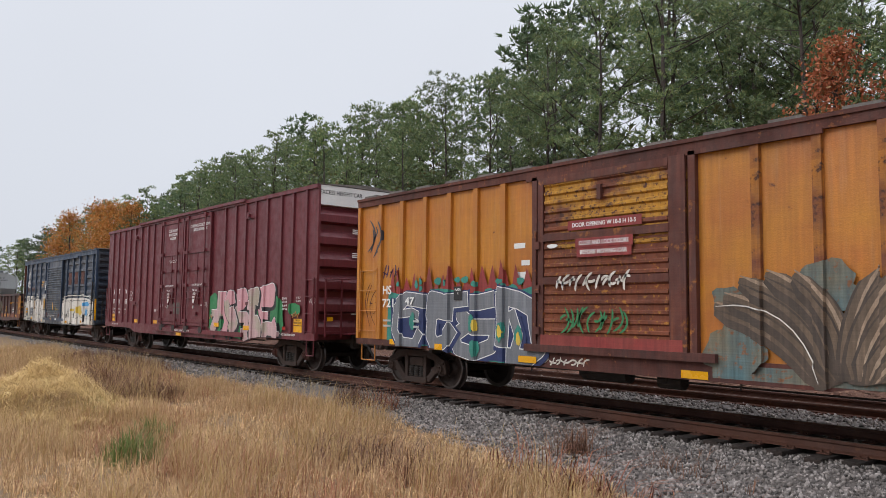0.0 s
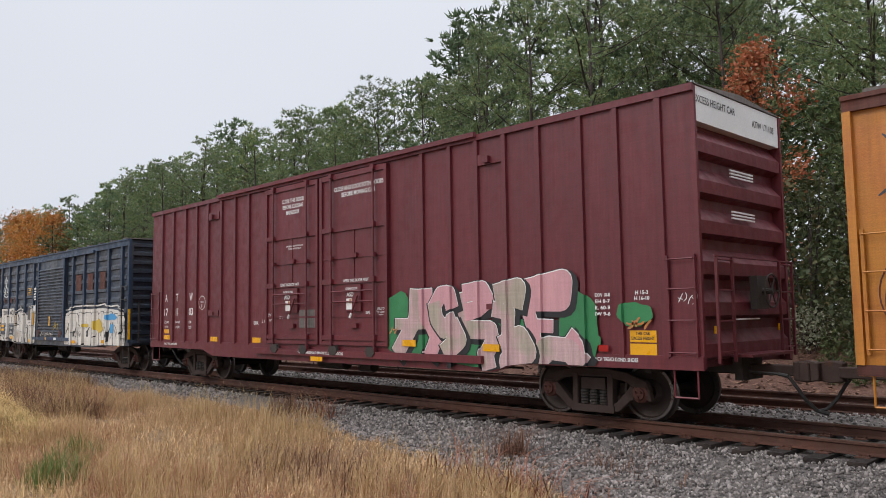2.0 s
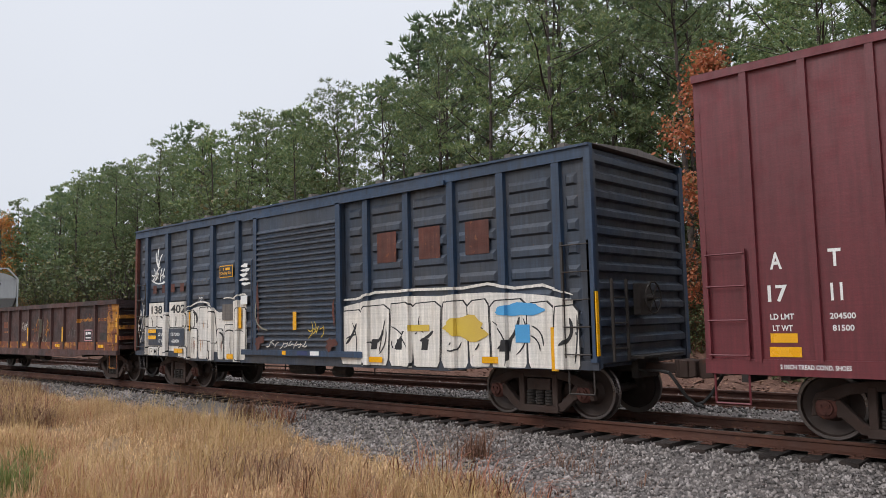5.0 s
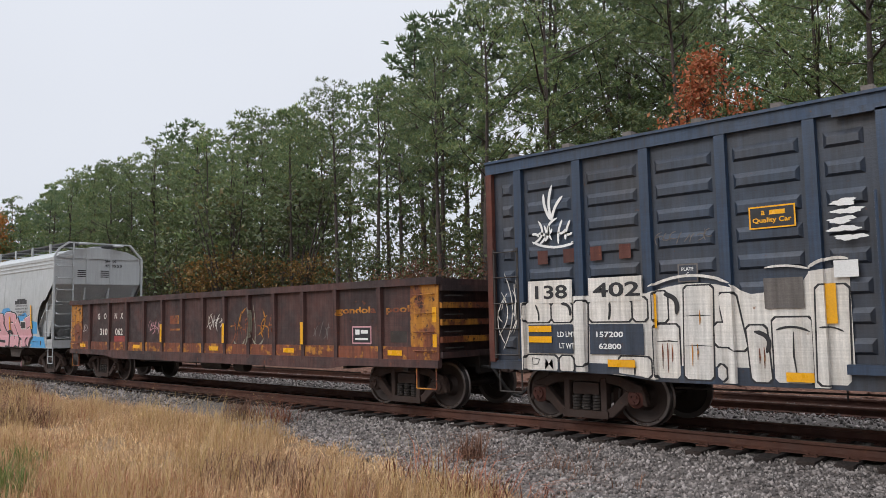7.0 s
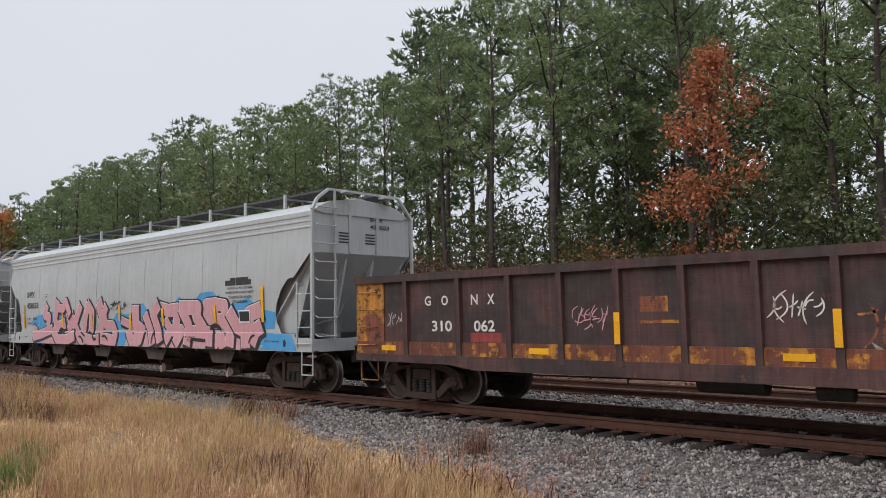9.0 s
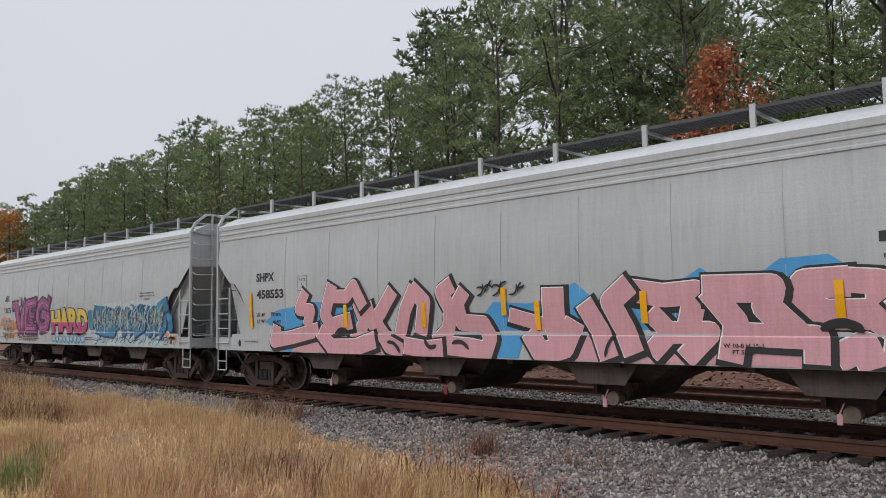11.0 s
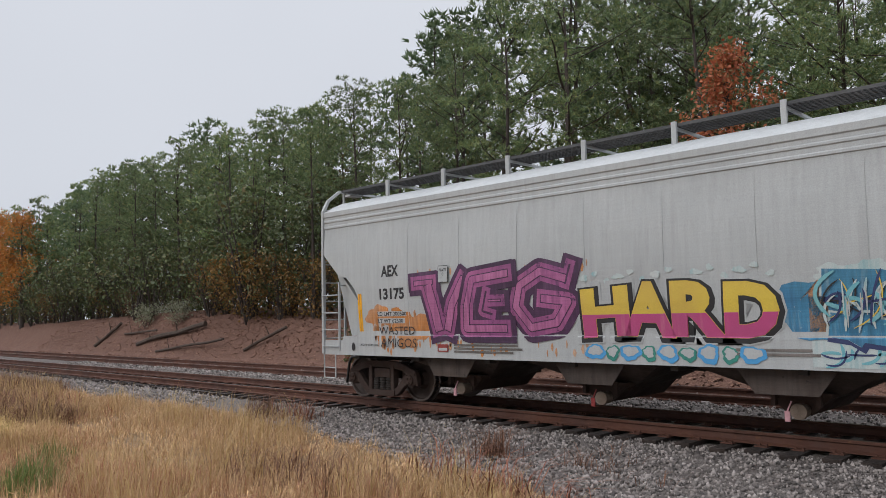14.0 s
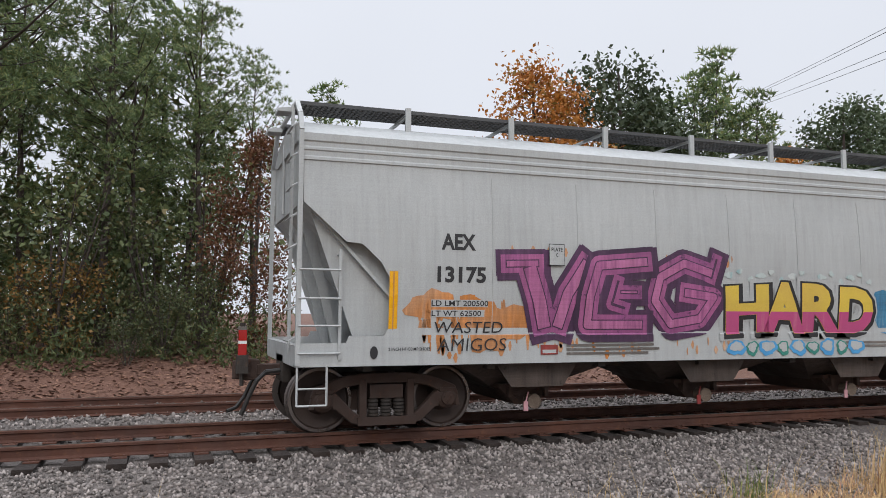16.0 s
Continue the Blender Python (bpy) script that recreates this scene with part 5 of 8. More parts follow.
# ---- yellow boxcar ----
def yellow_boxcar():
    half, z0, z1, face = 7.67, 0.92, 4.43, 1.53
    car = start_car("boxcar", "rust-streaked yellow boxcar with grey and blue graffiti", "boxcar", -8.18)
    ribs = [-6.74, -5.88, -5.03, -4.20, -3.36, -2.56, 2.62, 3.50, 4.34, 5.18, 6.0, 6.78]
    surf = Side(face, ribs, 0.07, 0.075, foot=((-4.4, 0.935), (-3.6, 0.755), (3.6, 0.755), (4.4, 0.935)))
    for s_ in (-1, 1):
        bm = bmesh.new()
        box(bm, -half, half, min(s_ * face, s_ * (face - 0.06)), max(s_ * face, s_ * (face - 0.06)), z0, z1 - 0.18)
        part("side_wall", bm, M_YELLOW, car)
        bm = bmesh.new()
        y = s_ * (face + 0.075)
        box(bm, -half, half, min(y, s_ * face), max(y, s_ * face), z1 - 0.20, z1 - 0.06)
        box(bm, -half, half, min(y + s_ * 0.03, s_ * face), max(y + s_ * 0.03, s_ * face), z1 - 0.06, z1)
        part("top_chord", bm, M_RUSTY, car, "rusty red roof edge")
        bm = bmesh.new()
        o = [(-half, 1.06), (half, 1.06), (half, 0.93), (4.4, 0.90), (3.6, 0.74), (-3.6, 0.74), (-4.4, 0.90), (-half, 0.93)]
        slab(bm, o, s_ * (face + 0.004), s_ * (face + 0.05))
        part("side_sill", bm, M_RUSTY if s_ < 0 else M_YELLOW, car, "riveted rusty side sill")
        for x in (-half + 0.05, half - 0.05):
            bm = bmesh.new()
            box(bm, x - 0.05, x + 0.05, min(y, s_ * face), max(y, s_ * face), 1.06, z1 - 0.2)
            part("corner_post", bm, M_YELLOW, car)
    posts(car, ribs[:6], "post_yellow", M_YELLOW, 1.06, z1 - 0.20, 0.075, 0.07, face)
    posts(car, ribs[6:], "post_rusted", M_POSTRUST, 1.06, z1 - 0.20, 0.075, 0.07, face)
    for s_ in (-1, 1):
        end_wall(car, s_, half, z0, z1 - 0.05, M_YELLOW, 7, 0.10)
    bm = bmesh.new()
    slab(bm, [(-face - 0.08, z1), (face + 0.08, z1), (0, z1 + 0.14)], -half, half, "x")
    roof = part("roof", bm, M_GREYDIRT, car, "galvanised ribbed roof")
    for k in range(15):
        bm = bmesh.new()
        x = -half + 0.5 + k * (2 * half - 1) / 14
        box(bm, x - 0.24, x + 0.24, -face - 0.06, face + 0.06, z1 + 0.01, z1 + 0.055)
        part("roof_rib", bm, M_GREYDIRT, roof)
    # corrugated sliding door
    door = None
    bm = bmesh.new()
    box(bm, -1.57, 1.52, -face - 0.075, -face - 0.015, 1.12, 4.20)
    door = part("door", bm, M_YELLOW_DOOR, car, "corrugated rust-eaten sliding door")
    bm = bmesh.new()
    box(bm, -1.44, 1.22, -face - 0.082, -face - 0.06, 1.12, 2.98)
    part("lower_panel", bm, M_DOORRUST, door, "lower half of the door eaten by red rust")
    n = 17
    for k in range(n):
        bm = bmesh.new()
        z = 1.42 + k * (4.05 - 1.42) / (n - 1)
        slab(bm, [(-face - 0.07, z - 0.055), (-face - 0.115, z - 0.02), (-face - 0.115, z + 0.025), (-face - 0.07, z + 0.05)], -1.42, 1.20, "x")
        part("corrugation", bm, M_DOORRUST if k < 9 or k == 11 else M_YELLOW_DOOR, door)
    bm = bmesh.new()
    for x0, x1 in ((-1.57, -1.44), (1.22, 1.52)):
        box(bm, x0, x1, -face - 0.125, -face - 0.07, 1.12, 4.20)
    for z in (3.08, 2.30, 4.12):
        box(bm, -1.44, 1.22, -face - 0.135, -face - 0.07, z - 0.065, z + 0.065)
    for x in (-1.68, 1.62):
        box(bm, x - 0.06, x + 0.06, -face - 0.10, -face + 0.01, 1.06, 4.23)
    part("door_frame", bm, M_FRAMERUST, door, "rusty maroon door frame")
    bm = bmesh.new()
    box(bm, -1.9, 2.0, -face - 0.15, -face - 0.05, 1.02, 1.15)
    part("door_track", bm, M_RUSTY, car)
    bm = bmesh.new()
    box(bm, -1.9, 3.6, -face - 0.10, -face - 0.05, 4.17, 4.25)
    part("door_track", bm, M_RUSTY, car)
    bm = bmesh.new()
    for z in (1.4, 2.15, 2.95):
        box(bm, -1.64, -1.50, -face - 0.17, -face - 0.10, z - 0.07, z + 0.07)
    rod(bm, (-1.60, -face - 0.15, 1.2), (-1.60, -face - 0.15, 3.2), 0.02)
    box(bm, -0.16, -0.08, -face - 0.17, -face - 0.10, 3.66, 3.92)
    part("door_latch", bm, M_RUSTY, door)
    dside = Side(face + 0.118)
    for z, t, w in ((3.22, "DOOR OPENING W 10-0 H 10-5", 1.35), (2.90, "CLOSE AND LOCK DOORS", 1.05), (2.74, "BEFORE MOVING CAR", 1.0)):
        poly(car, dside, [rect(-0.05 - w * 0.58, -0.05 + w * 0.58, z - 0.05, z + 0.12)], M_FLAME, 0.020, "sign_plate", "red sign on the door")
        word(car, dside, t, -0.05, z, 0.075, M_WHITE, w, lift=0.024)
    tag(car, dside, -1.1, 0.5, 2.10, 2.45, M_CHALK, 3, 11, 0.045, 0.03)
    tag(car, dside, -1.0, 0.4, 1.35, 1.85, M_GREENPAINT, 4, 11, 0.04, 0.03)
    poly(car, dside, [rect(-1.50, 1.45, 1.13, 1.33)], M_FLAME, 0.012, "kick_strip", "faded red strip along the door foot")
    poly(car, dside, [blob(-1.2, 2.92, 0.12, 0.04, 4, 0.1)], M_WHITE, 0.022, "sticker")
    # ladder, steps and end grabs
    bm = bmesh.new()
    rungs(bm, -7.52, -6.82, [1.25, 1.72, 2.2, 2.67], -face - 0.06)
    stirrup(bm, -7.50, -6.95, -face, 1.0, 0.55)
    part("ladder", bm, M_YELLOW, car)
    bm = bmesh.new()
    rungs(bm, 6.86, 7.52, [1.25, 1.72, 2.2, 2.67], -face - 0.06)
    stirrup(bm, 6.95, 7.5, -face, 1.0, 0.55)
    part("ladder", bm, M_YELLOW, car)
    # graffiti: flames, teal cloud, navy letters with grey faces
    rng = random.Random(2)
    fl = [(-6.3, 1.1)]
    x = -6.3
    while x < -1.75:
        fl += [(x, 2.15 + rng.uniform(-0.1, 0.1)), (x + 0.12, 2.45 + rng.uniform(-0.1, 0.30))]
        x += rng.uniform(0.2, 0.34)
    fl += [(-1.72, 2.2), (-1.72, 0.8), (-4.3, 0.8), (-4.5, 1.0)]
    poly(car, surf, [fl], M_FLAME, 0.055, "graffiti", "sprayed red flames")
    top = arc(-6.35, 2.16, -4.9, 2.0, 0.0, 4) + arc(-4.8, 2.2, -3.4, 2.02, 0.05, 5) + arc(-3.3, 2.14, -1.72, 2.22, -0.05, 6)
    poly(car, surf, [[(-6.4, 1.05)] + top + [(-1.70, 0.76), (-3.6, 0.76), (-4.4, 0.95)]], M_TEAL, 0.058, "graffiti", "teal sprayed outline")
    poly(car, surf, [[(-6.2, 1.08)] + [(a * 0.985, b - 0.13) for a, b in top] + [(-1.76, 0.78), (-3.6, 0.78), (-4.4, 0.97)]], M_NAVY, 0.060, "graffiti", "navy sprayed ground")
    poly(car, surf, [blob(rng.uniform(-6, -1.9), rng.uniform(2.12, 2.4), rng.uniform(0.05, 0.13), rng.uniform(0.05, 0.10), k) for k in range(16)], M_TEAL, 0.062, "graffiti")
    letter(car, surf, STEEL, -6.04, 0.96, (("g", 0.34, (1.06, 0.98), (0.37, 1.04), (0.06, 0.82), (0.00, 0.32), (0.22, 0.03), (0.71, 0.00), (0.92, 0.29)), ("g", 0.20, (0.24, 0.70), (0.61, 0.74), (0.87, 0.65))), 63)
    letter(car, surf, STEEL, -4.77, 0.99, (("g", 0.34, (1.13, 0.99), (0.53, 0.94), (0.04, 1.02), (0.00, 0.64), (0.25, 0.73), (0.67, 0.69)), ("g", 0.36, (0.06, 0.60), (0.02, 0.22), (0.17, 0.00), (0.50, 0.10), (0.71, 0.35))), 72)
    letter(car, surf, STEEL, -3.96, 0.89, (("g", 0.36, (1.17, 1.09), (0.70, 1.02), (0.25, 1.01), (0.19, 0.74), (0.59, 0.53), (1.17, 0.54)), ("g", 0.34, (0.35, 0.53), (0.00, 0.35), (0.09, 0.08), (0.57, 0.00), (1.11, 0.17), (1.26, 0.50))), 63)
    letter(car, surf, STEEL, -2.57, 0.87, (("g", 0.40, (0.00, 1.17), (0.04, 0.72), (0.00, 0.28)), ("g", 0.38, (0.00, 1.17), (0.47, 1.08), (0.84, 0.92), (0.90, 0.58), (0.99, 0.20), (0.69, 0.00), (0.22, 0.01)), ("g", 0.24, (0.28, 0.84), (0.47, 0.41), (0.34, 0.10))), 72)
    poly(car, surf, [blob(x_, z_, 0.10, 0.18, k) for k, (x_, z_) in enumerate(((-5.4, 1.5), (-3.4, 1.5), (-2.55, 1.35), (-2.1, 1.3), (-3.3, 1.0)))], M_TEAL, 0.090, "graffiti")
    poly(car, surf, [blob(x_, z_, 0.06, 0.12, k + 9) for k, (x_, z_) in enumerate(((-2.55, 1.35), (-2.1, 1.22), (-3.3, 1.45)))], M_LEMON, 0.093, "graffiti")
    # sprayed wing: a patchy blue-green ground, then feathers in pale and dark strokes
    ground_paint = material("teal_grey_spray", (0.085, 0.17, 0.19), (0.15, 0.125, 0.08), (0.22, 0.09, 0.035), (0.06, 0.11, 0.13), 0.6, bump=0, spot_lo=0.56, weather=1.4)
    poly(car, surf, [blob(2.25, 1.25, 0.42, 0.42, 3, 0.3), blob(2.3, 1.9, 0.35, 0.28, 4, 0.3), blob(3.6, 2.15, 0.45, 0.30, 5, 0.25), blob(5.0, 1.9, 0.7, 0.45, 6, 0.2)], ground_paint, 0.055, "graffiti", "blue-green sprayed background")
    poly(car, Side(face + 0.05), [rect(1.9, 7.0, 0.80, 1.0)], ground_paint, 0.004, "graffiti", "blue-green paint over the sill")
    fm = [material("pale_wing_spray", (0.42, 0.31, 0.22), (0.30, 0.20, 0.13), None, (0.48, 0.38, 0.29), 0.6, bump=0, weather=1.4),
          material("brown_wing_spray", (0.055, 0.040, 0.032), (0.085, 0.058, 0.042), None, None, 0.6, bump=0, weather=1.2),
          material("mid_wing_spray", (0.17, 0.115, 0.075), (0.10, 0.068, 0.045), None, (0.30, 0.21, 0.15), 0.6, bump=0, weather=1.4)]
    k = 0
    for tipx, tipz, rootx, rootz, bow in ((1.95, 1.84, 3.55, 0.82, 0.10), (2.10, 1.98, 3.62, 0.86, 0.12), (2.35, 2.22, 3.70, 0.90, 0.14), (2.75, 2.30, 3.76, 0.94, 0.16), (3.15, 2.28, 3.80, 0.98, 0.14),
                                          (4.25, 2.30, 3.86, 0.95, -0.08), (4.62, 2.30, 3.92, 0.92, -0.12), (5.05, 2.16, 4.00, 0.90, -0.14), (5.45, 1.92, 4.08, 0.86, -0.14), (5.70, 1.60, 4.15, 0.82, -0.12)):
        for mt, w, sx, sz in ((1, 0.36, 0.0, -0.06), (2, 0.24, 0.0, 0.0), (0, 0.05, 0.02, 0.07), (1, 0.030, 0.0, -0.04)):
            poly(car, surf, [stroke(arc(tipx + sx, tipz + sz, rootx + sx, rootz + sz, bow), w)], fm[mt], 0.060 + 0.0012 * k, "graffiti", "sprayed feathered wing")
            k += 1
    poly(car, surf, [stroke(arc(2.0, 1.85, 3.5, 0.84, 0.22), 0.018), stroke(arc(4.4, 2.35, 5.6, 1.6, 0.2), 0.02)], M_CHALK, 0.112, "graffiti")
    # stencils
    word(car, surf, "HS", -6.36, 2.10, 0.20, M_WHITE, 0.34, lift=0.094)
    word(car, surf, "721", -6.32, 1.80, 0.20, M_WHITE, 0.44, lift=0.094)
    word(car, surf, "47", -5.50, 1.86, 0.17, M_WHITE, 0.34, lift=0.094)
    for z in (1.50, 1.38):
        poly(car, surf, [rect(-6.5, -6.2, z - 0.022, z + 0.022), rect(-5.35, -5.05, z - 0.022, z + 0.022)], M_GREY, 0.094, "lettering")
    for x, z, w, h in ((-2.15, 2.99, 0.30, 0.10), (-1.99, 2.66, 0.22, 0.10), (-2.1, 2.38, 0.26, 0.22)):
        poly(car, surf, [rect(x - w / 2, x + w / 2, z - h / 2, z + h / 2)], M_WHITE, 0.008, "sticker", "white paper label")
    poly(car, surf, [rect(-3.98, -3.72, 1.96, 2.24)], M_BLACK, 0.094, "stencil_box")
    word(car, surf, "PLATE|C", -3.85, 2.15, 0.05, M_WHITE, 0.18, lift=0.097)
    tag(car, surf, -7.35, -6.85, 2.85, 4.0, M_BLUE, 6, 4, 0.05)
    tag(car, surf, -6.65, -6.0, 2.45, 2.8, M_PLUM, 7, 5, 0.04)
    tag(car, surf, -7.3, -6.85, 1.3, 2.5, M_RUSTY, 17, 4, 0.02)
    tag(car, Side(face + 0.05), -1.5, -0.4, 0.78, 0.95, M_CHALK, 19, 7, 0.03)
    for x, z in ((-6.05, 1.02), (-4.35, 0.98), (-1.85, 0.86), (1.6, 0.82), (4.3, 0.98), (6.1, 1.02)):
        strip(car, Side(face + (0.098 if -5 < x < -1.7 else 0.052)), x, z, 0.46, 0.12)
    gear(car, half, 5.97, 0.80, (1.0, 0.65), M_DARK)


# ---- maroon boxcar ----
def maroon_boxcar():
    half, z0, z1, face = 9.23, 0.92, 5.08, 1.54
    car = start_car("boxcar", "tall maroon boxcar with double doors and pink graffiti", "boxcar", -27.1)
    ribs = [-8.5, -7.74, -6.94, -6.23, -5.55, -4.79, -4.04, -3.33, 3.36, 4.15, 4.86, 5.55, 6.32, 7.2, 7.89, 8.65]
    surf = Side(face, ribs, 0.055, 0.055, foot=((-5.8, 0.905), (-5.2, 0.735), (5.2, 0.735), (5.8, 0.905)))
    for s_ in (-1, 1):
        bm = bmesh.new()
        box(bm, -half, half, min(s_ * face, s_ * (face - 0.06)), max(s_ * face, s_ * (face - 0.06)), z0, z1)
        part("side_wall", bm, M_MAROON, car)
        bm = bmesh.new()
        y = s_ * (face + 0.06)
        box(bm, -half, half, min(y, s_ * face), max(y, s_ * face), z1 - 0.09, z1 + 0.02)
        part("top_chord", bm, M_MAROON, car)
        bm = bmesh.new()
        o = [(-half, 1.10), (half, 1.10), (half, 0.90), (5.8, 0.88), (5.2, 0.72), (-5.2, 0.72), (-5.8, 0.88), (-half, 0.90)]
        slab(bm, o, s_ * (face + 0.003), s_ * (face + 0.04))
        part("side_sill", bm, M_MAROON, car)
    posts(car, ribs, "post_maroon", M_MAROON, 1.06, z1 - 0.09, 0.055, 0.055, face)
    bm = bmesh.new()
    box(bm, -4.9, 4.9, -face - 0.13, -face - 0.05, z1 - 0.03, z1 + 0.06)
    part("door_track", bm, M_MAROON, car)
    bm = bmesh.new()
    box(bm, -2.9, 5.0, -face - 0.15, -face - 0.04, 0.86, 1.0)
    part("door_track", bm, M_MAROON, car)
    bm = bmesh.new()
    slab(bm, [(-face - 0.05, z1 + 0.021), (face + 0.05, z1 + 0.021), (0, z1 + 0.13)], -half, half, "x")
    part("roof", bm, M_GREYDIRT, car, "plain galvanised roof")
    # ends with pressed ribs and a white top panel
    for s_ in (-1, 1):
        end_wall(car, s_, half, z0, 4.55, M_MAROON, 6, 0.16)
        bm = bmesh.new()
        box(bm, min(s_ * (half - 0.02), s_ * (half - 0.2)), max(s_ * (half - 0.02), s_ * (half - 0.2)), -face + 0.01, face - 0.01, 4.552, z1 + 0.01)
        part("end_panel", bm, M_WHITE, car, "white panel across the top of the end")
        for y in (-face + 0.03, face - 0.03):
            bm = bmesh.new()
            box(bm, min(s_ * (half + 0.002), s_ * (half - 0.08)), max(s_ * (half + 0.002), s_ * (half - 0.08)), y - 0.035, y + 0.035, z0, 4.55)
            part("end_post", bm, M_MAROON, car)
    def on_end(text, y0, z, h, w, mat):
        bm = bmesh.new()
        fit_glyph(bm, text, 0.012, 0, 0, w, h)
        for v in bm.verts:
            v.co = (half - 0.016, y0 + v.co.x, z + v.co.z)
        part("lettering", bm, mat, car)
    on_end("EXCESS HEIGHT CAR", -1.5, 4.84, 0.12, 1.35, M_BLACK)
    on_end("ATW 171103", 0.45, 4.76, 0.12, 0.85, M_BLACK)
    bm = bmesh.new()
    for z in (3.93, 3.88, 3.83, 3.28, 3.23, 3.18, 1.62):
        box(bm, half - 0.02, half + 0.004, -0.45, 0.35, z - 0.012, z + 0.012)
    part("lettering", bm, M_WHITE, car)
    bm = bmesh.new()
    xe = half + 0.14
    for y0, y1 in ((-1.35, -0.85), (0.85, 1.35)):
        for y in (y0, y1):
            box(bm, xe - 0.02, xe + 0.02, y - 0.02, y + 0.02, 1.0, 2.55)
        for z in (1.15, 1.6, 2.05, 2.5):
            rod(bm, (xe, y0, z), (xe, y1, z), 0.014, 5)
    bent(bm, [(xe, -1.4, 2.55), (xe, 1.4, 2.55)], 0.015, 5)
    box(bm, half, half + 0.35, -0.75, 0.75, 1.06, 1.10)
    part("end_ladder", bm, M_MAROON, car)
    brake_wheel(car, half + 0.30, 0.15, 2.05, M_DARK)
    for x in (-0.9, 0.9):
        bm = bmesh.new()
        box(bm, half + 0.0, half + 0.012, x * 1.25 - 0.09, x * 1.25 + 0.09, 1.42, 1.53)
        part("reflector", bm, M_REFLECT, car, "small yellow reflective strip")
    # doors
    for x0, x1, r1, r2 in ((-2.42, -0.14, -1.99, -0.55), (-0.06, 2.34, 0.42, 1.93)):
        bm = bmesh.new()
        box(bm, x0, x1, -face - 0.055, -face - 0.01, 1.12, 4.95)
        d = part("door", bm, M_MAROON, car, "maroon plug door with lock rods")
        bm = bmesh.new()
        for a, b in ((x0, x0 + 0.09), (x1 - 0.09, x1)):
            box(bm, a, b, -face - 0.10, -face - 0.05, 1.12, 4.95)
        for z, h in ((4.90, 0.06), (3.70, 0.055), (2.53, 0.06), (1.28, 0.05), (1.16, 0.04)):
            box(bm, x0 + 0.09, x1 - 0.09, -face - 0.095, -face - 0.05, z - h, z + h)
        for z in (3.05, 1.75):
            box(bm, x0 + 0.09, x1 - 0.09, -face - 0.075, -face - 0.05, z - 0.02, z + 0.02)
        xm = (x0 + x1) / 2 + 0.05
        box(bm, xm - 0.012, xm + 0.012, -face - 0.07, -face - 0.05, 2.6, 3.64)
        part("door_frame", bm, M_MAROON, d)
        bm = bmesh.new()
        for x in (r1, r2):
            rod(bm, (x, -face - 0.13, 1.02), (x, -face - 0.13, 4.97), 0.026, 8)
            for z in (1.05, 1.3, 2.53, 3.05, 3.70, 4.93):
                box(bm, x - 0.055, x + 0.055, -face - 0.165, -face - 0.09, z - 0.05, z + 0.05)
        part("lock_rod", bm, M_MAROON, d)
        bm = bmesh.new()
        for z, h in ((2.30, 0.02), (2.07, 0.015)):
            rod(bm, (r1, -face - 0.14, z), (r2, -face - 0.14, z), 0.016, 5)
        box(bm, xm - 0.28, xm + 0.28, -face - 0.11, -face - 0.06, 1.86, 2.44)
        rod(bm, (xm + 0.22, -face - 0.15, 2.2), (xm - 0.02, -face - 0.17, 1.72), 0.022, 6)
        box(bm, xm - 0.15, xm + 0.15, -face - 0.13, -face - 0.06, 3.03, 3.13)
        box(bm, xm - 0.10, xm + 0.14, -face - 0.13, -face - 0.06, 1.50, 1.60)
        part("door_handle", bm, M_MAROON, d, "lever and gear plate of the lock rods")
        bm = bmesh.new()
        rod(bm, (xm - 0.02, -face - 0.17, 1.72), (xm + 0.03, -face - 0.165, 1.82), 0.028, 6)
        part("handle_grip", bm, M_WHITE, d, "white-painted lever tip")
        for x in (r1 + 0.1, r2 - 0.1):
            bm = bmesh.new()
            slab(bm, [(x - 0.16, 0.98), (x - 0.11, 1.1), (x + 0.11, 1.1), (x + 0.16, 0.98), (x + 0.08, 0.90), (x - 0.08, 0.90)], -face - 0.17, -face - 0.10)
            part("door_roller", bm, M_DARK, d)
        poly(car, Side(face + 0.11), [rect(xm - 0.22, xm - 0.02, 1.90, 2.14)], M_WHITE, 0.004, "sticker", "white and orange paper label")
        poly(car, Side(face + 0.11), [rect(xm - 0.10, xm - 0.03, 2.04, 2.13)], M_ORANGEPAINT, 0.007, "sticker")
    ds = Side(face + 0.058)
    word(car, ds, "CLOSE THIS DOOR|BEFORE CLOSING|MAIN DOOR", -1.22, 4.53, 0.10, M_WHITE, 0.95)
    word(car, ds, "CLOSE AND LOCK BOTH DOORS|BEFORE MOVING CAR", 1.34, 4.56, 0.10, M_WHITE, 1.75)
    word(car, ds, "OPENING MAIN W 9-0 H 12-9|TOTAL W 16-0 H 12-9", -1.15, 3.44, 0.045, M_WHITE, 0.70)
    bar_side = Side(face + 0.098)
    word(car, bar_side, "CLOSE THIS DOOR FIRST", -1.30, 2.50, 0.065, M_WHITE, 0.82)
    word(car, bar_side, "OPEN THIS DOOR FIRST", 1.29, 2.50, 0.065, M_WHITE, 0.90)
    hs = Side(face + 0.113)
    for x in (-1.33, 1.16):
        word(car, hs, "OPEN CLOSE", x, 2.33, 0.05, M_WHITE, 0.42)
        word(car, hs, "ASD", x - 0.05, 2.18, 0.10, M_WHITE, 0.24)
    word(car, ds, "SEAL", -1.72, 1.72, 0.055, M_WHITE, 0.16)
    word(car, ds, "SEAL", 1.66, 1.80, 0.055, M_WHITE, 0.16)
    word(car, ds, "UNLATCH|TO CLOSE|DOOR", 2.10, 1.88, 0.05, M_WHITE, 0.30)
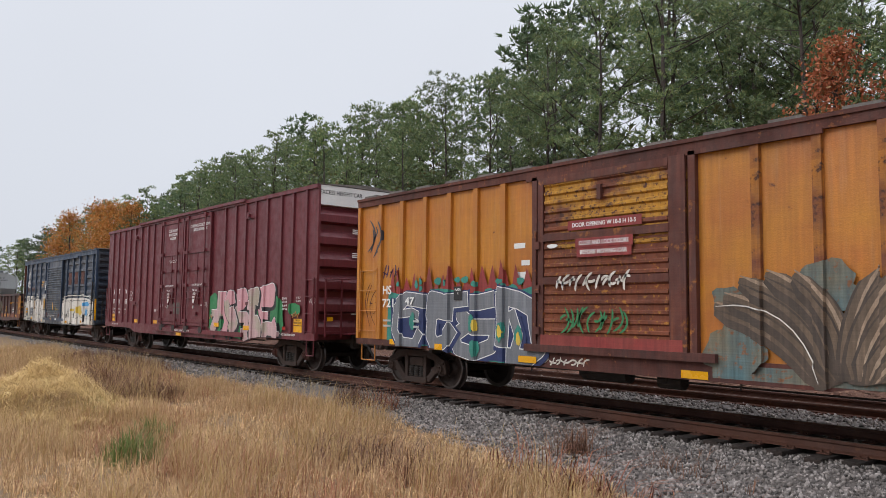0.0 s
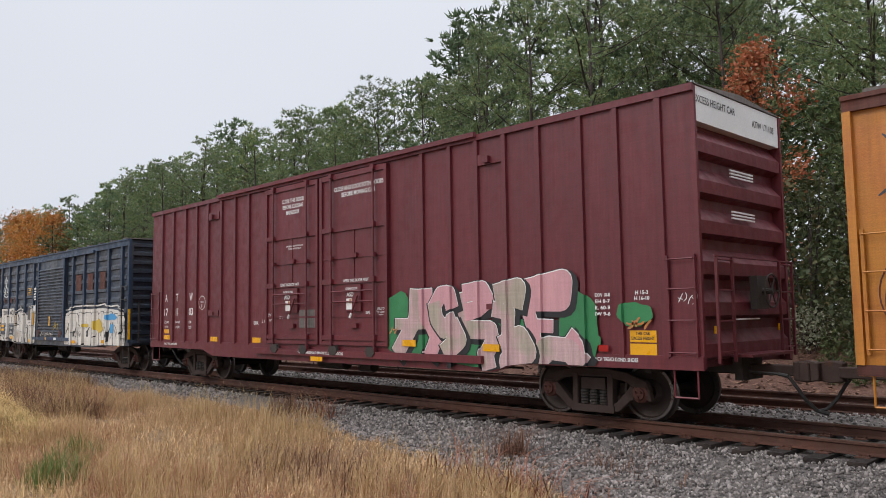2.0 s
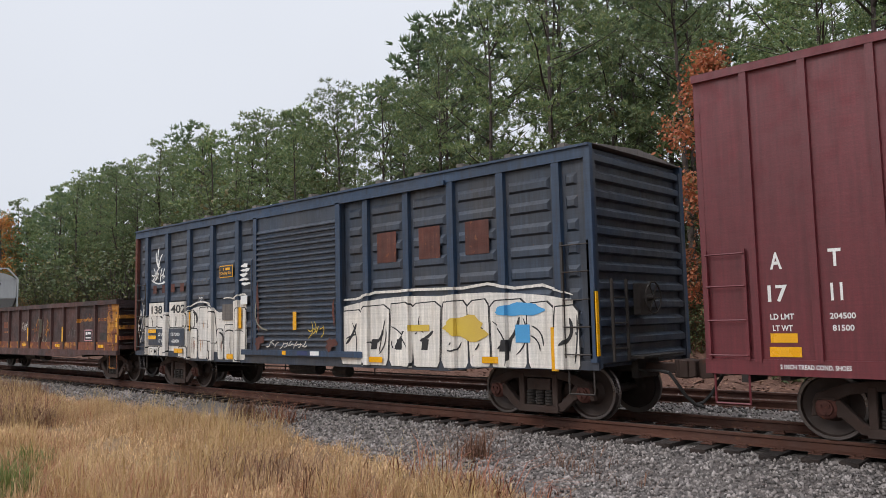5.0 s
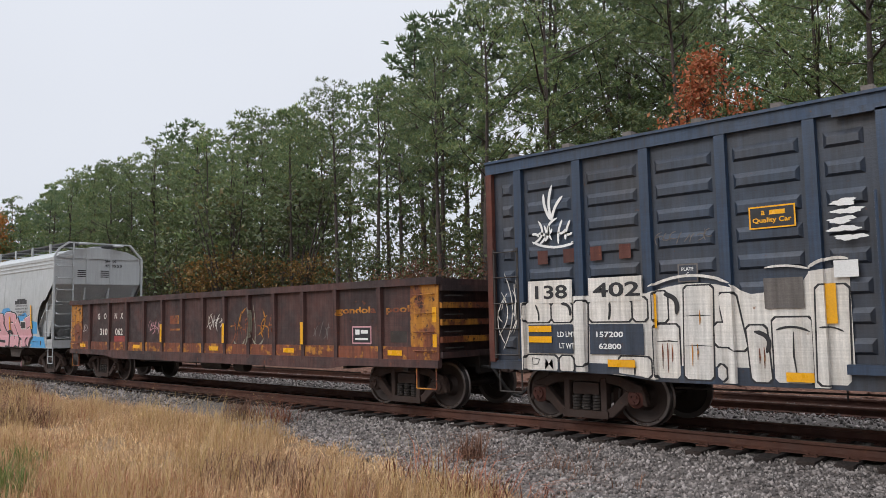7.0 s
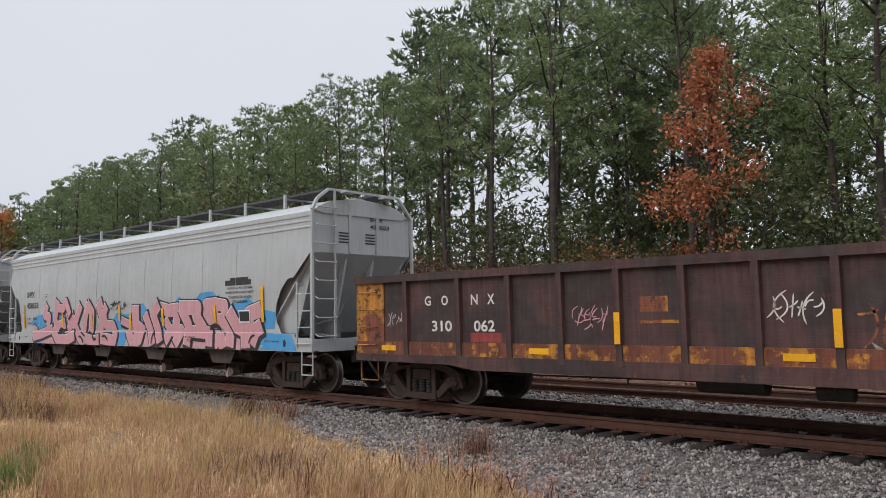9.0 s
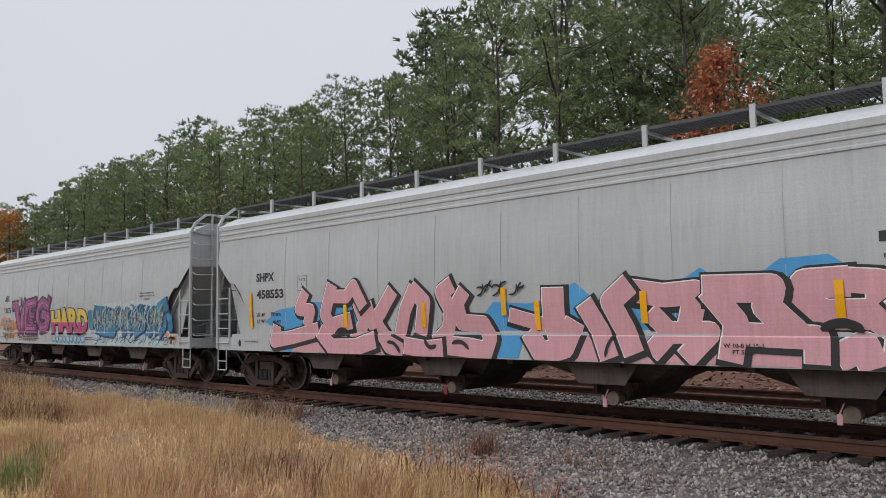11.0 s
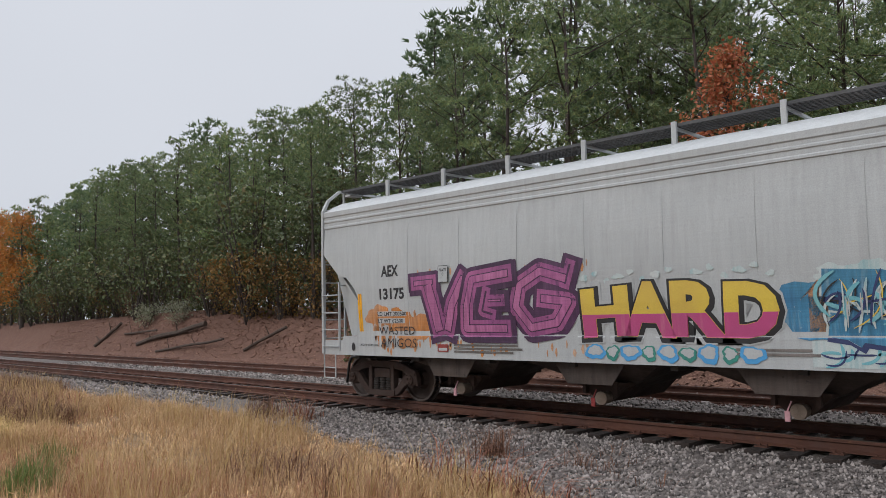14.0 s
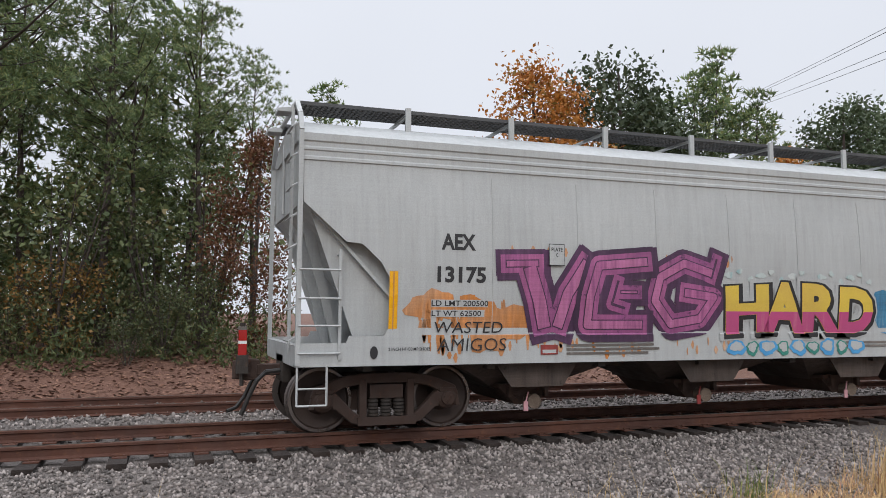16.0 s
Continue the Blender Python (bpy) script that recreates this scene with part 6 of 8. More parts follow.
    word(car, ds, "UNLATCH|TO CLOSE|DOOR", -2.18, 1.80, 0.05, M_WHITE, 0.28)
    poly(car, ds, [rect(-0.92, -0.28, 1.50, 1.92)], M_GREYDIRT, 0.012, "notice_board", "weathered grey notice board")
    word(car, Side(face + 0.15), "CLEAN THRESHOLD BEFORE CLOSING DOORS", 0.02, 0.905, 0.06, M_WHITE, 1.75)
    for x, a, b in ((-8.22, "A", "17"), (-7.50, "T", "11"), (-6.60, "W", "03")):
        word(car, surf, a, x, 2.28, 0.22, M_WHITE, 0.20 if a == "W" else 0.15)
        word(car, surf, b, x, 1.85, 0.22, M_WHITE, 0.14 if b == "11" else 0.25)
    for x, t in ((-8.18, "LD LMT|LT WT"), (-7.45, "204500|81500"), (-6.65, "LBS|LBS")):
        word(car, surf, t, x, 1.62, 0.075, M_WHITE, 0.30 if x < -7 else 0.16, gap=0.15)
    word(car, surf, "60K", -2.98, 1.57, 0.10, M_WHITE, 0.24)
    word(car, surf, "L L", -2.62, 1.62, 0.09, M_WHITE, 0.16)
    ring = blob(-5.92, 2.20, 0.20, 0.20, 1, 0.0)
    poly(car, surf, [ring], M_WHITE, 0.005, "stencil_ring", "white stencilled ring")
    poly(car, surf, [blob(-5.92, 2.20, 0.18, 0.18, 1, 0.0)], M_MAROON, 0.008, "stencil_ring")
    word(car, surf, "F", -5.92, 2.06, 0.09, M_WHITE, 0.06, lift=0.011)
    word(car, surf, "PLATE", -5.92, 2.20, 0.05, M_WHITE, 0.2, lift=0.011)
    # graffiti
    poly(car, surf, [blob(2.65, 1.55, 0.55, 0.65, 5, 0.12), blob(7.1, 1.45, 0.42, 0.60, 6, 0.12), blob(8.15, 1.72, 0.28, 0.20, 7, 0.15), blob(5.0, 1.25, 2.4, 0.45, 8, 0.1)], M_GREENPAINT, 0.054, "graffiti", "green sprayed cloud")
    letter(car, surf, TAGGER, 2.61, 1.01, (("t", 0.40, (0.58, 1.16), (0.54, 0.66), (0.32, 0.37), (0.03, 0.02)), ("p", 0.36, (0.88, 1.17), (0.90, 0.70), (1.16, 0.30), (0.99, 0.00)), ("t", 0.24, (0.00, 0.56), (0.32, 0.56), (0.90, 0.58))), 57)
    letter(car, surf, TAGGER, 3.73, 1.06, (("p", 0.36, (0.46, 0.88), (0.40, 1.08), (0.17, 1.07), (0.00, 0.85)), ("t", 0.38, (0.00, 0.85), (0.05, 0.61), (0.24, 0.41), (0.51, 0.55)), ("t", 0.42, (0.50, 0.45), (0.65, 0.22), (0.32, 0.00))), 66)
    letter(car, surf, TAGGER, 4.43, 0.84, (("t", 0.36, (0.00, 1.23), (0.04, 0.83), (0.12, 0.59)), ("p", 0.36, (0.14, 1.31), (0.56, 1.35), (0.68, 1.16), (0.39, 0.99), (0.18, 0.96)), ("t", 0.36, (0.23, 0.63), (0.74, 0.62), (0.79, 0.41), (0.63, 0.19), (0.68, 0.00))), 57)
    letter(car, surf, TAGGER, 5.31, 0.87, (("t", 0.42, (0.08, 1.23), (0.52, 1.31), (0.46, 1.08)), ("t", 0.30, (0.00, 0.96), (0.32, 0.90), (0.28, 0.57)), ("t", 0.48, (0.23, 0.31), (0.54, 0.45), (0.69, 0.22), (0.29, 0.03), (0.66, 0.00))), 66)
    letter(car, surf, TAGGER, 6.07, 0.92, (("p", 0.44, (0.01, 1.23), (0.73, 1.35), (0.69, 1.06), (0.12, 1.07)), ("p", 0.34, (0.00, 0.90), (0.11, 0.59), (0.18, 0.17)), ("p", 0.24, (0.04, 0.63), (0.46, 0.61)), ("t", 0.42, (0.13, 0.00), (0.41, 0.25), (0.83, 0.22), (1.05, 0.03)), ("p", 0.34, (0.86, 0.41), (1.00, 0.29), (1.03, 0.09))), 57)
    tag(car, surf, 8.0, 8.45, 1.48, 1.70, M_ORANGEPAINT, 9, 3, 0.035, 0.065)
    tag(car, surf, 2.2, 2.6, 1.38, 1.55, M_ORANGEPAINT, 10, 3, 0.03, 0.065)
    tag(car, surf, 8.85, 9.15, 1.85, 2.05, M_WHITE, 11, 4, 0.012)
    for z, t in ((2.0, "EXW 10-8"), (1.9, "EH 8-7"), (1.8, "IL 60-9"), (1.7, "IW 9-6")):
        word(car, surf, t, 7.58, z, 0.06, M_WHITE, 0.28, lift=0.066)
    word(car, surf, "H 15-3|H 16-10", 8.25, 2.02, 0.06, M_WHITE, 0.26)
    poly(car, surf, [rect(8.02, 8.48, 1.29, 1.47)], M_REFLECT, 0.007, "sign_plate", "yellow excess-height plate")
    word(car, surf, "THIS CAR|EXCESS HEIGHT", 8.25, 1.40, 0.05, M_BLACK, 0.40, lift=0.010)
    poly(car, surf, [rect(8.02, 8.48, 1.10, 1.27)], M_REFLECT, 0.007, "sign_plate", "plain yellow plate")
    poly(car, surf, [rect(7.48, 7.66, 1.14, 1.24)], M_REDLIGHT, 0.066, "sticker", "small red label")
    word(car, Side(face + 0.042), "2 INCH TREAD COND. SHOES", 7.75, 0.99, 0.06, M_WHITE, 0.85)
    word(car, Side(face + 0.042), "2 INCH TREAD COND. SHOES", -7.8, 0.98, 0.06, M_WHITE, 0.85)
    for x, z in ((-8.16, 1.20), (-5.20, 1.18), (-2.96, 1.18), (2.99, 1.2), (5.2, 1.15)):
        strip(car, Side(face + 0.08) if x > 0 else surf, x, z, 0.40, 0.13)
    strip(car, Side(face + 0.152), -0.1, 0.80, 0.46, 0.10)
    poly(car, surf, [rect(-8.34, -8.0, 1.32, 1.44)], M_REFLECT, 0.007, "sign_plate")
    for x in (-5.2, 5.2):
        for z, w, dz, deep in ((4.50, 0.20, 0.12, 0.13), (1.82, 0.16, 0.10, 0.08)):
            bm = bmesh.new()
            box(bm, x - 0.28, x + 0.30, -face - 0.05, -face, z, z + w)
            box(bm, x - 0.10, x + 0.04, -face - deep, -face - 0.04, z + 0.02, z + 0.02 + dz)
            part("tackboard", bm, M_MAROON, car, "maroon bracket board on the side")
    for xa, xb in ((-9.15, -8.62), (8.72, 9.15)):
        bm = bmesh.new()
        rungs(bm, xa, xb, [1.15, 1.62, 2.08, 2.52], -face - 0.05)
        stirrup(bm, xa + 0.03, xb - 0.03, -face, 0.98, 0.5)
        part("ladder", bm, M_MAROON, car)
    gear(car, half, 6.96, 0.80, (0.86, 1.0), M_DARK, M_RUSTY)


# ---- blue boxcar ----
def blue_boxcar():
    half, z0, z1, face = 7.68, 0.90, 4.42, 1.52
    car = start_car("boxcar", "faded blue boxcar with white block graffiti along its foot", "boxcar", -45.72)
    ribs = [-7.01, -5.85, -4.68, -3.52, -2.35, 2.35, 3.52, 4.68, 5.85, 7.01]
    surf = Side(face, ribs, 0.08, 0.085, foot=((-5.2, 0.885), (-4.6, 0.80), (4.6, 0.80), (5.2, 0.885)))
    for s_ in (-1, 1):
        bm = bmesh.new()
        box(bm, -half, half, min(s_ * face, s_ * (face - 0.06)), max(s_ * face, s_ * (face - 0.06)), z0, z1 - 0.1)
        part("side_wall", bm, M_BLUE, car)
        edges = [-half + 0.14] + [x for x in ribs if x < 0] + [-1.58, 1.65] + [x for x in ribs if x > 0] + [half - 0.14]
        for a, b in zip(edges, edges[1:]):
            if a == -1.58 or b - a < 0.3:
                continue
            for k in range(8):
                bm = bmesh.new()
                z = 1.30 + k * 0.372
                v0, v1 = a + 0.15, b - 0.15
                y = s_ * face
                pts = [(y, z - 0.085), (y + s_ * 0.045, z - 0.05), (y + s_ * 0.045, z + 0.05), (y, z + 0.12)]
                lo = [bm.verts.new((v0 + (0.05 if i in (1, 2) else 0), p[0], p[1])) for i, p in enumerate(pts)]
                hi = [bm.verts.new((v1 - (0.05 if i in (1, 2) else 0), p[0], p[1])) for i, p in enumerate(pts)]
                fs = [bm.faces.new(lo), bm.faces.new(hi)] + [bm.faces.new((lo[i], lo[(i + 1) % 4], hi[(i + 1) % 4], hi[i])) for i in range(4)]
                bmesh.ops.recalc_face_normals(bm, faces=fs)
                part("pressed_rib", bm, M_BLUE, car)
        bm = bmesh.new()
        y = s_ * (face + 0.09)
        box(bm, -half, half, min(y, s_ * face), max(y, s_ * face), z1 - 0.20, z1 - 0.02)
        box(bm, -half, half, min(y + s_ * 0.04, s_ * face), max(y + s_ * 0.04, s_ * face), z1 - 0.02, z1 + 0.02)
        part("top_chord", bm, M_BLUE_RIB, car)
        bm = bmesh.new()
        slab(bm, [(-half, 1.02), (half, 1.02), (half, 0.88), (5.2, 0.86), (4.6, 0.78), (-4.6, 0.78), (-5.2, 0.86), (-half, 0.88)], s_ * (face + 0.003), s_ * (face + 0.05))
        part("side_sill", bm, M_BLUE, car)
        for x in (-half + 0.06, half - 0.06):
            bm = bmesh.new()
            box(bm, x - 0.06, x + 0.06, min(y, s_ * face), max(y, s_ * face), 1.0, z1 - 0.2)
            part("corner_post", bm, M_RUSTY if x < 0 else M_BLUE_RIB, car)
    posts(car, ribs, "post_blue", M_BLUE_RIB, 1.02, z1 - 0.2, 0.085, 0.08, face)
    for s_ in (-1, 1):
        end_wall(car, s_, half, z0, z1 - 0.02, M_BLUE, 12, 0.09)
    bm = bmesh.new()
    slab(bm, [(-face - 0.1, z1 + 0.021), (face + 0.1, z1 + 0.021), (0, z1 + 0.14)], -half, half, "x")
    roof = part("roof", bm, M_GREYDIRT, car, "dull galvanised ribbed roof")
    for k in range(14):
        bm = bmesh.new()
        x = -half + 0.55 + k * (2 * half - 1.1) / 13
        box(bm, x - 0.07, x + 0.07, -face - 0.06, face + 0.06, z1 + 0.03, z1 + 0.10)
        part("roof_rib", bm, M_GREYDIRT, roof)
    bm = bmesh.new()
    box(bm, -1.56, 1.63, -face - 0.09, -face - 0.01, 1.06, 4.20)
    door = part("door", bm, M_BLUE, car, "corrugated dark blue sliding door")
    bm = bmesh.new()
    for k in range(22):
        z = 1.22 + k * 0.124
        slab(bm, [(-face - 0.085, z - 0.045), (-face - 0.145, z - 0.035), (-face - 0.145, z - 0.015), (-face - 0.085, z + 0.050)], -1.43, 1.48, "x")
    part("corrugation", bm, M_BLUE, door)
    bm = bmesh.new()
    for a, b in ((-1.56, -1.43), (1.48, 1.63)):
        box(bm, a, b, -face - 0.14, -face - 0.08, 1.06, 4.2)
    rod(bm, (-1.61, -face - 0.15, 1.1), (-1.61, -face - 0.15, 3.2), 0.02)
    box(bm, -2.05, 2.3, -face - 0.15, -face - 0.05, 0.98, 1.10)
    box(bm, -2.05, 4.6, -face - 0.14, -face - 0.09, 4.17, 4.26)
    part("door_frame", bm, M_BLUE_RIB, door)
    # white block graffiti over black
    rng = random.Random(6)
    white, lines = [], []
    def block(x0, x1, z0, z1, lean=0.0):
        c = 0.05
        return [(x0 + c, z0), (x1 - c, z0), (x1, z0 + c), (x1 + lean, z1 - c), (x1 - c + lean, z1), (x0 + c + lean, z1), (x0 + lean, z1 - c), (x0, z0 + c)]
    poly(car, surf, [[(-6.97, 0.83), (-6.97, 1.98), (-6.5, 2.06)] + arc(-4.70, 2.06, -3.45, 2.10, 0.08) + [(-3.2, 2.0), (-2.6, 2.05), (-2.45, 2.26), (-1.98, 2.32), (-1.98, 0.80)]], M_CHALK, 0.047, "graffiti", "white sprayed ground")
    white += [block(*q) for q in ((-6.93, -6.43, 1.66, 1.98), (-6.40, -6.02, 1.66, 1.97), (-6.93, -6.32, 0.86, 1.12), (-6.27, -6.02, 0.86, 1.12), (-5.96, -5.76, 0.98, 1.98, 0.03), (-5.70, -4.98, 1.66, 1.98),
                                  (-4.95, -4.68, 1.66, 2.0), (-5.22, -4.65, 0.84, 1.13), (-4.60, -4.24, 0.84, 1.60), (-4.60, -4.40, 1.64, 2.08), (-4.18, -3.76, 0.84, 2.14, 0.04), (-3.72, -3.38, 1.30, 1.62),
                                  (-3.50, -3.28, 1.25, 2.02, -0.12), (-3.24, -2.98, 0.84, 1.58, -0.04), (-2.94, -2.45, 0.84, 1.68), (-2.39, -2.03, 0.84, 2.08, 0.03), (-3.70, -3.55, 0.84, 1.05))]
    lines += [stroke(arc(-4.45, 2.04, -4.27, 1.75, 0.3), 0.07), stroke(arc(-3.18, 1.50, -3.03, 1.22, 0.35), 0.06), stroke(arc(-2.9, 1.52, -2.48, 1.50, 0.12), 0.03), stroke([(-2.68, 1.5), (-2.69, 1.2), (-2.66, 0.9)], 0.025),
              stroke(arc(-6.72, 1.94, -6.66, 1.68, 0.1), 0.03), stroke(arc(-6.22, 1.95, -6.05, 1.75, 0.3), 0.05), stroke(arc(-5.34, 1.95, -5.36, 1.68, 0.05), 0.04), stroke(arc(-4.98, 1.1, -4.96, 0.86, 0.05), 0.03),
              stroke([(-4.58, 1.36), (-4.4, 1.37), (-4.26, 1.36)], 0.018), stroke([(-4.16, 1.72), (-3.95, 1.73), (-3.76, 1.72)], 0.014), stroke([(-4.16, 1.30), (-3.95, 1.31), (-3.76, 1.30)], 0.014),
              stroke([(-6.80, 0.90), (-6.80, 1.08), (-6.66, 1.06), (-6.70, 0.98), (-6.79, 0.97)], 0.018), stroke([(-6.56, 0.90), (-6.54, 1.07), (-6.48, 0.98), (-6.42, 1.07), (-6.40, 0.9)], 0.018), stroke(arc(-2.34, 1.55, -2.08, 1.5, 0.1), 0.02)]
    poly(car, surf, [stroke(arc(-4.66, 2.16, -3.46, 2.16, 0.11, 12), 0.04), stroke(arc(-3.46, 2.14, -2.98, 1.92, -0.1), 0.035), stroke(arc(-3.0, 2.34, -2.45, 2.30, 0.06), 0.03), stroke(arc(-2.45, 2.30, -1.98, 2.40, 0.12), 0.04), stroke(arc(-6.97, 1.72, -6.8, 2.0, -0.1), 0.03)], M_CHALK, 0.052, "graffiti")
    poly(car, surf, [stroke([(x, z), (x + 0.004, z - 0.12), (x - 0.003, z - l)], 0.022) for x, z, l in ((-4.50, 1.33, 0.36), (-4.42, 1.34, 0.42), (-4.35, 1.32, 0.25), (-4.05, 1.34, 0.32), (-3.97, 1.33, 0.22), (-3.92, 1.80, 0.2), (-3.12, 1.28, 0.2), (-3.06, 1.30, 0.28))], M_RUSTYELLOW, 0.064, "stain", "orange rust run over the white paint")
    for a, b in ((1.45, 7.25),):
        base = arc(a, 1.85, a + (b - a) * 0.5, 2.0, 0.03, 6) + arc(a + (b - a) * 0.5, 2.0, b, 1.85, 0.03, 6)
        poly(car, surf, [[(a, 0.83)] + [(x, z + 0.14) for x, z in base] + [(b, 0.80)]], M_CHALK, 0.046, "graffiti", "white sprayed ground")
        x = a + 0.08
        while x < b - 0.3:
            w = rng.uniform(0.42, 0.75)
            top_z = float(np.interp(x + w / 2, [p[0] for p in base], [p[1] for p in base]))
            white.append([(x, 0.92 + rng.uniform(-0.06, 0.06)), (x + 0.06, 0.84), (x + w - 0.06, 0.84), (x + w, 0.95), (x + w + rng.uniform(-0.1, 0.1), top_z - 0.08), (x + w - 0.1, top_z + 0.02), (x + 0.08, top_z), (x + rng.uniform(-0.08, 0.08), top_z - 0.1)])
            if rng.random() < 0.75:
                lines.append(stroke(arc(x + w * 0.25, 1.05 + rng.uniform(0, 0.3), x + w * rng.uniform(0.6, 0.9), 1.55 + rng.uniform(-0.15, 0.2), rng.uniform(-0.3, 0.3)), 0.06))
            if rng.random() < 0.5:
                lines.append(rect(x + w * 0.3, x + w * 0.55, 1.15, 1.35, 0.04))
            for _ in range(2):
                lines.append(stroke(arc(x + rng.uniform(0, w), 0.88 + rng.uniform(0, 0.6), x + rng.uniform(0, w), 1.2 + rng.uniform(0, 0.6), rng.uniform(-0.25, 0.25)), 0.028))
            x += w + 0.05
        poly(car, surf, [stroke([(q, z + 0.26 + 0.05 * math.sin(q * 5)) for q, z in base], 0.05)], M_CHALK, 0.049, "graffiti")
    rims = []
    for w_ in white:
        cx, cz = sum(p[0] for p in w_) / len(w_), sum(p[1] for p in w_) / len(w_)
        rims.append([(x + math.copysign(0.022, x - cx), z + math.copysign(0.022, z - cz)) for x, z in w_])
    poly(car, surf, rims, M_BLACK, 0.0485, "graffiti", "black sprayed outline")
    poly(car, surf, white, M_CHALK, 0.0535, "graffiti", "white sprayed block letters")
    over = Side(face + 0.147)
    poly(car, over, [blob(-1.3, 1.28, 0.16, 0.14, 31, 0.5), blob(1.32, 1.25, 0.16, 0.13, 32, 0.5), blob(-1.36, 2.3, 0.05, 0.30, 33, 0.4), blob(-1.33, 1.75, 0.04, 0.22, 34, 0.4), blob(1.42, 1.9, 0.04, 0.25, 35, 0.4)], M_RUSTY, 0.004, "stain", "red rust stain on the door")
    tag(car, over, -1.05, 0.5, 1.14, 1.32, M_CHALK, 27, 9, 0.022, 0.008)
    tag(car, over, 0.55, 1.1, 1.35, 1.75, M_LEMON, 28, 4, 0.02, 0.008)
    poly(car, over, [stroke(arc(-1.42, 2.2, -0.95, 1.55, -0.3), 0.04)], M_OLDPAINT, 0.008, "graffiti")
    poly(car, Side(face + 0.152), [rect(-0.40, -0.26, 1.0, 1.09)], M_REFLECT, 0.004, "sticker")
    poly(car, Side(face + 0.152), [rect(0.16, 0.52, 1.0, 1.09)], M_NAVY, 0.004, "sticker")
    poly(car, Side(face + 0.152), [rect(0.62, 0.92, 1.0, 1.09)], M_WHITE, 0.004, "sticker")
    poly(car, surf, lines, M_BLACK, 0.0585, "graffiti")
    for x0, x1 in ((-6.85, -6.0), (-5.7, -4.75)):
        poly(car, surf, [rect(x0, x1, 1.96, 2.33)], M_CHALK, 0.062, "number_panel", "white patch behind the numerals")
    word(car, surf, "138", -6.40, 2.03, 0.22, M_BLACK, 0.62, lift=0.067)
    word(car, surf, "402", -5.22, 2.03, 0.22, M_BLACK, 0.80, lift=0.067)
    poly(car, surf, [rect(-6.86, -6.0, 1.16, 1.62), rect(-5.70, -4.74, 1.16, 1.62)], M_BLUE, 0.070, "number_panel", "repainted dark patch for the weights")
    word(car, surf, "LD LMT|LT WT", -6.12, 1.42, 0.085, M_WHITE, 0.34, lift=0.074, gap=0.18)
    word(car, surf, "157200|62800", -5.35, 1.42, 0.085, M_WHITE, 0.46, lift=0.074, gap=0.18)
    for x in (-6.55, -6.05, -5.55, -5.05):
        poly(car, surf, [rect(x - 0.10, x + 0.10, 2.60, 2.82)], M_RUSTY, 0.048, "logo", "faded red painted mark")
    poly(car, surf, [rect(x, x + 0.55, 2.85, 3.45, 0.0) for x in (2.68, 3.85, 5.02)], M_RUSTY, 0.047, "logo", "faded rust-red painted block")
    poly(car, surf, [rect(-3.17, -2.57, 2.86, 3.16)], M_REFLECT, 0.052, "sign_plate", "yellow sign with black lettering")
    poly(car, surf, [rect(-3.15, -2.59, 2.88, 3.14)], M_BLACK, 0.054, "sign_plate")
    poly(car, surf, [rect(-2.90, -2.70, 3.04, 3.10)], M_REFLECT, 0.059, "lettering")
    word(car, surf, "a", -2.98, 3.04, 0.06, M_REFLECT, 0.05, lift=0.059)
    word(car, surf, "Quality Car", -2.87, 2.92, 0.085, M_REFLECT, 0.50, lift=0.059)
    tag(car, surf, -6.75, -5.98, 2.85, 3.35, M_WHITE, 12, 6, 0.04, 0.05)
    poly(car, surf, [stroke(arc(-6.35, 3.3, -6.35 + dx, 3.9 - abs(dx), 0.1), 0.05) for dx in (-0.15, 0.02, 0.22)] + [stroke(arc(-6.75, 2.98, -5.9, 2.92, -0.1), 0.04)], M_WHITE, 0.05, "tag")
    tag(car, surf, -7.5, -7.12, 1.15, 2.6, M_CHALK, 13, 5, 0.018, 0.05)
    tag(car, surf, -4.55, -3.7, 2.75, 2.95, M_GREYDIRT, 15, 8, 0.014, 0.05)
    poly(car, surf, [blob(-1.98 + 0.05 * math.sin(k * 2), 3.10 - 0.11 * k, 0.16, 0.04, k, 0.35) for k in range(5)] + [rect(-2.14, -1.86, 2.17, 2.38)], M_WHITE, 0.10, "sticker", "torn white paper labels")
    poly(car, surf, [rect(-4.22, -3.92, 2.20, 2.46)], M_GREYDIRT, 0.048, "stencil_box")
    poly(car, surf, [rect(-4.20, -3.94, 2.22, 2.44)], M_BLUE, 0.051, "stencil_box")
    word(car, surf, "PLATE|C", -4.07, 2.36, 0.05, M_WHITE, 0.18, lift=0.055)
    poly(car, surf, [rect(-3.02, -2.52, 1.80, 2.20)], M_GREYDIRT, 0.068, "notice_board", "weathered board on the side")
    poly(car, surf, [blob(6.2, 1.85, 0.45, 0.12, 3, 0.2), rect(6.1, 6.4, 1.3, 1.6)], M_SKYBLUE, 0.066, "graffiti", "patch of blue spray paint")
    poly(car, surf, [blob(5.0, 1.55, 0.5, 0.2, 5, 0.3), rect(3.6, 4.1, 1.5, 1.62)], M_LEMON, 0.066, "graffiti", "patch of yellow spray paint")
    for x, z, w, h in ((-6.62, 1.55, 0.45, 0.10), (-6.62, 1.38, 0.45, 0.10), (-5.16, 1.03, 0.46, 0.11), (-2.53, 0.92, 0.52, 0.12), (-4.62, 1.80, 0.13, 0.50), (-2.2, 1.85, 0.13, 0.50), (6.9, 1.2, 0.14, 0.7), (5.6, 1.0, 0.46, 0.11), (2.6, 0.95, 0.46, 0.11), (0.08, 1.75, 0.13, 0.40)):
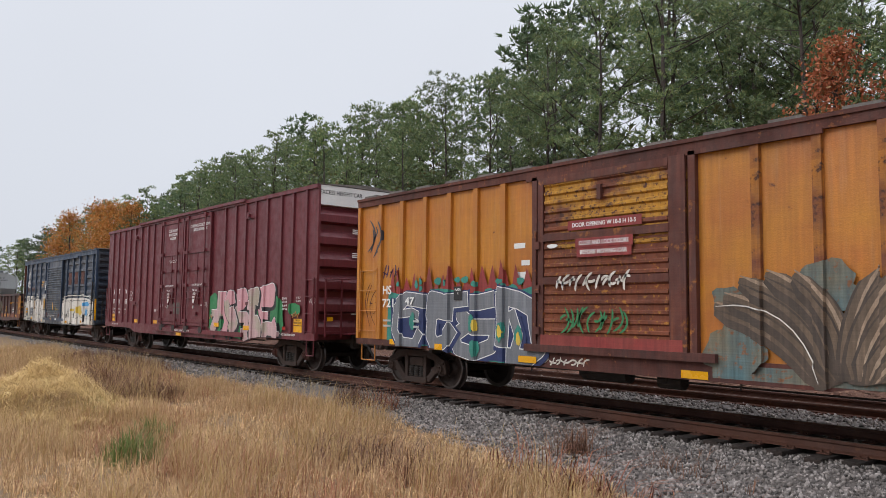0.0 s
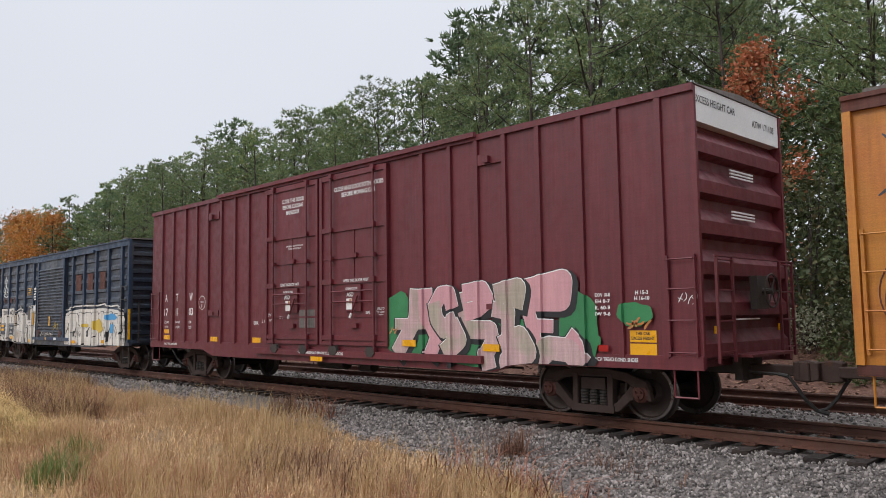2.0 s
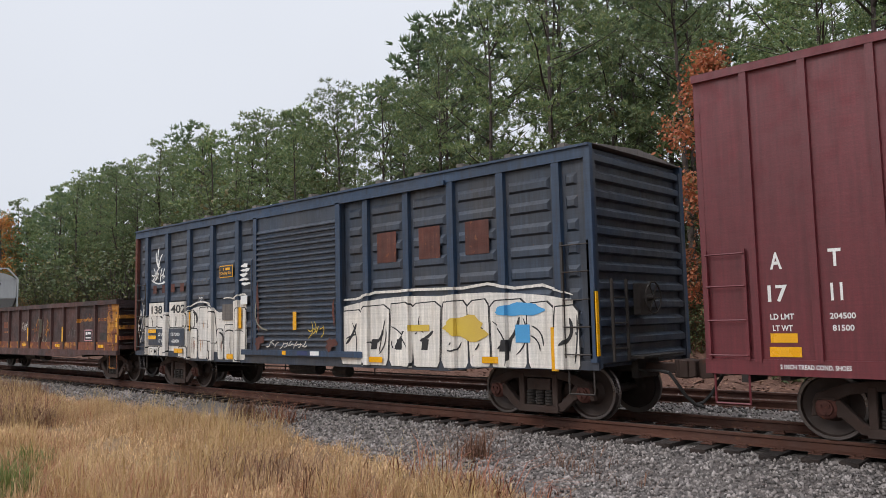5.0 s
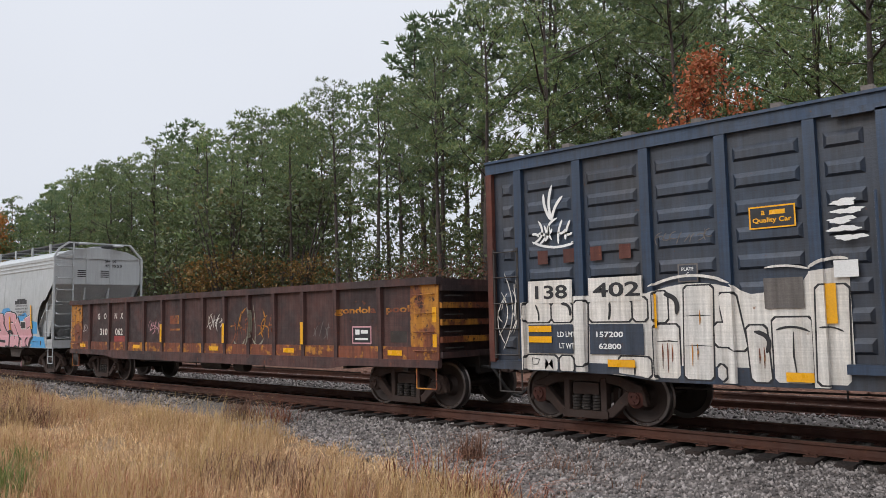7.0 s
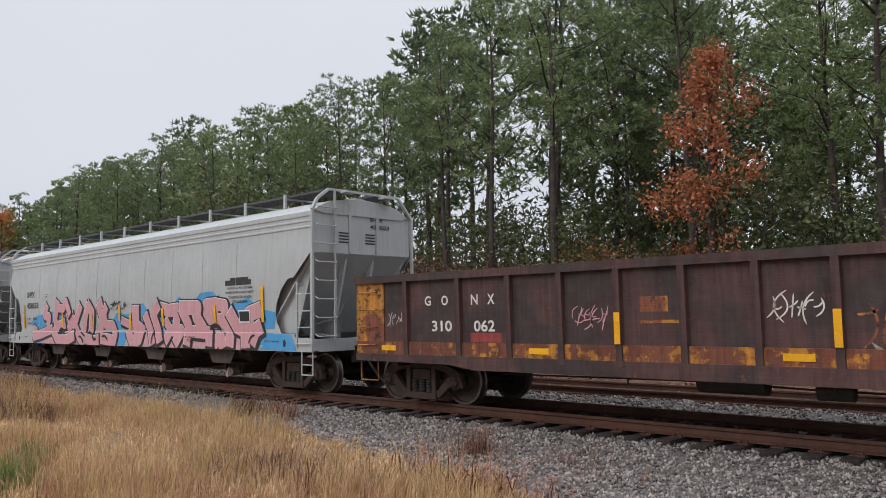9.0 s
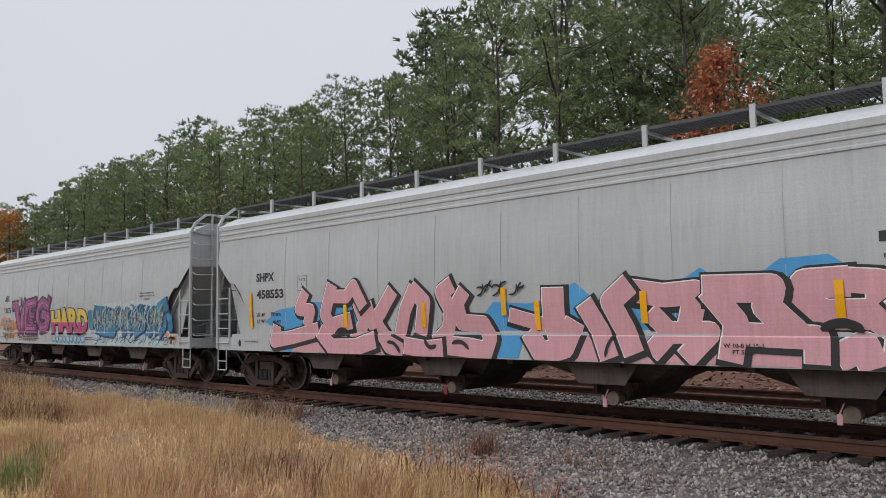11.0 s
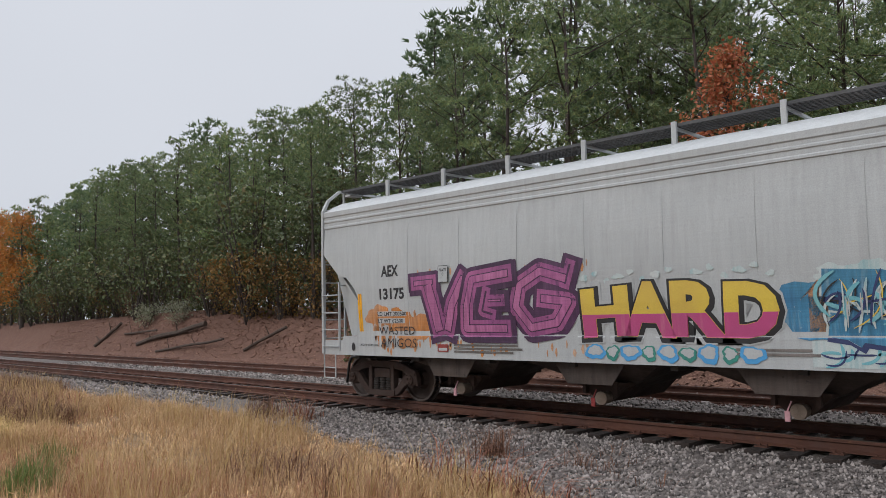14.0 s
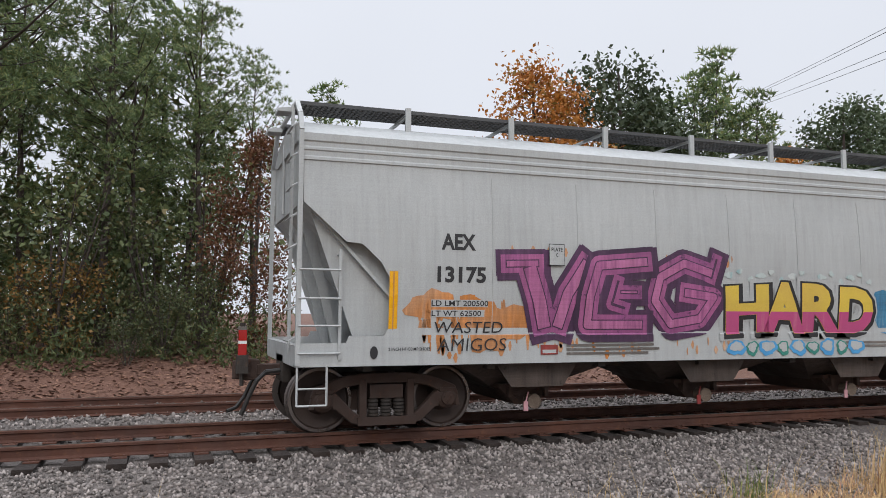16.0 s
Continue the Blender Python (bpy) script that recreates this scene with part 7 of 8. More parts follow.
        strip(car, Side(face + (0.152 if -1.56 < x < 1.63 else 0.082)), x, z, w, h)
    for xa, xb in ((-7.55, -7.05), (7.08, 7.58)):
        bm = bmesh.new()
        rungs(bm, xa, xb, [1.12, 1.55, 1.98, 2.42, 2.85], -face - 0.07)
        stirrup(bm, xa + 0.02, xb - 0.02, -face, 0.95, 0.5)
        part("ladder", bm, M_DARK, car)
    bm = bmesh.new()
    box(bm, half - 0.02, half + 0.02, -face - 0.09, -face - 0.02, 1.1, 2.1)
    part("reflector", bm, M_REFLECT, car, "upright yellow strip on the corner")
    brake_wheel(car, half + 0.25, -0.2, 2.0, M_DARK)
    bm = bmesh.new()
    xe = half + 0.12
    for y in (-1.3, -0.85):
        box(bm, xe - 0.02, xe + 0.02, y - 0.02, y + 0.02, 1.0, 2.3)
    for z in (1.2, 1.6, 2.0):
        rod(bm, (xe, -1.3, z), (xe, -0.85, z), 0.014, 5)
    box(bm, half, half + 0.3, -0.7, 0.7, 1.02, 1.06)
    part("end_ladder", bm, M_DARK, car)
    gear(car, half, 6.15, 0.80, (0.63, 0.86), M_DARK, M_RUSTY)


# ---- gondola ----
def brown_gondola():
    half, z0, z1, face = 8.15, 0.84, 2.50, 1.50
    car = start_car("gondola", "rusty brown open gondola with scuffed yellow corners", "gondola car", -62.81)
    ribs = [-6.70, -5.35, -4.2, -3.15, -2.1, -1.05, 0.0, 1.0, 2.03, 3.07, 4.14, 5.25, 6.60]
    surf = Side(face, ribs, 0.09, 0.06)
    for s_ in (-1, 1):
        bm = bmesh.new()
        box(bm, -half, half, min(s_ * face, s_ * (face - 0.05)), max(s_ * face, s_ * (face - 0.05)), z0, z1)
        part("side_wall", bm, M_BROWN, car)
        bm = bmesh.new()
        box(bm, -half - 0.02, half + 0.02, min(s_ * (face + 0.09), s_ * (face - 0.08)), max(s_ * (face + 0.09), s_ * (face - 0.08)), z1 - 0.12, z1 + 0.02)
        part("top_chord", bm, M_BROWN, car, bevel=0.015)
        bm = bmesh.new()
        y = s_ * (face + 0.03)
        box(bm, -half, half, min(y, s_ * face), max(y, s_ * face), 0.98, 1.22)
        part("lower_band", bm, M_BANDRUST, car, "scraped band of yellow paint and rust")
        bm = bmesh.new()
        y = s_ * (face + 0.06)
        slab(bm, [(-half, 0.98), (half, 0.98), (half, 0.84), (5.6, 0.82), (5.0, 0.74), (-5.0, 0.74), (-5.6, 0.82), (-half, 0.84)], s_ * (face + 0.003), y)
        part("side_sill", bm, M_BROWN, car)
        for x0, x1 in ((-half, -7.35), (7.42, half)):
            bm = bmesh.new()
            y = s_ * (face + 0.02)
            box(bm, x0, x1, min(y, s_ * face), max(y, s_ * face), 1.22, z1 - 0.12)
            part("corner_panel", bm, M_RUSTYELLOW, car, "yellow corner panel eaten by rust")
    posts(car, ribs, "post_brown", M_BROWN, 0.9, z1 - 0.12, 0.06, 0.09, face, 0.03)
    for x in (-2.1, 1.0, 4.14):
        poly(car, surf, [rect(x - 0.05, x + 0.05, 1.24, 1.72)], M_REFLECT, 0.004, "reflector", "upright yellow reflective strip")
    for s_ in (-1, 1):
        bm = bmesh.new()
        x = s_ * (half - 0.08)
        box(bm, min(x, s_ * (half - 0.14)), max(x, s_ * (half - 0.14)), -face + 0.06, face - 0.06, 1.0, z1)
        part("end_wall", bm, M_BROWN, car)
        for z in (2.32, 2.0, 1.68, 1.36, 1.08):
            bm = bmesh.new()
            box(bm, min(x, s_ * (half + 0.06)), max(x, s_ * (half + 0.06)), -face + 0.01, face - 0.01, z - 0.06, z + 0.05)
            part("end_rib", bm, M_RUSTYELLOW if z in (2.0, 1.68, 1.36) else M_BROWN, car, bevel=0.01)
        for z in (2.17, 1.82, 1.5, 1.2):
            bm = bmesh.new()
            bent(bm, [(s_ * half, -1.35, z), (s_ * (half + 0.10), -1.35, z), (s_ * (half + 0.10), -0.95, z), (s_ * half, -0.95, z)], 0.013, 5)
            part("grab_iron", bm, M_DARK, car)
    bm = bmesh.new()
    box(bm, -half + 0.1, half - 0.1, -face + 0.06, face - 0.06, 1.02, 1.10)
    part("floor", bm, M_RUSTY, car)
    for x, a, b in ((-6.15, "G", ""), (-5.72, "O", ""), (-5.0, "N", ""), (-4.62, "X", "")):
        word(car, surf, a, x, 1.90, 0.18, M_CHALK, 0.16)
    word(car, surf, "310", -5.80, 1.42, 0.20, M_CHALK, 0.50)
    word(car, surf, "062", -4.78, 1.42, 0.20, M_CHALK, 0.48)
    word(car, surf, "gondola", 5.85, 1.84, 0.17, M_RUSTYELLOW, 1.18, 0.03)
    word(car, surf, "pool", 7.06, 1.84, 0.17, M_RUSTYELLOW, 0.64, 0.03)
    poly(car, surf, [rect(5.72, 6.30, 1.26, 1.62)], M_PINK, 0.005, "stencil_box")
    poly(car, surf, [rect(5.75, 6.27, 1.29, 1.59)], M_BLACK, 0.008, "stencil_box", "black maintenance stencil in a pale frame")
    poly(car, surf, [rect(5.82, 5.95, 1.45, 1.55), rect(5.99, 6.20, 1.47, 1.54), rect(5.82, 6.2, 1.34, 1.38)], M_WHITE, 0.011, "lettering")
    tag(car, surf, 0.1, 0.8, 1.52, 1.98, M_CHALK, 21, 7, 0.022)
    tag(car, surf, -2.95, -2.3, 1.55, 1.85, M_PINK, 25, 6, 0.014)
    tag(car, surf, -7.3, -6.85, 1.5, 1.85, M_CHALK, 26, 5, 0.012)
    poly(car, surf, [rect(-5.1, -4.4, 1.23, 1.40)], M_FLAME, 0.004, "painted_patch", "faded red patch below the number")
    poly(car, surf, [rect(-1.75, -1.3, 1.72, 1.95), rect(-1.75, -1.12, 1.55, 1.60)], M_RUSTYELLOW, 0.004, "painted_patch", "scraped remains of a yellow sign")
    poly(car, surf, [rect(6.85, 7.3, 1.30, 1.52)], M_DARK, 0.004, "painted_patch", "dark repainted patch")
    for z in (1.82, 1.32):
        strip(car, Side(face + 0.022), 8.05, z, 0.10, 0.28)
    tag(car, surf, 1.2, 3.0, 1.2, 2.1, M_RUSTYELLOW, 22, 8, 0.035)
    poly(car, surf, [stroke(arc(1.35, 1.30, 1.85, 1.35, -0.35), 0.05), stroke(arc(2.15, 1.35, 2.6, 1.35, -0.35), 0.05), stroke(arc(2.05, 2.1, 2.0, 1.2, 0.1), 0.05), stroke(arc(2.18, 2.15, 2.25, 1.15, 0.05), 0.03)], M_OLDPAINT, 0.012, "graffiti", "faded pale sprayed loop")
    tag(car, surf, -2.9, -2.3, 1.4, 1.8, M_PINK, 23, 4, 0.02)
    tag(car, surf, 4.4, 5.0, 1.3, 1.75, M_GREYDIRT, 24, 5, 0.02)
    for x in (-7.2, -3.6, 0.5, 3.6, 7.0):
        strip(car, Side(face + 0.034), x, 1.1, 0.40, 0.10)
    for xa, xb in ((-8.05, -7.55), (7.55, 8.05)):
        for z in (1.15, 1.5, 1.85, 2.2):
            bm = bmesh.new()
            rungs(bm, xa, xb, [z], -face - 0.05, stile=False)
            part("grab_iron", bm, M_RUSTYELLOW, car)
        bm = bmesh.new()
        stirrup(bm, xa, xb, -face, 0.9, 0.45)
        part("step", bm, M_RUSTYELLOW, car)
    brake_wheel(car, half + 0.3, 0.6, 1.75, M_DARK)
    gear(car, half, 6.80, 0.72, (0.72, 0.63), M_DARK)


# ---- covered hoppers ----
HOPPER_PROFILE = [(0.9, 0.006), (1.365, 0.006), (1.385, -0.012), (1.5, 0.0), (1.9, 0.035), (2.4, 0.055), (2.9, 0.05), (3.3, 0.03), (3.62, 0.0), (4.2, 0.0)]


def hopper(name_label, u, half, at, bays, reach):
    """A covered hopper: bowed side sheets cut away at the ends, slope sheets, ladders, roof walk and outlet gates."""
    car = start_car("covered_hopper", name_label, "covered hopper", u)
    face = 1.53
    surf = Side(face, profile=HOPPER_PROFILE, foot=((-50, 0.965), (50, 0.965)))
    e = half - 0.05
    c1, c2, c3 = e - 0.02, e - 0.60, e - 1.32
    for s_ in (-1, 1):
        # side sheet outline, with the diagonal cut-outs over both trucks
        right = [(c1, 4.02), (c1, 3.14), (c2, 2.62), (c2 - 0.22, 2.60), (c2 - 0.48, 2.36), (c3 + 0.05, 2.05), (c3, 1.85), (c3 + 0.02, 1.60), (c3 + 0.20, 1.34)]
        outline = [(-x, z) for x, z in right] + [(x, z) for x, z in right[::-1]]
        bm = bmesh.new()
        f = bm.faces.new([bm.verts.new((x, 0, z)) for x, z in outline])
        f.normal_update()
        bmesh.ops.triangulate(bm, faces=bm.faces[:])
        for z in (1.5, 1.7, 1.9, 2.15, 2.4, 2.65, 2.9, 3.1, 3.3, 3.62):
            bmesh.ops.bisect_plane(bm, geom=bm.verts[:] + bm.edges[:] + bm.faces[:], plane_co=(0, 0, z), plane_no=(0, 0, 1))
        ret = bmesh.ops.extrude_face_region(bm, geom=bm.faces[:])
        moved = {v for v in ret["geom"] if isinstance(v, bmesh.types.BMVert)}
        for v in bm.verts:
            v.co.y = s_ * (surf(v.co.x, v.co.z) - (0.012 if v in moved else 0))
        bmesh.ops.recalc_face_normals(bm, faces=bm.faces[:])
        sheet = part("side_sheet", bm, M_GREY, car, "smooth light grey side sheet")
        sheet.data.shade_smooth()
        sheet.data.set_sharp_from_angle(angle=radians(25))
        # welded seams
        n = 10
        for k in range(1, n):
            bm = bmesh.new()
            x = -e + 1.35 + (2 * e - 2.7) * k / n
            zs = np.linspace(1.4, 3.6, 7)
            for za, zb in zip(zs, zs[1:]):
                ya, yb = s_ * (surf(x, za) + 0.004), s_ * (surf(x, zb) + 0.004)
                rod(bm, (x, ya, za), (x, yb, zb), 0.006, 4)
            part("weld_seam", bm, M_GREY, car)
        # stepped top chord
        bm = bmesh.new()
        pr = [(face - 0.02, 3.69), (face + 0.018, 3.71), (face + 0.018, 3.745), (face + 0.007, 3.765), (face + 0.007, 3.83), (face + 0.022, 3.845), (face + 0.022, 3.875), (face + 0.007, 3.895),
              (face + 0.007, 3.95), (face + 0.026, 3.97), (face + 0.026, 4.07), (face - 0.06, 4.12)]
        slab(bm, [(s_ * a, b) for a, b in pr], -e, e, "x")
        part("top_chord", bm, M_GREY, car, "light grey stepped eave rail")
        # side sill
        bm = bmesh.new()
        sill = [(-half, 0.96), (half, 0.96), (half, 1.27), (e - 0.62, 1.27), (e - 0.66, 1.36), (-e + 0.66, 1.36), (-e + 0.62, 1.27), (-half, 1.27)]
        slab(bm, sill, s_ * (face + 0.005), s_ * (face - 0.02))
        box(bm, -half, half, min(s_ * (face - 0.02), s_ * (face - 0.14)), max(s_ * (face - 0.02), s_ * (face - 0.14)), 0.96, 0.99)
        part("side_sill", bm, M_GREY, car, "light grey side sill")
    # roof
    bm = bmesh.new()
    pts = [(face - 0.06, 4.11), (face - 0.25, 4.22), (1.0, 4.34), (0.5, 4.42), (0, 4.45)]
    pts = [(-a, b) for a, b in pts] + [(a, b) for a, b in pts[::-1][1:]]
    slab(bm, pts + [(1.2, 4.05), (-1.2, 4.05)], -e, e, "x")
    part("roof", bm, M_GREY, car, "rounded pale grey roof")
    for k in range(5):
        bm = bmesh.new()
        x = -e + 1.4 + k * (2 * e - 2.8) / 4
        box(bm, x - 1.2, x + 1.2, -0.14, 0.14, 4.44, 4.51)
        part("roof_hatch", bm, M_GREY, car, bevel=0.02)
    # end sheets, slope sheets and posts
    for s_ in (-1, 1):
        bm = bmesh.new()
        x0 = s_ * (e - 0.03)
        slab(bm, [(-face + 0.03, 3.16), (face - 0.03, 3.16), (face - 0.03, 4.1), (1.0, 4.33), (0, 4.46), (-1.0, 4.33), (-face + 0.03, 4.1)], x0, x0 - s_ * 0.04, "x")
        part("end_sheet", bm, M_GREY, car, "flat light grey end sheet")
        bm = bmesh.new()
        a, b = s_ * (e - 0.06), s_ * (e - 2.05)
        slab(bm, [(a, 3.2), (a, 3.14), (b, 1.0), (b, 1.06)], -face + 0.05, face - 0.05)
        part("slope_sheet", bm, M_GREY, car, "light grey sloping floor sheet")
        # bulkhead in the darker grey: shade behind the cut-out is in its colour
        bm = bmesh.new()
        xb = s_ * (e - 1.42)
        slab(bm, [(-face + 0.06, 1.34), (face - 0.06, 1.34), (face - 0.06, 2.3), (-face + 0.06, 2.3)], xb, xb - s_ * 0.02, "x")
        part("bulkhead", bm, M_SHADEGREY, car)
        for side in (-1, 1):
            # inner gusset closing the slope behind the cut-out
            bm = bmesh.new()
            slab(bm, [(s_ * (e - 0.10), 3.16), (s_ * (e - 0.74), 1.36), (s_ * (e - 1.60), 1.36), (s_ * (e - 1.60), 2.35), (s_ * (e - 0.85), 2.85)], side * (face - 0.16), side * (face - 0.18))
            part("gusset", bm, M_GREY, car, "light grey inner plate beside the slope sheet")
        bm = bmesh.new()
        for y in (-0.42, 0.42):
            slab(bm, [(s_ * (e - 0.12), 3.15), (s_ * (e - 0.30), 3.15), (s_ * (e - 0.75), 1.2), (s_ * (e - 0.65), 1.2)], y - 0.03, y + 0.03)
            box(bm, min(s_ * (e - 0.02), s_ * (e + 0.01)), max(s_ * (e - 0.02), s_ * (e + 0.01)), y - 0.04, y + 0.04, 3.2, 4.3)
        part("end_brace", bm, M_GREY, car)
        bm = bmesh.new()
        box(bm, min(s_ * (half - 0.13), s_ * (e - 2.0)), max(s_ * (half - 0.13), s_ * (e - 2.0)), -face + 0.15, face - 0.15, 1.08, 1.14)
        box(bm, min(s_ * half, s_ * (half - 0.12)), max(s_ * half, s_ * (half - 0.12)), -face + 0.02, face - 0.02, 0.96, 1.24)
        part("end_platform", bm, M_GREY, car)
        # corner ladder: tall outer stile bending over the eave
        bm = bmesh.new()
        xo, xi, y = s_ * (half - 0.03), s_ * (half - 0.58), -face - 0.01
        path = [(xo, y, 0.98), (xo, y, 4.10), (xo, y + 0.14, 4.36), (xo, y + 0.46, 4.60)]
        for p, q in zip(path, path[1:]):
            rod(bm, p, q, 0.045, 4)
        rod(bm, (xo, -y, 0.98), (xo, -y, 4.10), 0.045, 4)
        rod(bm, (xo, y + 0.46, 4.60), (xo, -y - 0.46, 4.60), 0.035, 4)
        rod(bm, (xo, -y, 4.10), (xo, -y - 0.46, 4.60), 0.045, 4)
        rod(bm, (xi, y, 1.05), (xi, y, 2.52), 0.028, 4)
        for z in (1.14, 1.50, 1.86, 2.24):
            bent(bm, [(xo, y - 0.04, z), (xi, y - 0.04, z)], 0.015, 5)
        bent(bm, [(xi - s_ * 0.0, y, 2.45), (xi, y + 0.5, 2.45)], 0.015, 5)
        part("ladder", bm, M_GREY, car, "light grey corner ladder")
        bm = bmesh.new()
        ye = -0.92
        rod(bm, (xo + s_ * 0.03, ye, 1.1), (xo + s_ * 0.03, ye, 4.6), 0.03, 4)
        for k in range(8):
            z = 1.3 + k * 0.41
            bent(bm, [(xo, -face + 0.06, z + 0.06), (xo + s_ * 0.10, -face + 0.08, z), (xo + s_ * 0.10, ye, z), (xo, ye, z + 0.06)], 0.015, 5)
        part("end_ladder", bm, M_GREY, car)
        bm = bmesh.new()
        stirrup(bm, xo, s_ * (half - 0.42), -face, 0.98, 0.46)
        rod(bm, (xo, -face, 0.68), (s_ * (half - 0.42), -face, 0.68), 0.014, 5)
        part("step", bm, M_GREY, car)
        for k, dz in enumerate((0.0, -0.03)):
            bm = bmesh.new()
            slab(bm, [(xo, 4.62 + dz), (xo + s_ * 0.22, 4.58 + dz), (xo + s_ * 0.22, 4.54 + dz), (xo, 4.54 + dz)], -0.75 + k * 1.2, -0.45 + k * 1.2)
            part("roof_bracket", bm, M_GREY, car)
    # roof walk
    for y0, y1 in ((-1.02, -0.42), (0.42, 1.02)):
        bm = bmesh.new()
        for k in range(7):
            y = y0 + (y1 - y0) * k / 6
            box(bm, -half + 0.02, half - 0.02, y - 0.012, y + 0.012, 4.585, 4.635)
        k = -half + 0.1
        while k < half - 0.1:
            box(bm, k - 0.014, k + 0.014, y0, y1, 4.595, 4.628)
            k += 0.075
        tagged(part("roof_walk", bm, M_ROOFGREY, car, "dark steel grating walkway along the roof"))
    n = round(2 * half / 1.67)
    for i in range(1, n):
        x = -half + i * 2 * half / n
        bm = bmesh.new()
        box(bm, x - 0.04, x + 0.04, -1.08, -1.03, 4.28, 4.66)
        box(bm, x - 0.04, x + 0.04, 1.03, 1.08, 4.28, 4.66)
        box(bm, x - 0.025, x + 0.025, -1.03, 1.03, 4.545, 4.583)
        part("walk_bracket", bm, M_GREY, car)
    # outlet bays, their brown darkened for the shadow under the car
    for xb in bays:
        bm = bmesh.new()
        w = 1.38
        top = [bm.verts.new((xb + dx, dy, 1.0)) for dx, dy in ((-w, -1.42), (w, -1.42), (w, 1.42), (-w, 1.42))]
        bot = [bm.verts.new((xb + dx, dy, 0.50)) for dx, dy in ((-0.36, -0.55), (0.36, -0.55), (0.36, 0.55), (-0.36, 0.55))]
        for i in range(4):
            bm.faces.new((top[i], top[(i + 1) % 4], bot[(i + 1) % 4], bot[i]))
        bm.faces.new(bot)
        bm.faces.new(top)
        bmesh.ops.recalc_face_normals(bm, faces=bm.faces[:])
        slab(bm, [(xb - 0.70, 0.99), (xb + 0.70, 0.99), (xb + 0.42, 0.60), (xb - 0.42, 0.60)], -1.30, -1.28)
        bay = part("hopper_bay", bm, M_BAYDIRTSHADE, car, "dusty tapering discharge hopper with underside shade in its brown")
        bm = bmesh.new()
        box(bm, xb - 0.46, xb + 0.46, -0.95, 0.95, 0.55, 0.61)
        slab(bm, [(xb - 0.42, 0.55), (xb + 0.42, 0.55), (xb + 0.16, 0.30), (xb - 0.16, 0.30)], -0.85, 0.85)
        for dx in (-0.3, 0.3):
            box(bm, xb + dx - 0.03, xb + dx + 0.03, -1.0, -0.9, 0.42, 0.62)
        part("outlet_gate", bm, M_TRUCK, bay)
        bm = bmesh.new()
        lathe(bm, [(0.02, -1.08), (0.11, -1.07), (0.115, -1.02), (0.095, -1.0), (0.095, -0.8)], (xb + 0.06, 0, 0.36), "y", 16)
        part("outlet_cap", bm, M_DEADWOOD, bay, "round tan outlet cap")
        bm = bmesh.new()
        box(bm, xb - 0.12, xb - 0.05, -1.08, -1.06, 0.22, 0.36)
        rod(bm, (xb - 0.085, -1.07, 0.36), (xb - 0.03, -1.05, 0.5), 0.012, 4)
        part("gate_tag", bm, M_PINK if xb != bays[1] else M_FLAME, bay, "faded red tag on the gate")
    bm = bmesh.new()
    rod(bm, (half - 1.9, -0.8, 1.45), (half - 1.1, -0.8, 1.45), 0.18, 12)
    bent(bm, [(half - 1.4, -1.2, 1.3), (half - 0.9, -1.0, 1.5), (half - 0.3, -0.6, 1.7), (half - 0.2, -0.5, 2.0)], 0.02, 5)
    bent(bm, [(half - 1.5, -1.0, 1.3), (half - 0.7, -0.9, 1.35), (half - 0.25, -0.9, 1.3)], 0.025, 5)
    box(bm, half - 0.7, half - 0.45, -0.7, -0.4, 1.2, 1.6)
    box(bm, half - 0.5, half - 0.3, 0.2, 0.6, 1.5, 2.1)
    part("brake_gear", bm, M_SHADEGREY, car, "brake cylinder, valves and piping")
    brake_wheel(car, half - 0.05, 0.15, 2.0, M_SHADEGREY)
    gear(car, half, at, 0.86, reach, M_DARK, rods=False)
    for s_ in (-1, 1):
        poly(car, surf, [blob(s_ * (half - 1.05), 1.14, 0.055, 0.085, 1, 0)], M_BLACK, 0.012, "jacking_hole", "dark oval hole in the sill")
        word(car, surf, "2 INCH HF COMP SHOES", s_ * (half - 1.55), 1.16, 0.045, M_BLACK, 0.60, 0.006, 0.012)
    return car, surf


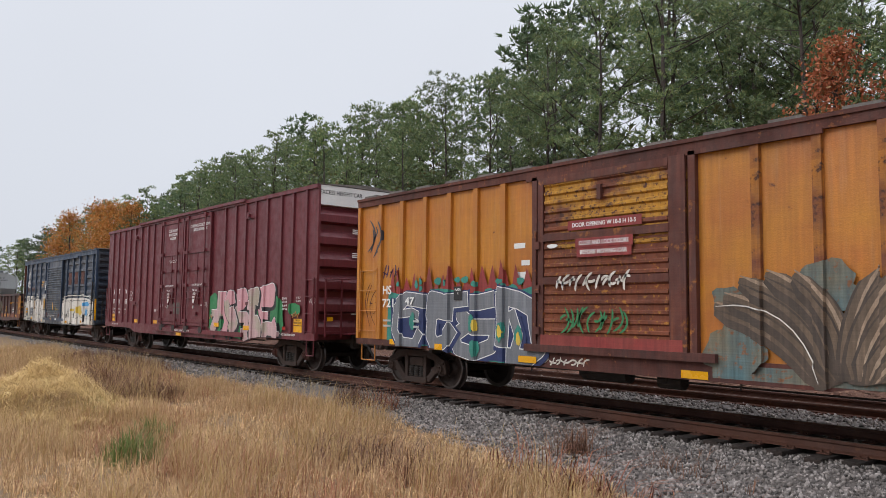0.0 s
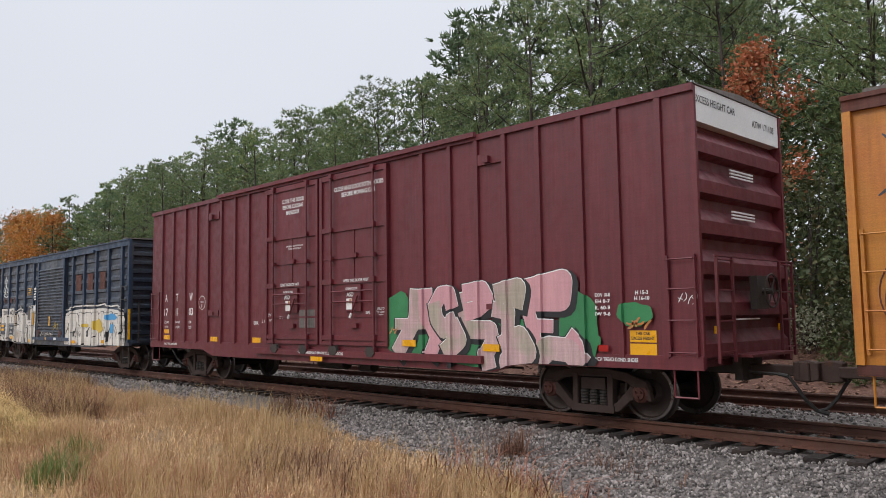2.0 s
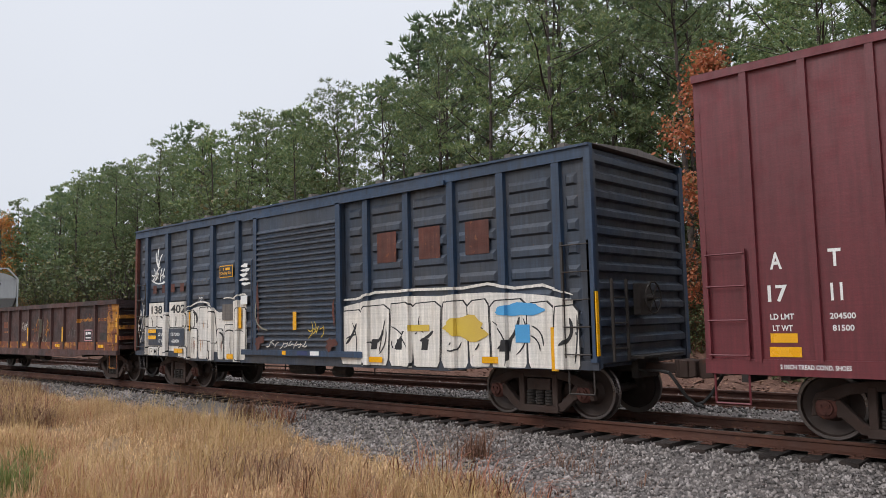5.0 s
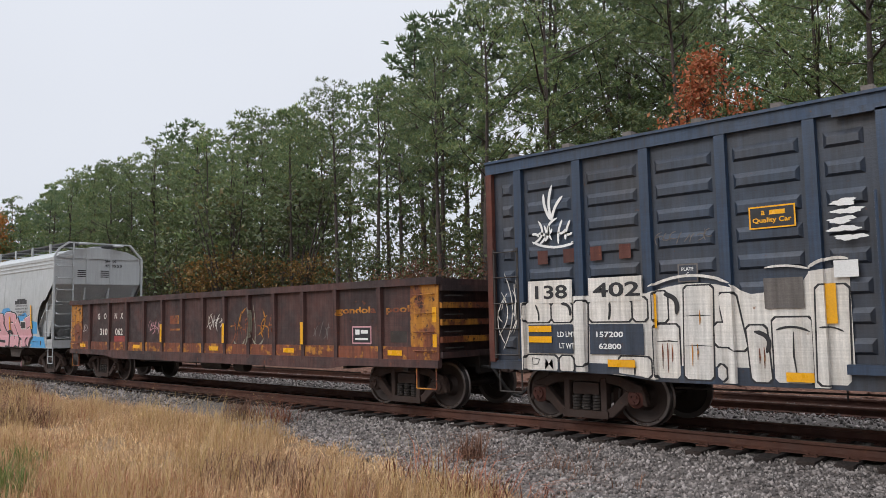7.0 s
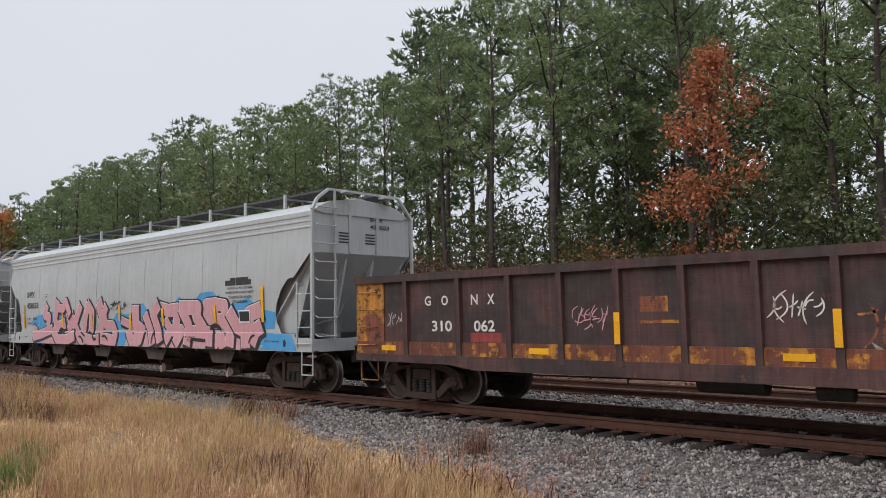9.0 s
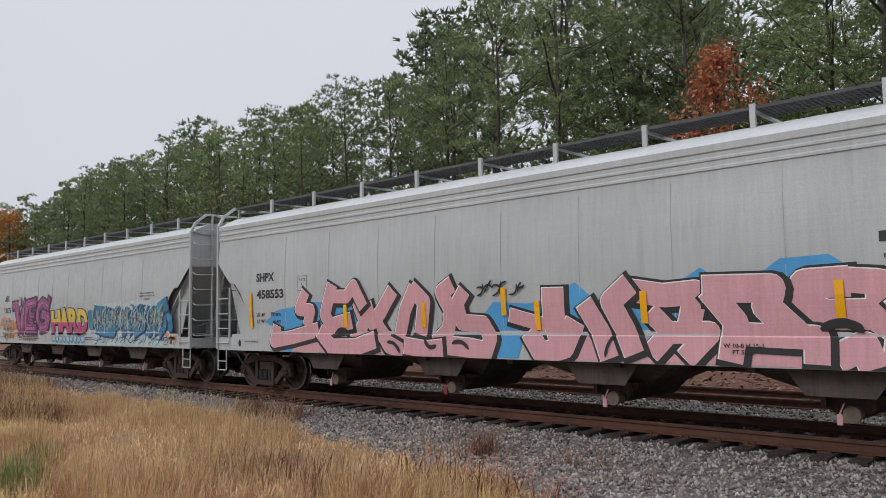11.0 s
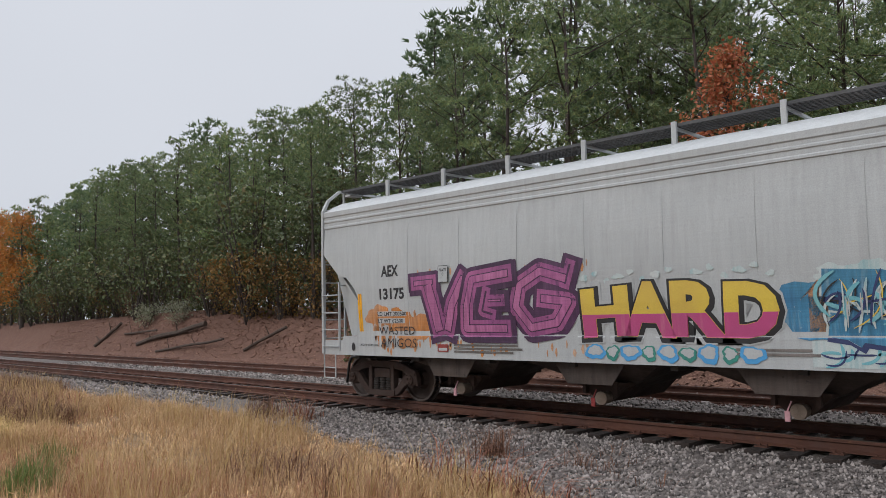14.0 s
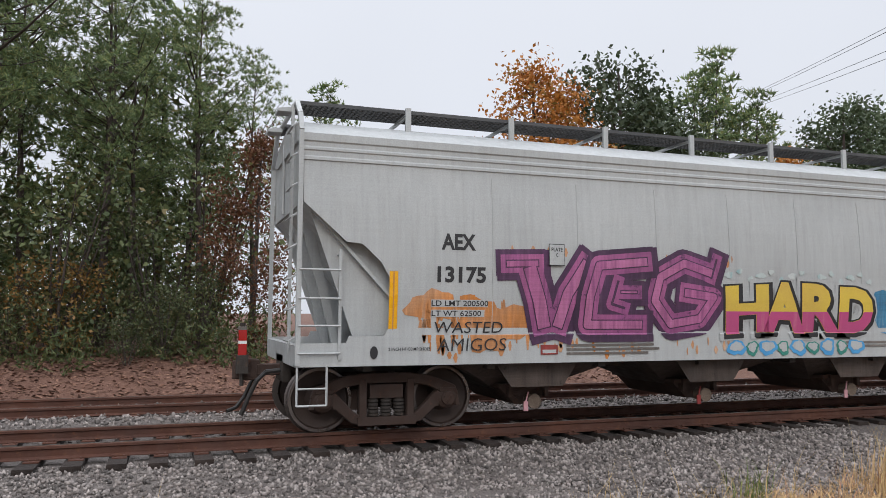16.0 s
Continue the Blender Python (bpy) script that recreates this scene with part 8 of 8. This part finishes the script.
def shpx_hopper():
    car, surf = hopper("light grey covered hopper with pink and blue graffiti", -81.75, 9.35, 7.95, (-5.25, -1.75, 1.75, 5.25), (0.68, 0.72))
    word(car, surf, "SHPX", -7.15, 2.60, 0.20, M_BLACK, 0.72, 0.038)
    word(car, surf, "458553", -6.96, 2.20, 0.20, M_BLACK, 1.08, 0.038)
    for z, t in ((1.78, "LD LMT"), (1.62, "LT WT")):
        word(car, surf, t, -7.35, z, 0.085, M_BLACK, 0.35)
    poly(car, surf, [rect(-6.95, -6.45, 1.76, 1.88), rect(-6.92, -6.50, 1.60, 1.72)], M_GREYDIRT, 0.004, "number_panel", "grey patch behind the weights")
    word(car, surf, "220600", -6.70, 1.785, 0.07, M_BLACK, 0.34, 0.012, 0.008)
    word(car, surf, "65400", -6.70, 1.625, 0.07, M_BLACK, 0.28, 0.012, 0.008)
    for r, mt, l in ((0.17, M_BLACK, 0.004), (0.16, M_GREY, 0.007)):
        poly(car, surf, [rect(-5.70 - r, -5.70 + r, 2.50 - r, 2.50 + r)], mt, l, "stencil_box")
    word(car, surf, "PLATE|C", -5.70, 2.55, 0.06, M_BLACK, 0.22, lift=0.010)
    poly(car, surf, [rect(5.88, 7.02, 2.53, 2.66), rect(6.1, 6.9, 2.60, 2.72)], M_BLACK, 0.006, "painted_bar", "black painted-out bar")
    word(car, surf, "CAUTION: DO NOT USE STEAM,|BOILING WATER OR SHARP OBJECTS|TO CLEAN. ENTER CAR WITH|SOFT SOLED SHOES", 6.55, 2.43, 0.065, M_BLACK, 1.25, gap=0.11, lift=0.02)
    tag(car, surf, -0.55, 0.5, 2.05, 2.35, M_BLACK, 31, 6, 0.035, 0.03)
    # graffiti
    poly(car, surf, [blob(-5.3, 1.75, 1.6, 0.32, 3, 0.2), [(0.6, 1.0), (0.5, 1.9), (0.9, 1.95), (1.5, 2.22), (1.9, 1.9), (2.4, 2.28), (2.9, 1.95), (3.6, 2.34), (4.1, 2.0), (4.7, 2.40), (5.3, 2.42), (5.8, 2.05), (6.4, 2.12), (6.9, 2.22), (7.3, 1.95), (8.0, 1.85), (7.8, 1.1)],
                     [(7.3, 0.98), (7.9, 1.36), (8.55, 1.34), (8.75, 0.98)], [(-1.2, 1.0), (-0.2, 1.95), (0.6, 1.9), (0.3, 0.98)], blob(-6.4, 1.25, 0.35, 0.3, 5, 0.2)], M_SKYBLUE, 0.005, "graffiti", "blue sprayed ground")
    sill_pink = [[(-6.95, 0.98), (-6.8, 1.36), (-0.6, 1.36), (-0.2, 0.98)], [(0.55, 0.98), (0.5, 1.36), (7.5, 1.36), (7.2, 0.98)]]
    poly(car, surf, sill_pink, M_PINK, 0.0065, "graffiti", "pink sprayed band over the sill")
    letter(car, surf, ROSE, -6.83, 1.20, (("p", 0.34, (1.22, 1.04), (1.00, 0.72), (1.44, 0.68), (1.28, 0.39)), ("p", 0.36, (0.10, 0.28), (0.00, 0.00), (0.74, 0.10), (1.59, 0.25))), 8)
    letter(car, surf, ROSE, -5.05, 1.09, (("p", 0.40, (0.40, 1.25), (0.16, 0.69), (0.34, 0.44), (0.94, 0.55)), ("p", 0.32, (0.39, 1.08), (0.89, 1.06), (1.14, 1.27), (1.39, 0.89)), ("p", 0.40, (0.00, 0.30), (0.36, 0.00), (1.13, 0.01), (1.66, 0.15))), 17)
    letter(car, surf, ROSE, -3.91, 1.08, (("p", 0.36, (0.09, 0.96), (0.27, 0.53), (0.00, 0.21)), ("p", 0.36, (1.12, 1.10), (0.79, 0.73), (0.53, 0.50), (0.41, 0.84)), ("p", 0.38, (0.72, 0.42), (1.01, 0.07), (1.47, 0.00))), 8)
    letter(car, surf, ROSE, -2.57, 1.09, (("p", 0.36, (0.41, 1.12), (0.17, 0.75), (0.00, 0.31)), ("p", 0.38, (0.41, 1.12), (0.70, 0.89), (0.57, 0.36)), ("p", 0.38, (0.19, 0.06), (0.69, 0.00), (1.05, 0.03))), 17)
    letter(car, surf, ROSE, -1.56, 1.08, (("p", 0.36, (0.35, 1.18), (0.14, 1.07), (0.35, 0.74), (0.26, 0.37), (0.00, 0.18)), ("p", 0.34, (0.66, 1.03), (0.53, 0.87), (0.61, 0.51), (1.12, 0.48), (1.27, 0.24), (1.16, 0.00)), ("p", 0.40, (0.30, 0.09), (0.78, 0.06), (1.19, 0.00))), 8)
    letter(car, surf, ROSE, 0.21, 1.07, (("p", 0.50, (0.86, 0.97), (0.85, 0.50), (0.94, 0.29)), ("p", 0.28, (0.00, 0.63), (0.61, 0.48)), ("p", 0.42, (0.39, 0.29), (0.59, 0.00), (1.04, 0.11), (1.22, 0.45))), 8)
    letter(car, surf, ROSE, 1.70, 1.10, (("p", 0.38, (0.00, 0.72), (0.24, 0.32), (0.35, 0.00)), ("p", 0.40, (0.72, 1.00), (0.44, 0.79), (0.66, 0.37), (0.77, 0.08))), 17)
    letter(car, surf, ROSE, 2.50, 1.10, (("p", 0.40, (0.00, 0.95), (0.52, 0.86), (1.03, 0.89), (0.91, 0.51)), ("p", 0.34, (0.34, 0.58), (0.58, 0.32), (0.32, 0.06)), ("p", 0.36, (0.72, 0.32), (1.19, 0.32), (0.86, 0.00))), 8)
    letter(car, surf, ROSE, 3.72, 1.10, (("p", 0.44, (0.00, 0.93), (0.85, 0.91), (0.77, 0.67), (1.08, 0.35)), ("p", 0.40, (0.04, 0.86), (0.35, 0.46), (0.26, 0.01)), ("p", 0.36, (0.42, 0.30), (1.38, 0.26), (1.37, 0.00))), 17)
    letter(car, surf, ROSE, 4.88, 1.07, (("p", 0.44, (0.55, 0.99), (0.12, 0.98), (0.00, 0.71), (0.37, 0.58), (0.90, 0.58), (1.20, 0.36), (1.15, 0.05)), ("p", 0.36, (0.60, 1.01), (0.98, 0.97), (0.97, 0.73)), ("p", 0.40, (0.51, 0.07), (0.76, 0.20), (0.83, 0.00))), 8)
    letter(car, surf, ROSE, 6.10, 1.10, (("p", 0.44, (0.00, 0.74), (0.25, 0.44), (0.64, 0.33), (0.65, 0.00)), ("p", 0.42, (1.25, 0.81), (0.83, 0.72), (0.81, 0.40)), ("p", 0.42, (0.93, 0.08), (1.07, 0.33), (1.24, 0.40))), 17)
    poly(car, surf, [stroke(arc(x, z, x + dx, z + dz, bow), w) for x, z, dx, dz, bow, w in ((-4.6, 1.30, 0.5, 0.02, 0.3, 0.12), (-2.95, 1.22, 0.35, -0.2, 0.2, 0.07), (-1.9, 1.30, 0.3, -0.12, -0.3, 0.08), (-1.2, 1.22, 0.4, -0.1, 0.2, 0.07), (2.0, 1.05, 0.2, 0.35, 0.1, 0.05),
                     (5.15, 1.46, 0.5, -0.02, 0.2, 0.12), (6.9, 1.12, 0.25, 0.2, 0.2, 0.05))], M_BLACK, 0.031, "graffiti")
    for x, z in ((-7.74, 1.92), (-4.2, 1.75), (0.05, 1.95), (0.75, 1.70), (-1.9, 1.75), (2.7, 1.8), (5.4, 1.85), (7.5, 2.05)):
        poly(car, surf, [rect(x - 0.055, x + 0.055, z - (0.42 if abs(x) > 7 else 0.24), z + (0.42 if abs(x) > 7 else 0.24))], M_REFLECT, 0.034, "reflector", "upright yellow reflective strip")
    poly(car, surf, [rect(6.5, 6.98, 1.62, 1.92)], M_WHITE, 0.034, "stencil_box")
    poly(car, surf, [rect(6.53, 6.95, 1.65, 1.89)], M_BLACK, 0.037, "stencil_box", "black maintenance stencil")
    word(car, surf, "W 10-8 H 15-1|FT 5800", 4.15, 1.22, 0.06, M_BLACK, 0.55, lift=0.036)
    # end lettering
    bm = bmesh.new()
    fit_glyph(bm, "SHPX", 0.02, 0.2, 3.95, 0.42, 0.10)
    fit_glyph(bm, "458553", 0.02, 0.2, 3.78, 0.62, 0.10)
    for z in (3.62, 3.55, 3.48, 3.41):
        for x in (-0.75, 0.05):
            v = [bm.verts.new(c) for c in ((x, 0, z), (x + 0.3, 0, z), (x + 0.3, 0, z + 0.03), (x, 0, z + 0.03))]
            bm.faces.new(v)
    for v in bm.verts:
        v.co = (9.35 - 0.05 - 0.02, v.co.x, v.co.z)
    part("lettering", bm, M_BLACK, car)


def aex_hopper():
    car, surf = hopper("last light grey covered hopper with purple and blue graffiti", -100.7, 8.25, 6.88, (-4.65, -1.55, 1.55, 4.65), (0.60, 0.68))
    word(car, surf, "AEX", -6.0, 2.56, 0.22, M_BLACK, 0.50, 0.036)
    word(car, surf, "13175", -5.95, 2.10, 0.22, M_BLACK, 0.72, 0.036)
    poly(car, surf, [blob(-6.35, 1.78, 0.36, 0.22, 3, 0.3), blob(-5.5, 1.52, 0.45, 0.42, 7, 0.4)], M_ORANGEPAINT, 0.004, "graffiti", "orange sprayed haze")
    rng = random.Random(71)
    for k in range(110):
        x, z = (rng.uniform(-6.6, -4.9), rng.uniform(1.45, 1.95)) if k < 55 else (rng.uniform(-6.5, -1.3), rng.uniform(1.12, 1.34)) if k < 90 else (rng.uniform(-5.2, -1.3), rng.uniform(2.56, 2.66))
        l = rng.uniform(0.10, 0.45 if k < 55 else 0.15)
        poly(car, surf, [stroke([(x, z), (x + rng.uniform(-0.01, 0.01), z - l * 0.5), (x, z - l)], rng.uniform(0.02, 0.09))], M_ORANGEPAINT, 0.0045, "paint_run")
    poly(car, surf, [rect(-6.4, -5.55, 1.76, 1.86), rect(-6.4, -5.6, 1.62, 1.72)], M_GREY, 0.007, "number_panel")
    word(car, surf, "LD LMT 200500", -5.97, 1.77, 0.08, M_BLACK, 0.85, 0.012, 0.010)
    word(car, surf, "LT WT 62500", -6.02, 1.63, 0.08, M_BLACK, 0.74, 0.012, 0.010)
    word(car, surf, "WASTED", -5.85, 1.39, 0.17, M_BLACK, 1.05, -0.004, 0.030, "tag", 0.1)
    word(car, surf, "AMIGOS", -5.80, 1.14, 0.19, M_BLACK, 1.05, -0.006, 0.032, "tag", 0.1)
    for r, mt, l in ((0.16, M_BLACK, 0.036), (0.15, M_GREY, 0.039)):
        poly(car, surf, [rect(-4.48 - r * 0.8, -4.48 + r * 0.8, 2.53 - r, 2.53 + r)], mt, l, "stencil_box")
    word(car, surf, "PLATE|C", -4.48, 2.58, 0.055, M_BLACK, 0.18, lift=0.042)
    letter(car, surf, VIOLET, -5.30, 1.47, (("v", 0.28, (0.00, 0.91), (0.55, 0.93)), ("v", 0.40, (0.39, 0.87), (0.55, 0.39), (0.64, 0.00)), ("v", 0.36, (1.34, 0.97), (1.01, 0.49), (0.85, 0.00))), 12)
    letter(car, surf, VIOLET, -3.96, 1.51, (("v", 0.32, (1.04, 0.96), (0.19, 0.88), (0.04, 0.41), (0.00, 0.00), (0.96, 0.00)), ("v", 0.22, (0.53, 0.49), (0.88, 0.49)), ("v", 0.20, (0.53, 0.69), (0.41, 0.31), (0.67, 0.24))), 21)
    letter(car, surf, VIOLET, -2.79, 1.52, (("v", 0.32, (1.07, 0.79), (0.54, 0.94), (0.10, 0.72), (0.00, 0.36), (0.30, 0.00), (0.83, 0.08), (1.09, 0.42), (0.53, 0.49)), ("v", 0.20, (1.16, 1.05), (1.03, 0.68))), 12)
    piece(car, surf, "HARD", -1.42, 1.68, 1.40, 2.12, [(M_GREY, 0.15, 0.0, 0.0, "graffiti"), (M_BLACK, 0.105, 0.02, -0.02, "graffiti"), (M_LEMON, 0.055, 0, 0, "graffiti")], 53, 0.02, 0.03, 1.02, 0.012, 0.0)
    # magenta feet of the yellow letters: same letters cut at mid height
    rng = random.Random(53)
    bm = bmesh.new()
    step = 3.10 / 4
    for k, ch in enumerate("HARD"):
        z_ = 1.40 + rng.uniform(-0.02, 0.02) * 0.72
        w_ = step * 1.02 * rng.uniform(0.92, 1.08)
        h_ = 0.72 * rng.uniform(0.9, 1.08)
        sl = 0.03 * rng.uniform(-1, 1.4)
        tu = rng.uniform(-0.06, 0.06)
        rng.uniform(0, 1)
        fit_glyph(bm, ch, 0.05, -1.42 + k * step - step * 0.01, z_, w_ * 0.92, h_, sl, tu, 0.0)
    bmesh.ops.bisect_plane(bm, geom=bm.verts[:] + bm.edges[:] + bm.faces[:], plane_co=(0, 0, 1.72), plane_no=(0, 0, 1), clear_outer=True)
    part("graffiti", wrap(bm, surf, 0.022), M_MAGENTA, car, "magenta lower half of the letters")
    poly(car, surf, [blob(-1.4 + k * 0.21, 2.30 + 0.07 * math.sin(k * 2.1), 0.05 + 0.04 * (k % 3 == 0), 0.045, k, 0.3) for k in range(15)], M_GRAFCYAN, 0.010, "graffiti")
    poly(car, surf, [blob(-1.25 + k * 0.62, 1.14, 0.17, 0.13, k + 3, 0.2) for k in range(5)], M_SKYBLUE, 0.010, "graffiti", "blue sprayed bubble")
    poly(car, surf, [blob(-0.94 + k * 0.62, 1.13, 0.13, 0.11, k + 23, 0.2) for k in range(4)], M_TEAL, 0.0095, "graffiti", "green sprayed bubble")
    poly(car, surf, [blob(-0.94 + k * 0.62, 1.15, 0.09, 0.07, k + 23, 0.25) for k in range(4)], M_GREY, 0.0128, "graffiti")
    poly(car, surf, [blob(-1.25 + k * 0.62, 1.16, 0.12, 0.08, k + 3, 0.2) for k in range(5)], M_GREY, 0.013, "graffiti")
    poly(car, surf, [[(2.15, 1.4), (2.3, 2.2), (3.2, 2.3), (4.4, 2.22), (5.6, 2.3), (6.9, 2.25), (7.0, 1.4)], [(2.0, 1.0), (2.0, 1.34), (7.3, 1.34), (7.3, 1.0)]], M_GRAFCYAN, 0.005, "graffiti", "pale turquoise sprayed ground")
    letter(car, surf, COBALT, 2.26, 1.43, (("c", 0.34, (0.00, 0.64), (0.61, 0.60), (0.22, 0.00)), ("c", 0.30, (0.04, 0.10), (0.64, 0.00))), 9)
    letter(car, surf, COBALT, 3.08, 1.43, (("c", 0.34, (0.14, 0.66), (0.00, 0.02), (0.45, 0.00), (0.64, 0.57)),), 18)
    letter(car, surf, COBALT, 3.90, 1.45, (("c", 0.34, (0.00, 0.57), (0.36, 0.00), (0.63, 0.54), (0.89, 0.00)),), 9)
    letter(car, surf, COBALT, 4.95, 1.43, (("c", 0.34, (0.00, 0.35), (0.46, 0.62), (0.57, 0.17), (0.07, 0.00)),), 18)
    letter(car, surf, COBALT, 5.77, 1.45, (("c", 0.34, (0.00, 0.57), (0.15, 0.00), (0.46, 0.53), (0.62, 0.00)),), 9)
    letter(car, surf, COBALT, 6.45, 1.43, (("c", 0.36, (0.50, 0.75), (0.13, 0.63), (0.00, 0.32), (0.32, 0.22), (0.09, 0.00)),), 18)
    rng = random.Random(61)
    for k in range(46):
        x, z = rng.uniform(2.2, 6.9), rng.uniform(1.75, 2.15)
        poly(car, surf, [stroke([(x, z), (x + 0.004, z - 0.15), (x, z - rng.uniform(0.25, 0.55))], rng.uniform(0.012, 0.03))], M_GREY if k % 3 else M_GRAFCYAN, 0.036, "paint_run")
    for mt, seed, n_, w_ in ((M_BLACK, 81, 24, 0.022), (M_GRAFCYAN, 82, 26, 0.035), (M_LEMON, 83, 16, 0.016), (M_CYAN, 84, 22, 0.05), (M_NAVY, 85, 20, 0.03)):
        tag(car, surf, 2.2, 6.85, 1.42, 2.22, mt, seed, n_, w_, 0.032 + 0.0007 * (seed - 80))
    tag(car, surf, 2.1, 6.9, 1.0, 1.34, M_CYAN, 86, 22, 0.04, 0.0085)
    poly(car, surf, [[(1.98, 1.42), (2.0, 1.95), (1.88, 1.85), (2.12, 2.12), (2.36, 1.8), (2.22, 1.82), (2.26, 1.42)]], M_ORANGEPAINT, 0.007, "graffiti", "orange sprayed arrow")
    poly(car, surf, [blob(6.85, 1.62, 0.22, 0.42, 12, 0.2)], M_ORANGEPAINT, 0.0065, "graffiti", "orange sprayed haze")
    poly(car, surf, [blob(2.3 + 0.46 * k, 2.2 + 0.06 * math.sin(k * 2.3), 0.24, 0.10, k + 70, 0.4) for k in range(10)], M_GRAFCYAN, 0.0058, "graffiti")
    poly(car, surf, [blob(2.2 + 0.9 * k, 1.75, 0.62, 0.42, k + 90, 0.2) for k in range(6)], M_COBALTPAINT, 0.0070, "graffiti", "blue sprayed ground")
    tag(car, surf, 2.1, 7.0, 1.02, 1.32, M_NAVY, 58, 16, 0.025, 0.010)
    tag(car, surf, 6.9, 7.5, 1.05, 1.35, M_ORANGEPAINT, 59, 4, 0.08, 0.008)
    for x0, z, w in ((-4.3, 1.21, 1.5), (-4.3, 1.15, 1.6), (-4.3, 1.09, 1.4), (1.0, 1.21, 1.0), (1.0, 1.15, 1.1)):
        poly(car, surf, [rect(x0, x0 + w, z - 0.018, z + 0.018)], M_GREYDIRT, 0.012, "lettering")
    word(car, surf, "CAUTION: DO NOT USE STEAM, BOILING WATER OR|SHARP OBJECTS TO CLEAN. ENTER CAR WITH CLEAN,|SOFT SOLED SHOES", 5.82, 2.50, 0.05, M_BLACK, 0.92, gap=0.085, lift=0.012)
    poly(car, surf, [rect(-4.72, -4.44, 1.08, 1.22)], M_FLAME, 0.014, "stencil_box")
    poly(car, surf, [rect(-4.69, -4.47, 1.10, 1.15)], M_GREY, 0.015, "stencil_box")
    for x in (-6.94, 6.6):
        poly(car, surf, [rect(x - 0.06, x + 0.06, 1.38, 2.24)], M_REFLECT, 0.006, "reflector", "upright yellow reflective strip")
        poly(car, surf, [rect(x - 0.008, x + 0.008, 1.38, 2.24)], M_ORANGEPAINT, 0.009, "reflector")
    # end-of-train marker hung on the rear coupler
    bm = bmesh.new()
    box(bm, -8.88, -8.72, -0.24, -0.04, 0.80, 1.06)
    rod(bm, (-8.80, -0.14, 0.62), (-8.80, -0.14, 0.82), 0.03, 6)
    rod(bm, (-8.80, -0.14, 1.05), (-8.80, -0.14, 1.52), 0.04, 8)
    eot = part("end_marker", bm, M_DARK, car, "end-of-train marker box on the coupler", bevel=0.01)
    for z0, z1, m, nm in ((1.06, 1.22, M_REDLIGHT, "red_panel"), (1.222, 1.265, M_WHITE, "white_band"), (1.267, 1.42, M_REDLIGHT, "red_panel"), (1.42, 1.47, M_GREYDIRT, "lens")):
        bm = bmesh.new()
        box(bm, -8.86, -8.745, -0.21, -0.07, z0, z1)
        part(nm, bm, m, eot, bevel=0.01)
    bm = bmesh.new()
    bent(bm, [(-8.3, -0.5, 0.86), (-8.5, -0.52, 0.84), (-8.62, -0.5, 0.72), (-8.72, -0.46, 0.5), (-8.82, -0.42, 0.24)], 0.032, 8)
    part("hanging_hose", bm, M_HOSE, car, "black brake hose hanging down")



yellow_boxcar()
maroon_boxcar()
blue_boxcar()
brown_gondola()
shpx_hopper()
aex_hopper()


# ---- the place ----
build_ground()
track(TRACK_Y, "railway_track", "main track with rusty rails on timber ties", -1200, 900, -62, 24, 0.0)
track(TRACK2_Y, "railway_track", "second track with rusty rails sunk in ballast", -1200, 900, -62, 24, 0.03)
_r = random.Random(3)
stones("ballast_stones", 36000, -16, 10.5, 7.2, 10.95, 0.033, _r, "loose grey crushed-stone ballast on the shoulder")
stones("ballast_stones", 8000, -50, -18, 9.0, 11.0, 0.045, _r, "loose grey crushed-stone ballast on the shoulder")
stones("ballast_stones", 15000, -40, 22, 12.9, 15.7, 0.045, _r, "grey crushed stone between the two tracks", False)
stones("ballast_stones", 6000, -40, 22, 16.7, 19.6, 0.05, _r, "grey crushed stone beyond the second track", False)
build_woods()
build_grass()
bank_details()


def motions():
    for car, u in CARS:
        walk(car, [(t, pose(u + s_, TRACK_Y, 0)) for t, s_ in ROLLED])
    ts, ss = [r[0] for r in ROLLED], [r[1] for r in ROLLED]
    times = [k / 15 for k in range(241)]
    turns = [math.degrees(float(np.interp(t, ts, ss)) / WHEEL_R) for t in times]
    for wheel, dx in WHEELS:
        walk(wheel, [(t, pose(dx, 0, WHEEL_R, 0, a, 0)) for t, a in zip(times, turns)])


motions()
